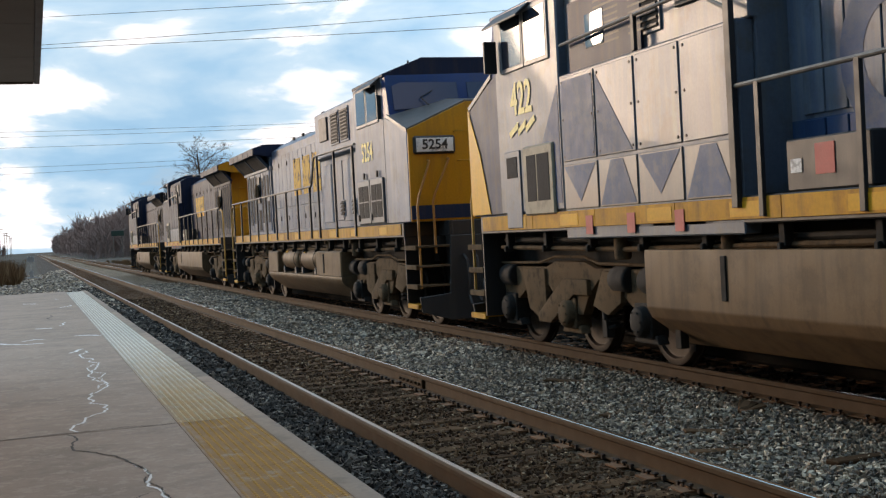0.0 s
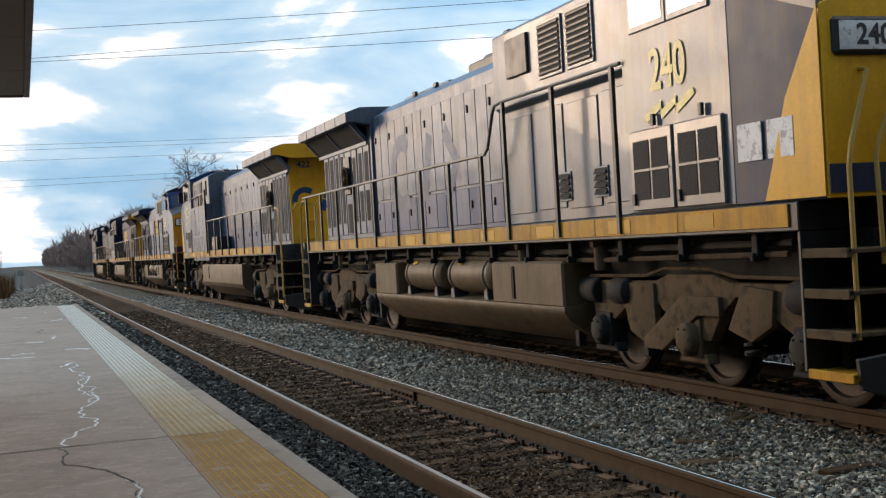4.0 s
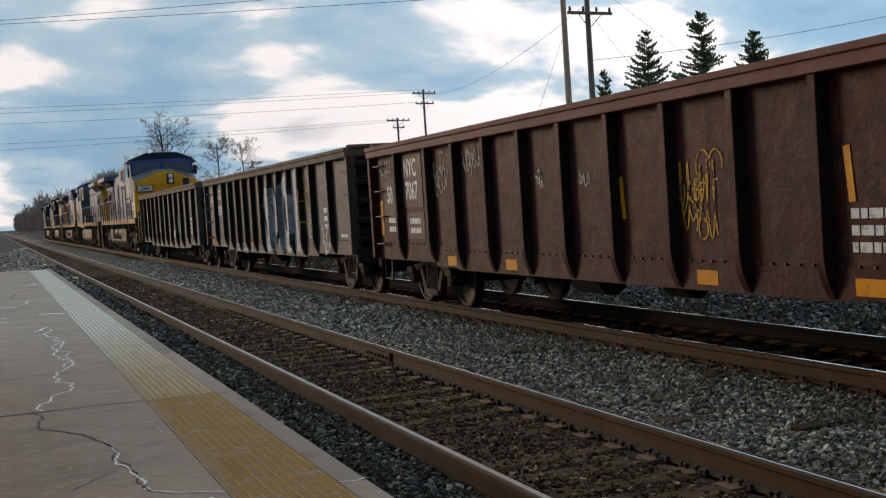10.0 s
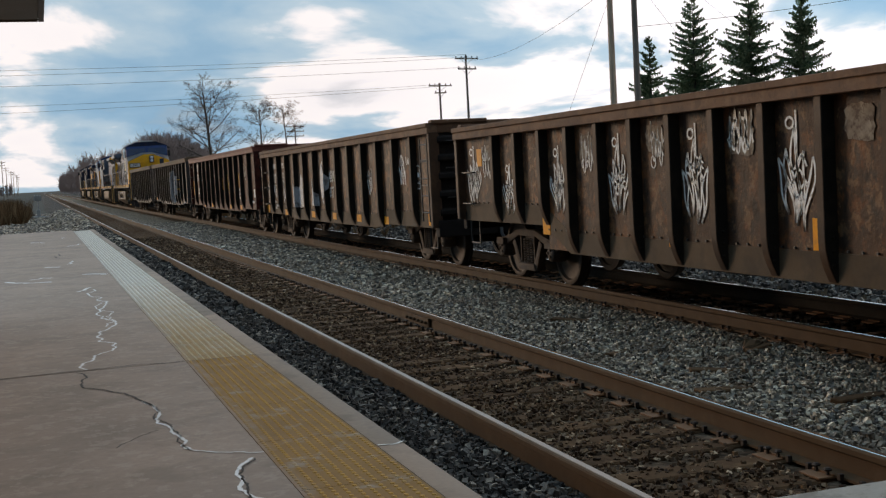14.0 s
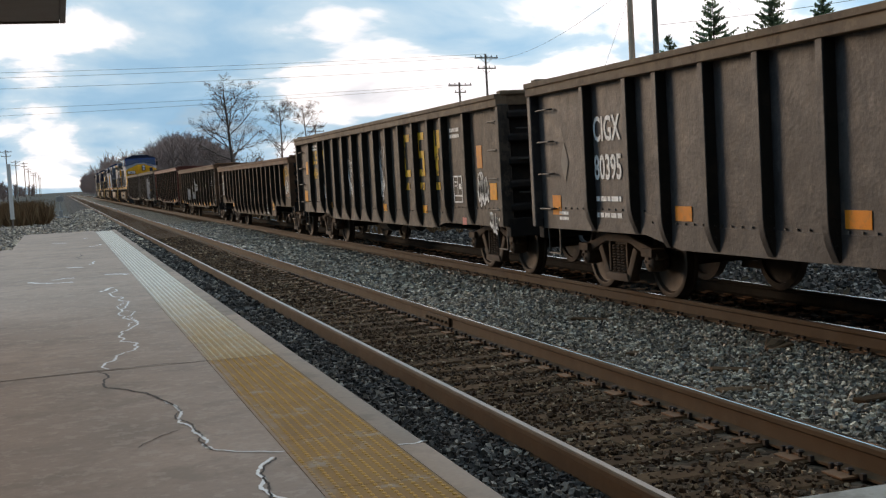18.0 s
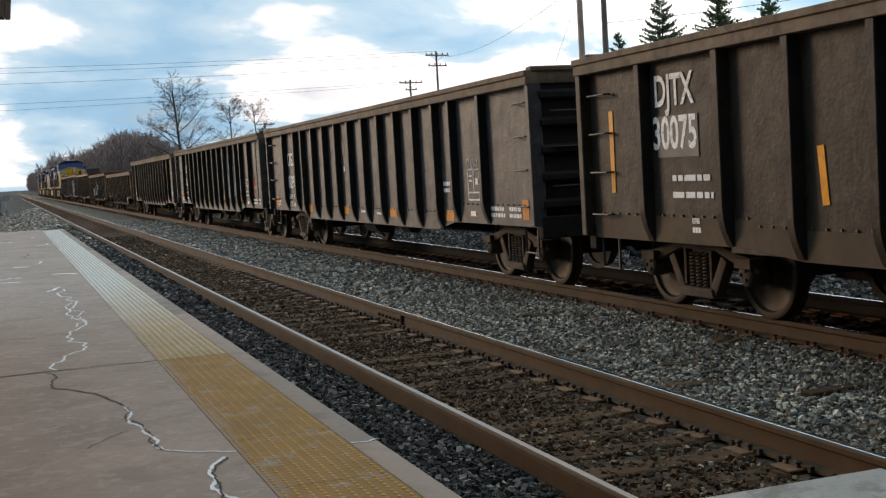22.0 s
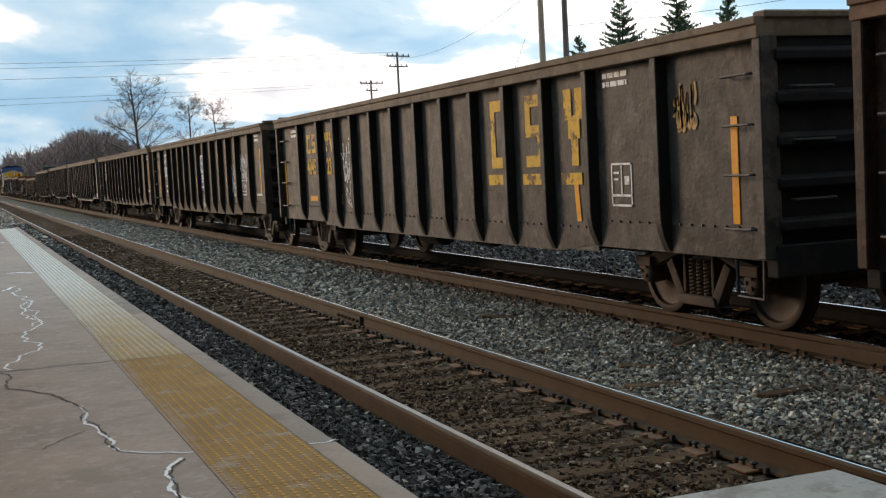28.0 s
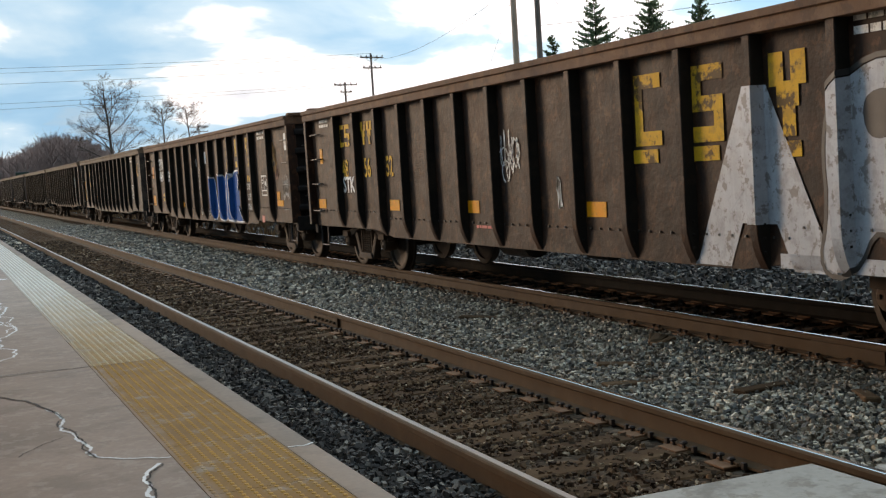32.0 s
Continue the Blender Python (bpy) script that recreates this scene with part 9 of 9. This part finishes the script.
        P("tank_end", "tankend2", lambda: Build().box(-1.46, -0.78, 2.55, 3.89, 0.78, 1.36), TANK, "", None, 0.03)
    for y in (-7.05, 7.05):
        loco_truck(o, y)
    # roof detail
    P("antenna", "antenna", lambda: Build().tube([(0, 0, 0), (0, 0, 0.22)], 0.02, 6).box(-0.2, 0.2, -0.04, 0.04, 0.0, 0.06), BLACK, "", pose(-0.4, -6.7, 4.90))
    P("air_conditioner", "aircon", lambda: Build().box(-0.45, 0.45, -0.4, 0.4, 0, 0.1), GALV, "", pose(0.1, -7.5, 4.90), 0.03, 2)
    P("horn", "horn", lambda: Build().tube([(0, 0, 0.1), (0, -0.3, 0.12)], 0.03, 8, 0.07).tube([(0.12, 0, 0.1), (0.12, -0.24, 0.12)], 0.03, 8, 0.06).box(-0.05, 0.17, -0.04, 0.04, 0, 0.1), BLACK, "", pose(0.5, -3.4, 4.62))
    return o, near, side


def number_side(o, side, near, number, y, z, size, material):
    lettering(number, side, near * 1.513, y, z, size, material, o, 0.8, "road_number")


def bolt(o, side, near, y, z, w, material):
    h = w * 0.34
    path = [(-0.5, -0.25), (-0.14, 0.22), (-0.16, -0.2), (0.16, 0.26), (0.14, -0.14), (0.5, 0.4)]
    b = ribbon([[(px_ * w * 1.15, pz * h) for px_, pz in path]], 0.085)
    part("bolt_emblem", b.mesh("bolt_emblem", smooth=0), material, o, "", facing(side, near * 1.514, y, z))


def flash(o, near, mat):
    """The painted wedge that runs down the nose's side."""
    b = Build()
    q = [(-9.77, 1.88), (-9.77, 3.46), (-9.3, 2.75), (-8.95, 1.88)]
    xa = [1.467 + (v + 9.77) * 0.03 for v, _ in q]
    b.add([(near * (x - 0.003), v, z) for x, (v, z) in zip(xa, q)] + [(near * (x + 0.006), v, z) for x, (v, z) in zip(xa, q)], [(0, 1, 2, 3), (7, 6, 5, 4)] + [(i, i + 4, (i + 1) % 4 + 4, (i + 1) % 4) for i in range(4)])
    part("yellow_flash", b.mesh("yellow_flash"), mat, o, "bright yellow wedge")


def ring(o, m, r0, r1, mat, arc=1.0, lab=""):
    """A flat painted ring or part of one, lying in its own x-y plane."""
    n = 28
    b = Build()
    vs = []
    for z in (0, 0.0012):
        for r in (r0, r1):
            vs += [(r * math.cos(6.2832 * arc * k / n + 0.6), r * math.sin(6.2832 * arc * k / n + 0.6), z) for k in range(n + 1)]
    w = n + 1
    b.add(vs, [(2 * w + k, 3 * w + k, 3 * w + k + 1, 2 * w + k + 1) for k in range(n)] + [(w + k, w + k + 1, 3 * w + k + 1, 3 * w + k) for k in range(n)] + [(k + 1, k, 2 * w + k, 2 * w + k + 1) for k in range(n)])
    part("emblem_ring", b.mesh("emblem_ring", smooth=0), mat, o, lab, m)


def stroke_emblem(o, side, x, y, z, size, step, mat, flat=False):
    """Three big painted shapes in a row: an open ring, a leaning bar and a chevron. Runs along the side, or across an end."""
    arc = [(0.5 * math.cos(a), 0.5 * math.sin(a)) for a in (radians(50 + 260 * k / 20) for k in range(21))]
    bar, chevron = [(0.16, 0.5), (-0.16, -0.5)], [(-0.42, 0.5), (0.05, 0.0), (-0.42, -0.5)]
    a = Vector(SIDES[side][0])
    for k, paths in enumerate(([arc], [bar], [chevron])):
        for j, path in enumerate(paths):
            at = Vector((x, y, z)) + a * step * (k - 1) + Vector(SIDES[side][2]) * 0.002 * j
            part("emblem_stroke", ribbon([[(u * size, v * size) for u, v in path]], 0.27 * size).mesh("emblem_stroke", smooth=0), mat, o, "faded blue painted emblem", facing(side, *at))


# last unit, cab to the platform
o, near, side = locomotive(-15.2, False, "240", LOCO_BLUE, LOCO_GREY, LOCO_YELLOW, LOCO_GREY, "grey, blue and yellow six-axle diesel locomotive, cab trailing", 1, LOCO_CAB)
number_side(o, side, near, "240", -7.38, 3.30, 0.60, PALE_YELLOW), bolt(o, side, near, -7.38, 2.90, 0.85, PALE_YELLOW)
flash(o, near, LOCO_YELLOW)
for y in (-8.75, -9.2):
    part("placard", Build().box(-0.004, 0.004, -0.19, 0.19, -0.17, 0.17).mesh("placard"), WHITE, o, "", pose(-1.505 + (-8.5 - y) * 0.027, y, 2.42))
ring(o, facing("-y", -0.2, -9.803, 2.76), 0.16, 0.32, LOCO_BLUE, 1.0, "blue ring emblem on the nose")
stroke_emblem(o, "-x", -0.985, 1.9, 2.98, 1.15, 1.45, LOCO_BLUE_FADED)
# second last, hood towards the platform's end
o, near, side = locomotive(7.3, True, "422", LOCO_BLUE, LOCO_GREY, LOCO_YELLOW, LOCO_YELLOW, "weathered grey and blue diesel locomotive with yellow ends", 0, LOCO_CAB)
number_side(o, side, near, "422", -7.6, 3.36, 0.60, PALE_YELLOW), bolt(o, side, near, -7.6, 2.98, 0.75, PALE_YELLOW)
lettering("422", "+y", 0.6, 9.268, 3.92, 0.24, LOCO_BLUE, o, 1.0, "road_number")
stroke_emblem(o, "+y", 0.05, 9.264, 2.98, 0.56, 0.55, LOCO_BLUE)
flash(o, near, LOCO_YELLOW)


def wedge(o, x, pts, material=None):
    """A flat painted wedge on the side of a body, given by places along it and heights."""
    b = Build().add([(x, y, z) for y, z in pts] + [(x + math.copysign(0.003, x), y, z) for y, z in pts], [tuple(range(len(pts))), tuple(range(2 * len(pts) - 1, len(pts) - 1, -1))] + [(i, i + len(pts), (i + 1) % len(pts) + len(pts), (i + 1) % len(pts)) for i in range(len(pts))])
    part("painted_wedge", b.mesh("painted_wedge", smooth=0), material or LOCO_BLUE_FADED, o, "faded blue painted wedge")


for k in range(4):       # blue teeth along the cabinet's lower doors, and one that points up above them
    wedge(o, 1.5085, [(-6.33 + 0.97 * k, 1.88), (-5.47 + 0.97 * k, 1.88), (-5.75 + 0.97 * k, 2.38), (-6.05 + 0.97 * k, 2.38)] if k % 2 else [(-6.33 + 0.97 * k, 2.38), (-5.47 + 0.97 * k, 2.38), (-5.9 + 0.97 * k, 1.95)])
wedge(o, 1.5085, [(-5.38, 2.46), (-4.54, 2.46), (-5.38, 3.40)]), wedge(o, 1.5085, [(-6.33, 2.46), (-5.47, 2.46), (-5.47, 3.42), (-6.33, 3.42)])
wedge(o, 1.5025, [(-6.45, 1.95), (-7.6, 1.95), (-6.45, 3.4)])
stroke_emblem(o, "+x", 0.985, 0.6, 2.98, 1.15, 1.5, LOCO_BLUE_FADED)
# newer unit
o, near, side = locomotive(30.0, False, "5254", LOCO_GREY, LOCO_GREY, LOCO_GOLD, LOCO_GOLD, "grey and gold diesel locomotive with dark blue roof", 1)
number_side(o, side, near, "5254", -7.3, 3.25, 0.5, PALE_YELLOW)
for k in range(3):
    part("emblem_block", Build().box(-0.006, 0.006, -0.42, 0.42, -0.48, 0.48).mesh("emblem_block"), YELLOW_MARK, o, "worn yellow painted block", pose(-0.985, -0.6 + 1.15 * k, 3.3))
# two dark leading units
o, near, side = locomotive(51.9, True, "", LOCO_NAVY, LOCO_NAVY, LOCO_NAVY, LOCO_GOLD, "dark blue diesel locomotive with a gold end", 0)
part("emblem_block", Build().box(-0.006, 0.006, -1.2, 1.2, -0.4, 0.4).mesh("emblem_block"), YELLOW_MARK, o, "worn yellow painted block", pose(0.987, 0.6, 3.2))
o, near, side = locomotive(74.2, True, "", LOCO_NAVY, LOCO_NAVY, LOCO_NAVY, LOCO_NAVY, "dark blue diesel locomotive at the head of the train", 0)


def motions():
    """The whole train runs away along the far track; every wheelset turns with it."""
    for ob, u, turned in MOVERS:
        walk(ob, [(t, pose(FAR_C, u + travel(t), 0, 0, 0, 180 if turned else 0)) for t in (0, 4, 8, 12, 16, 20, 24, 28, 32)])
    flipped = {ob.name for ob, u, turned in MOVERS if turned}
    for w, (x, y, z), r, way in SPINNERS:
        top = w.parent.parent.name
        sign = 1 if top in flipped else -1
        n = 480
        walk(w, [(k * 32 / n, pose(x, y, z, sign * math.degrees(travel(k * 32 / n) / r))) for k in range(n + 1)])


motions()
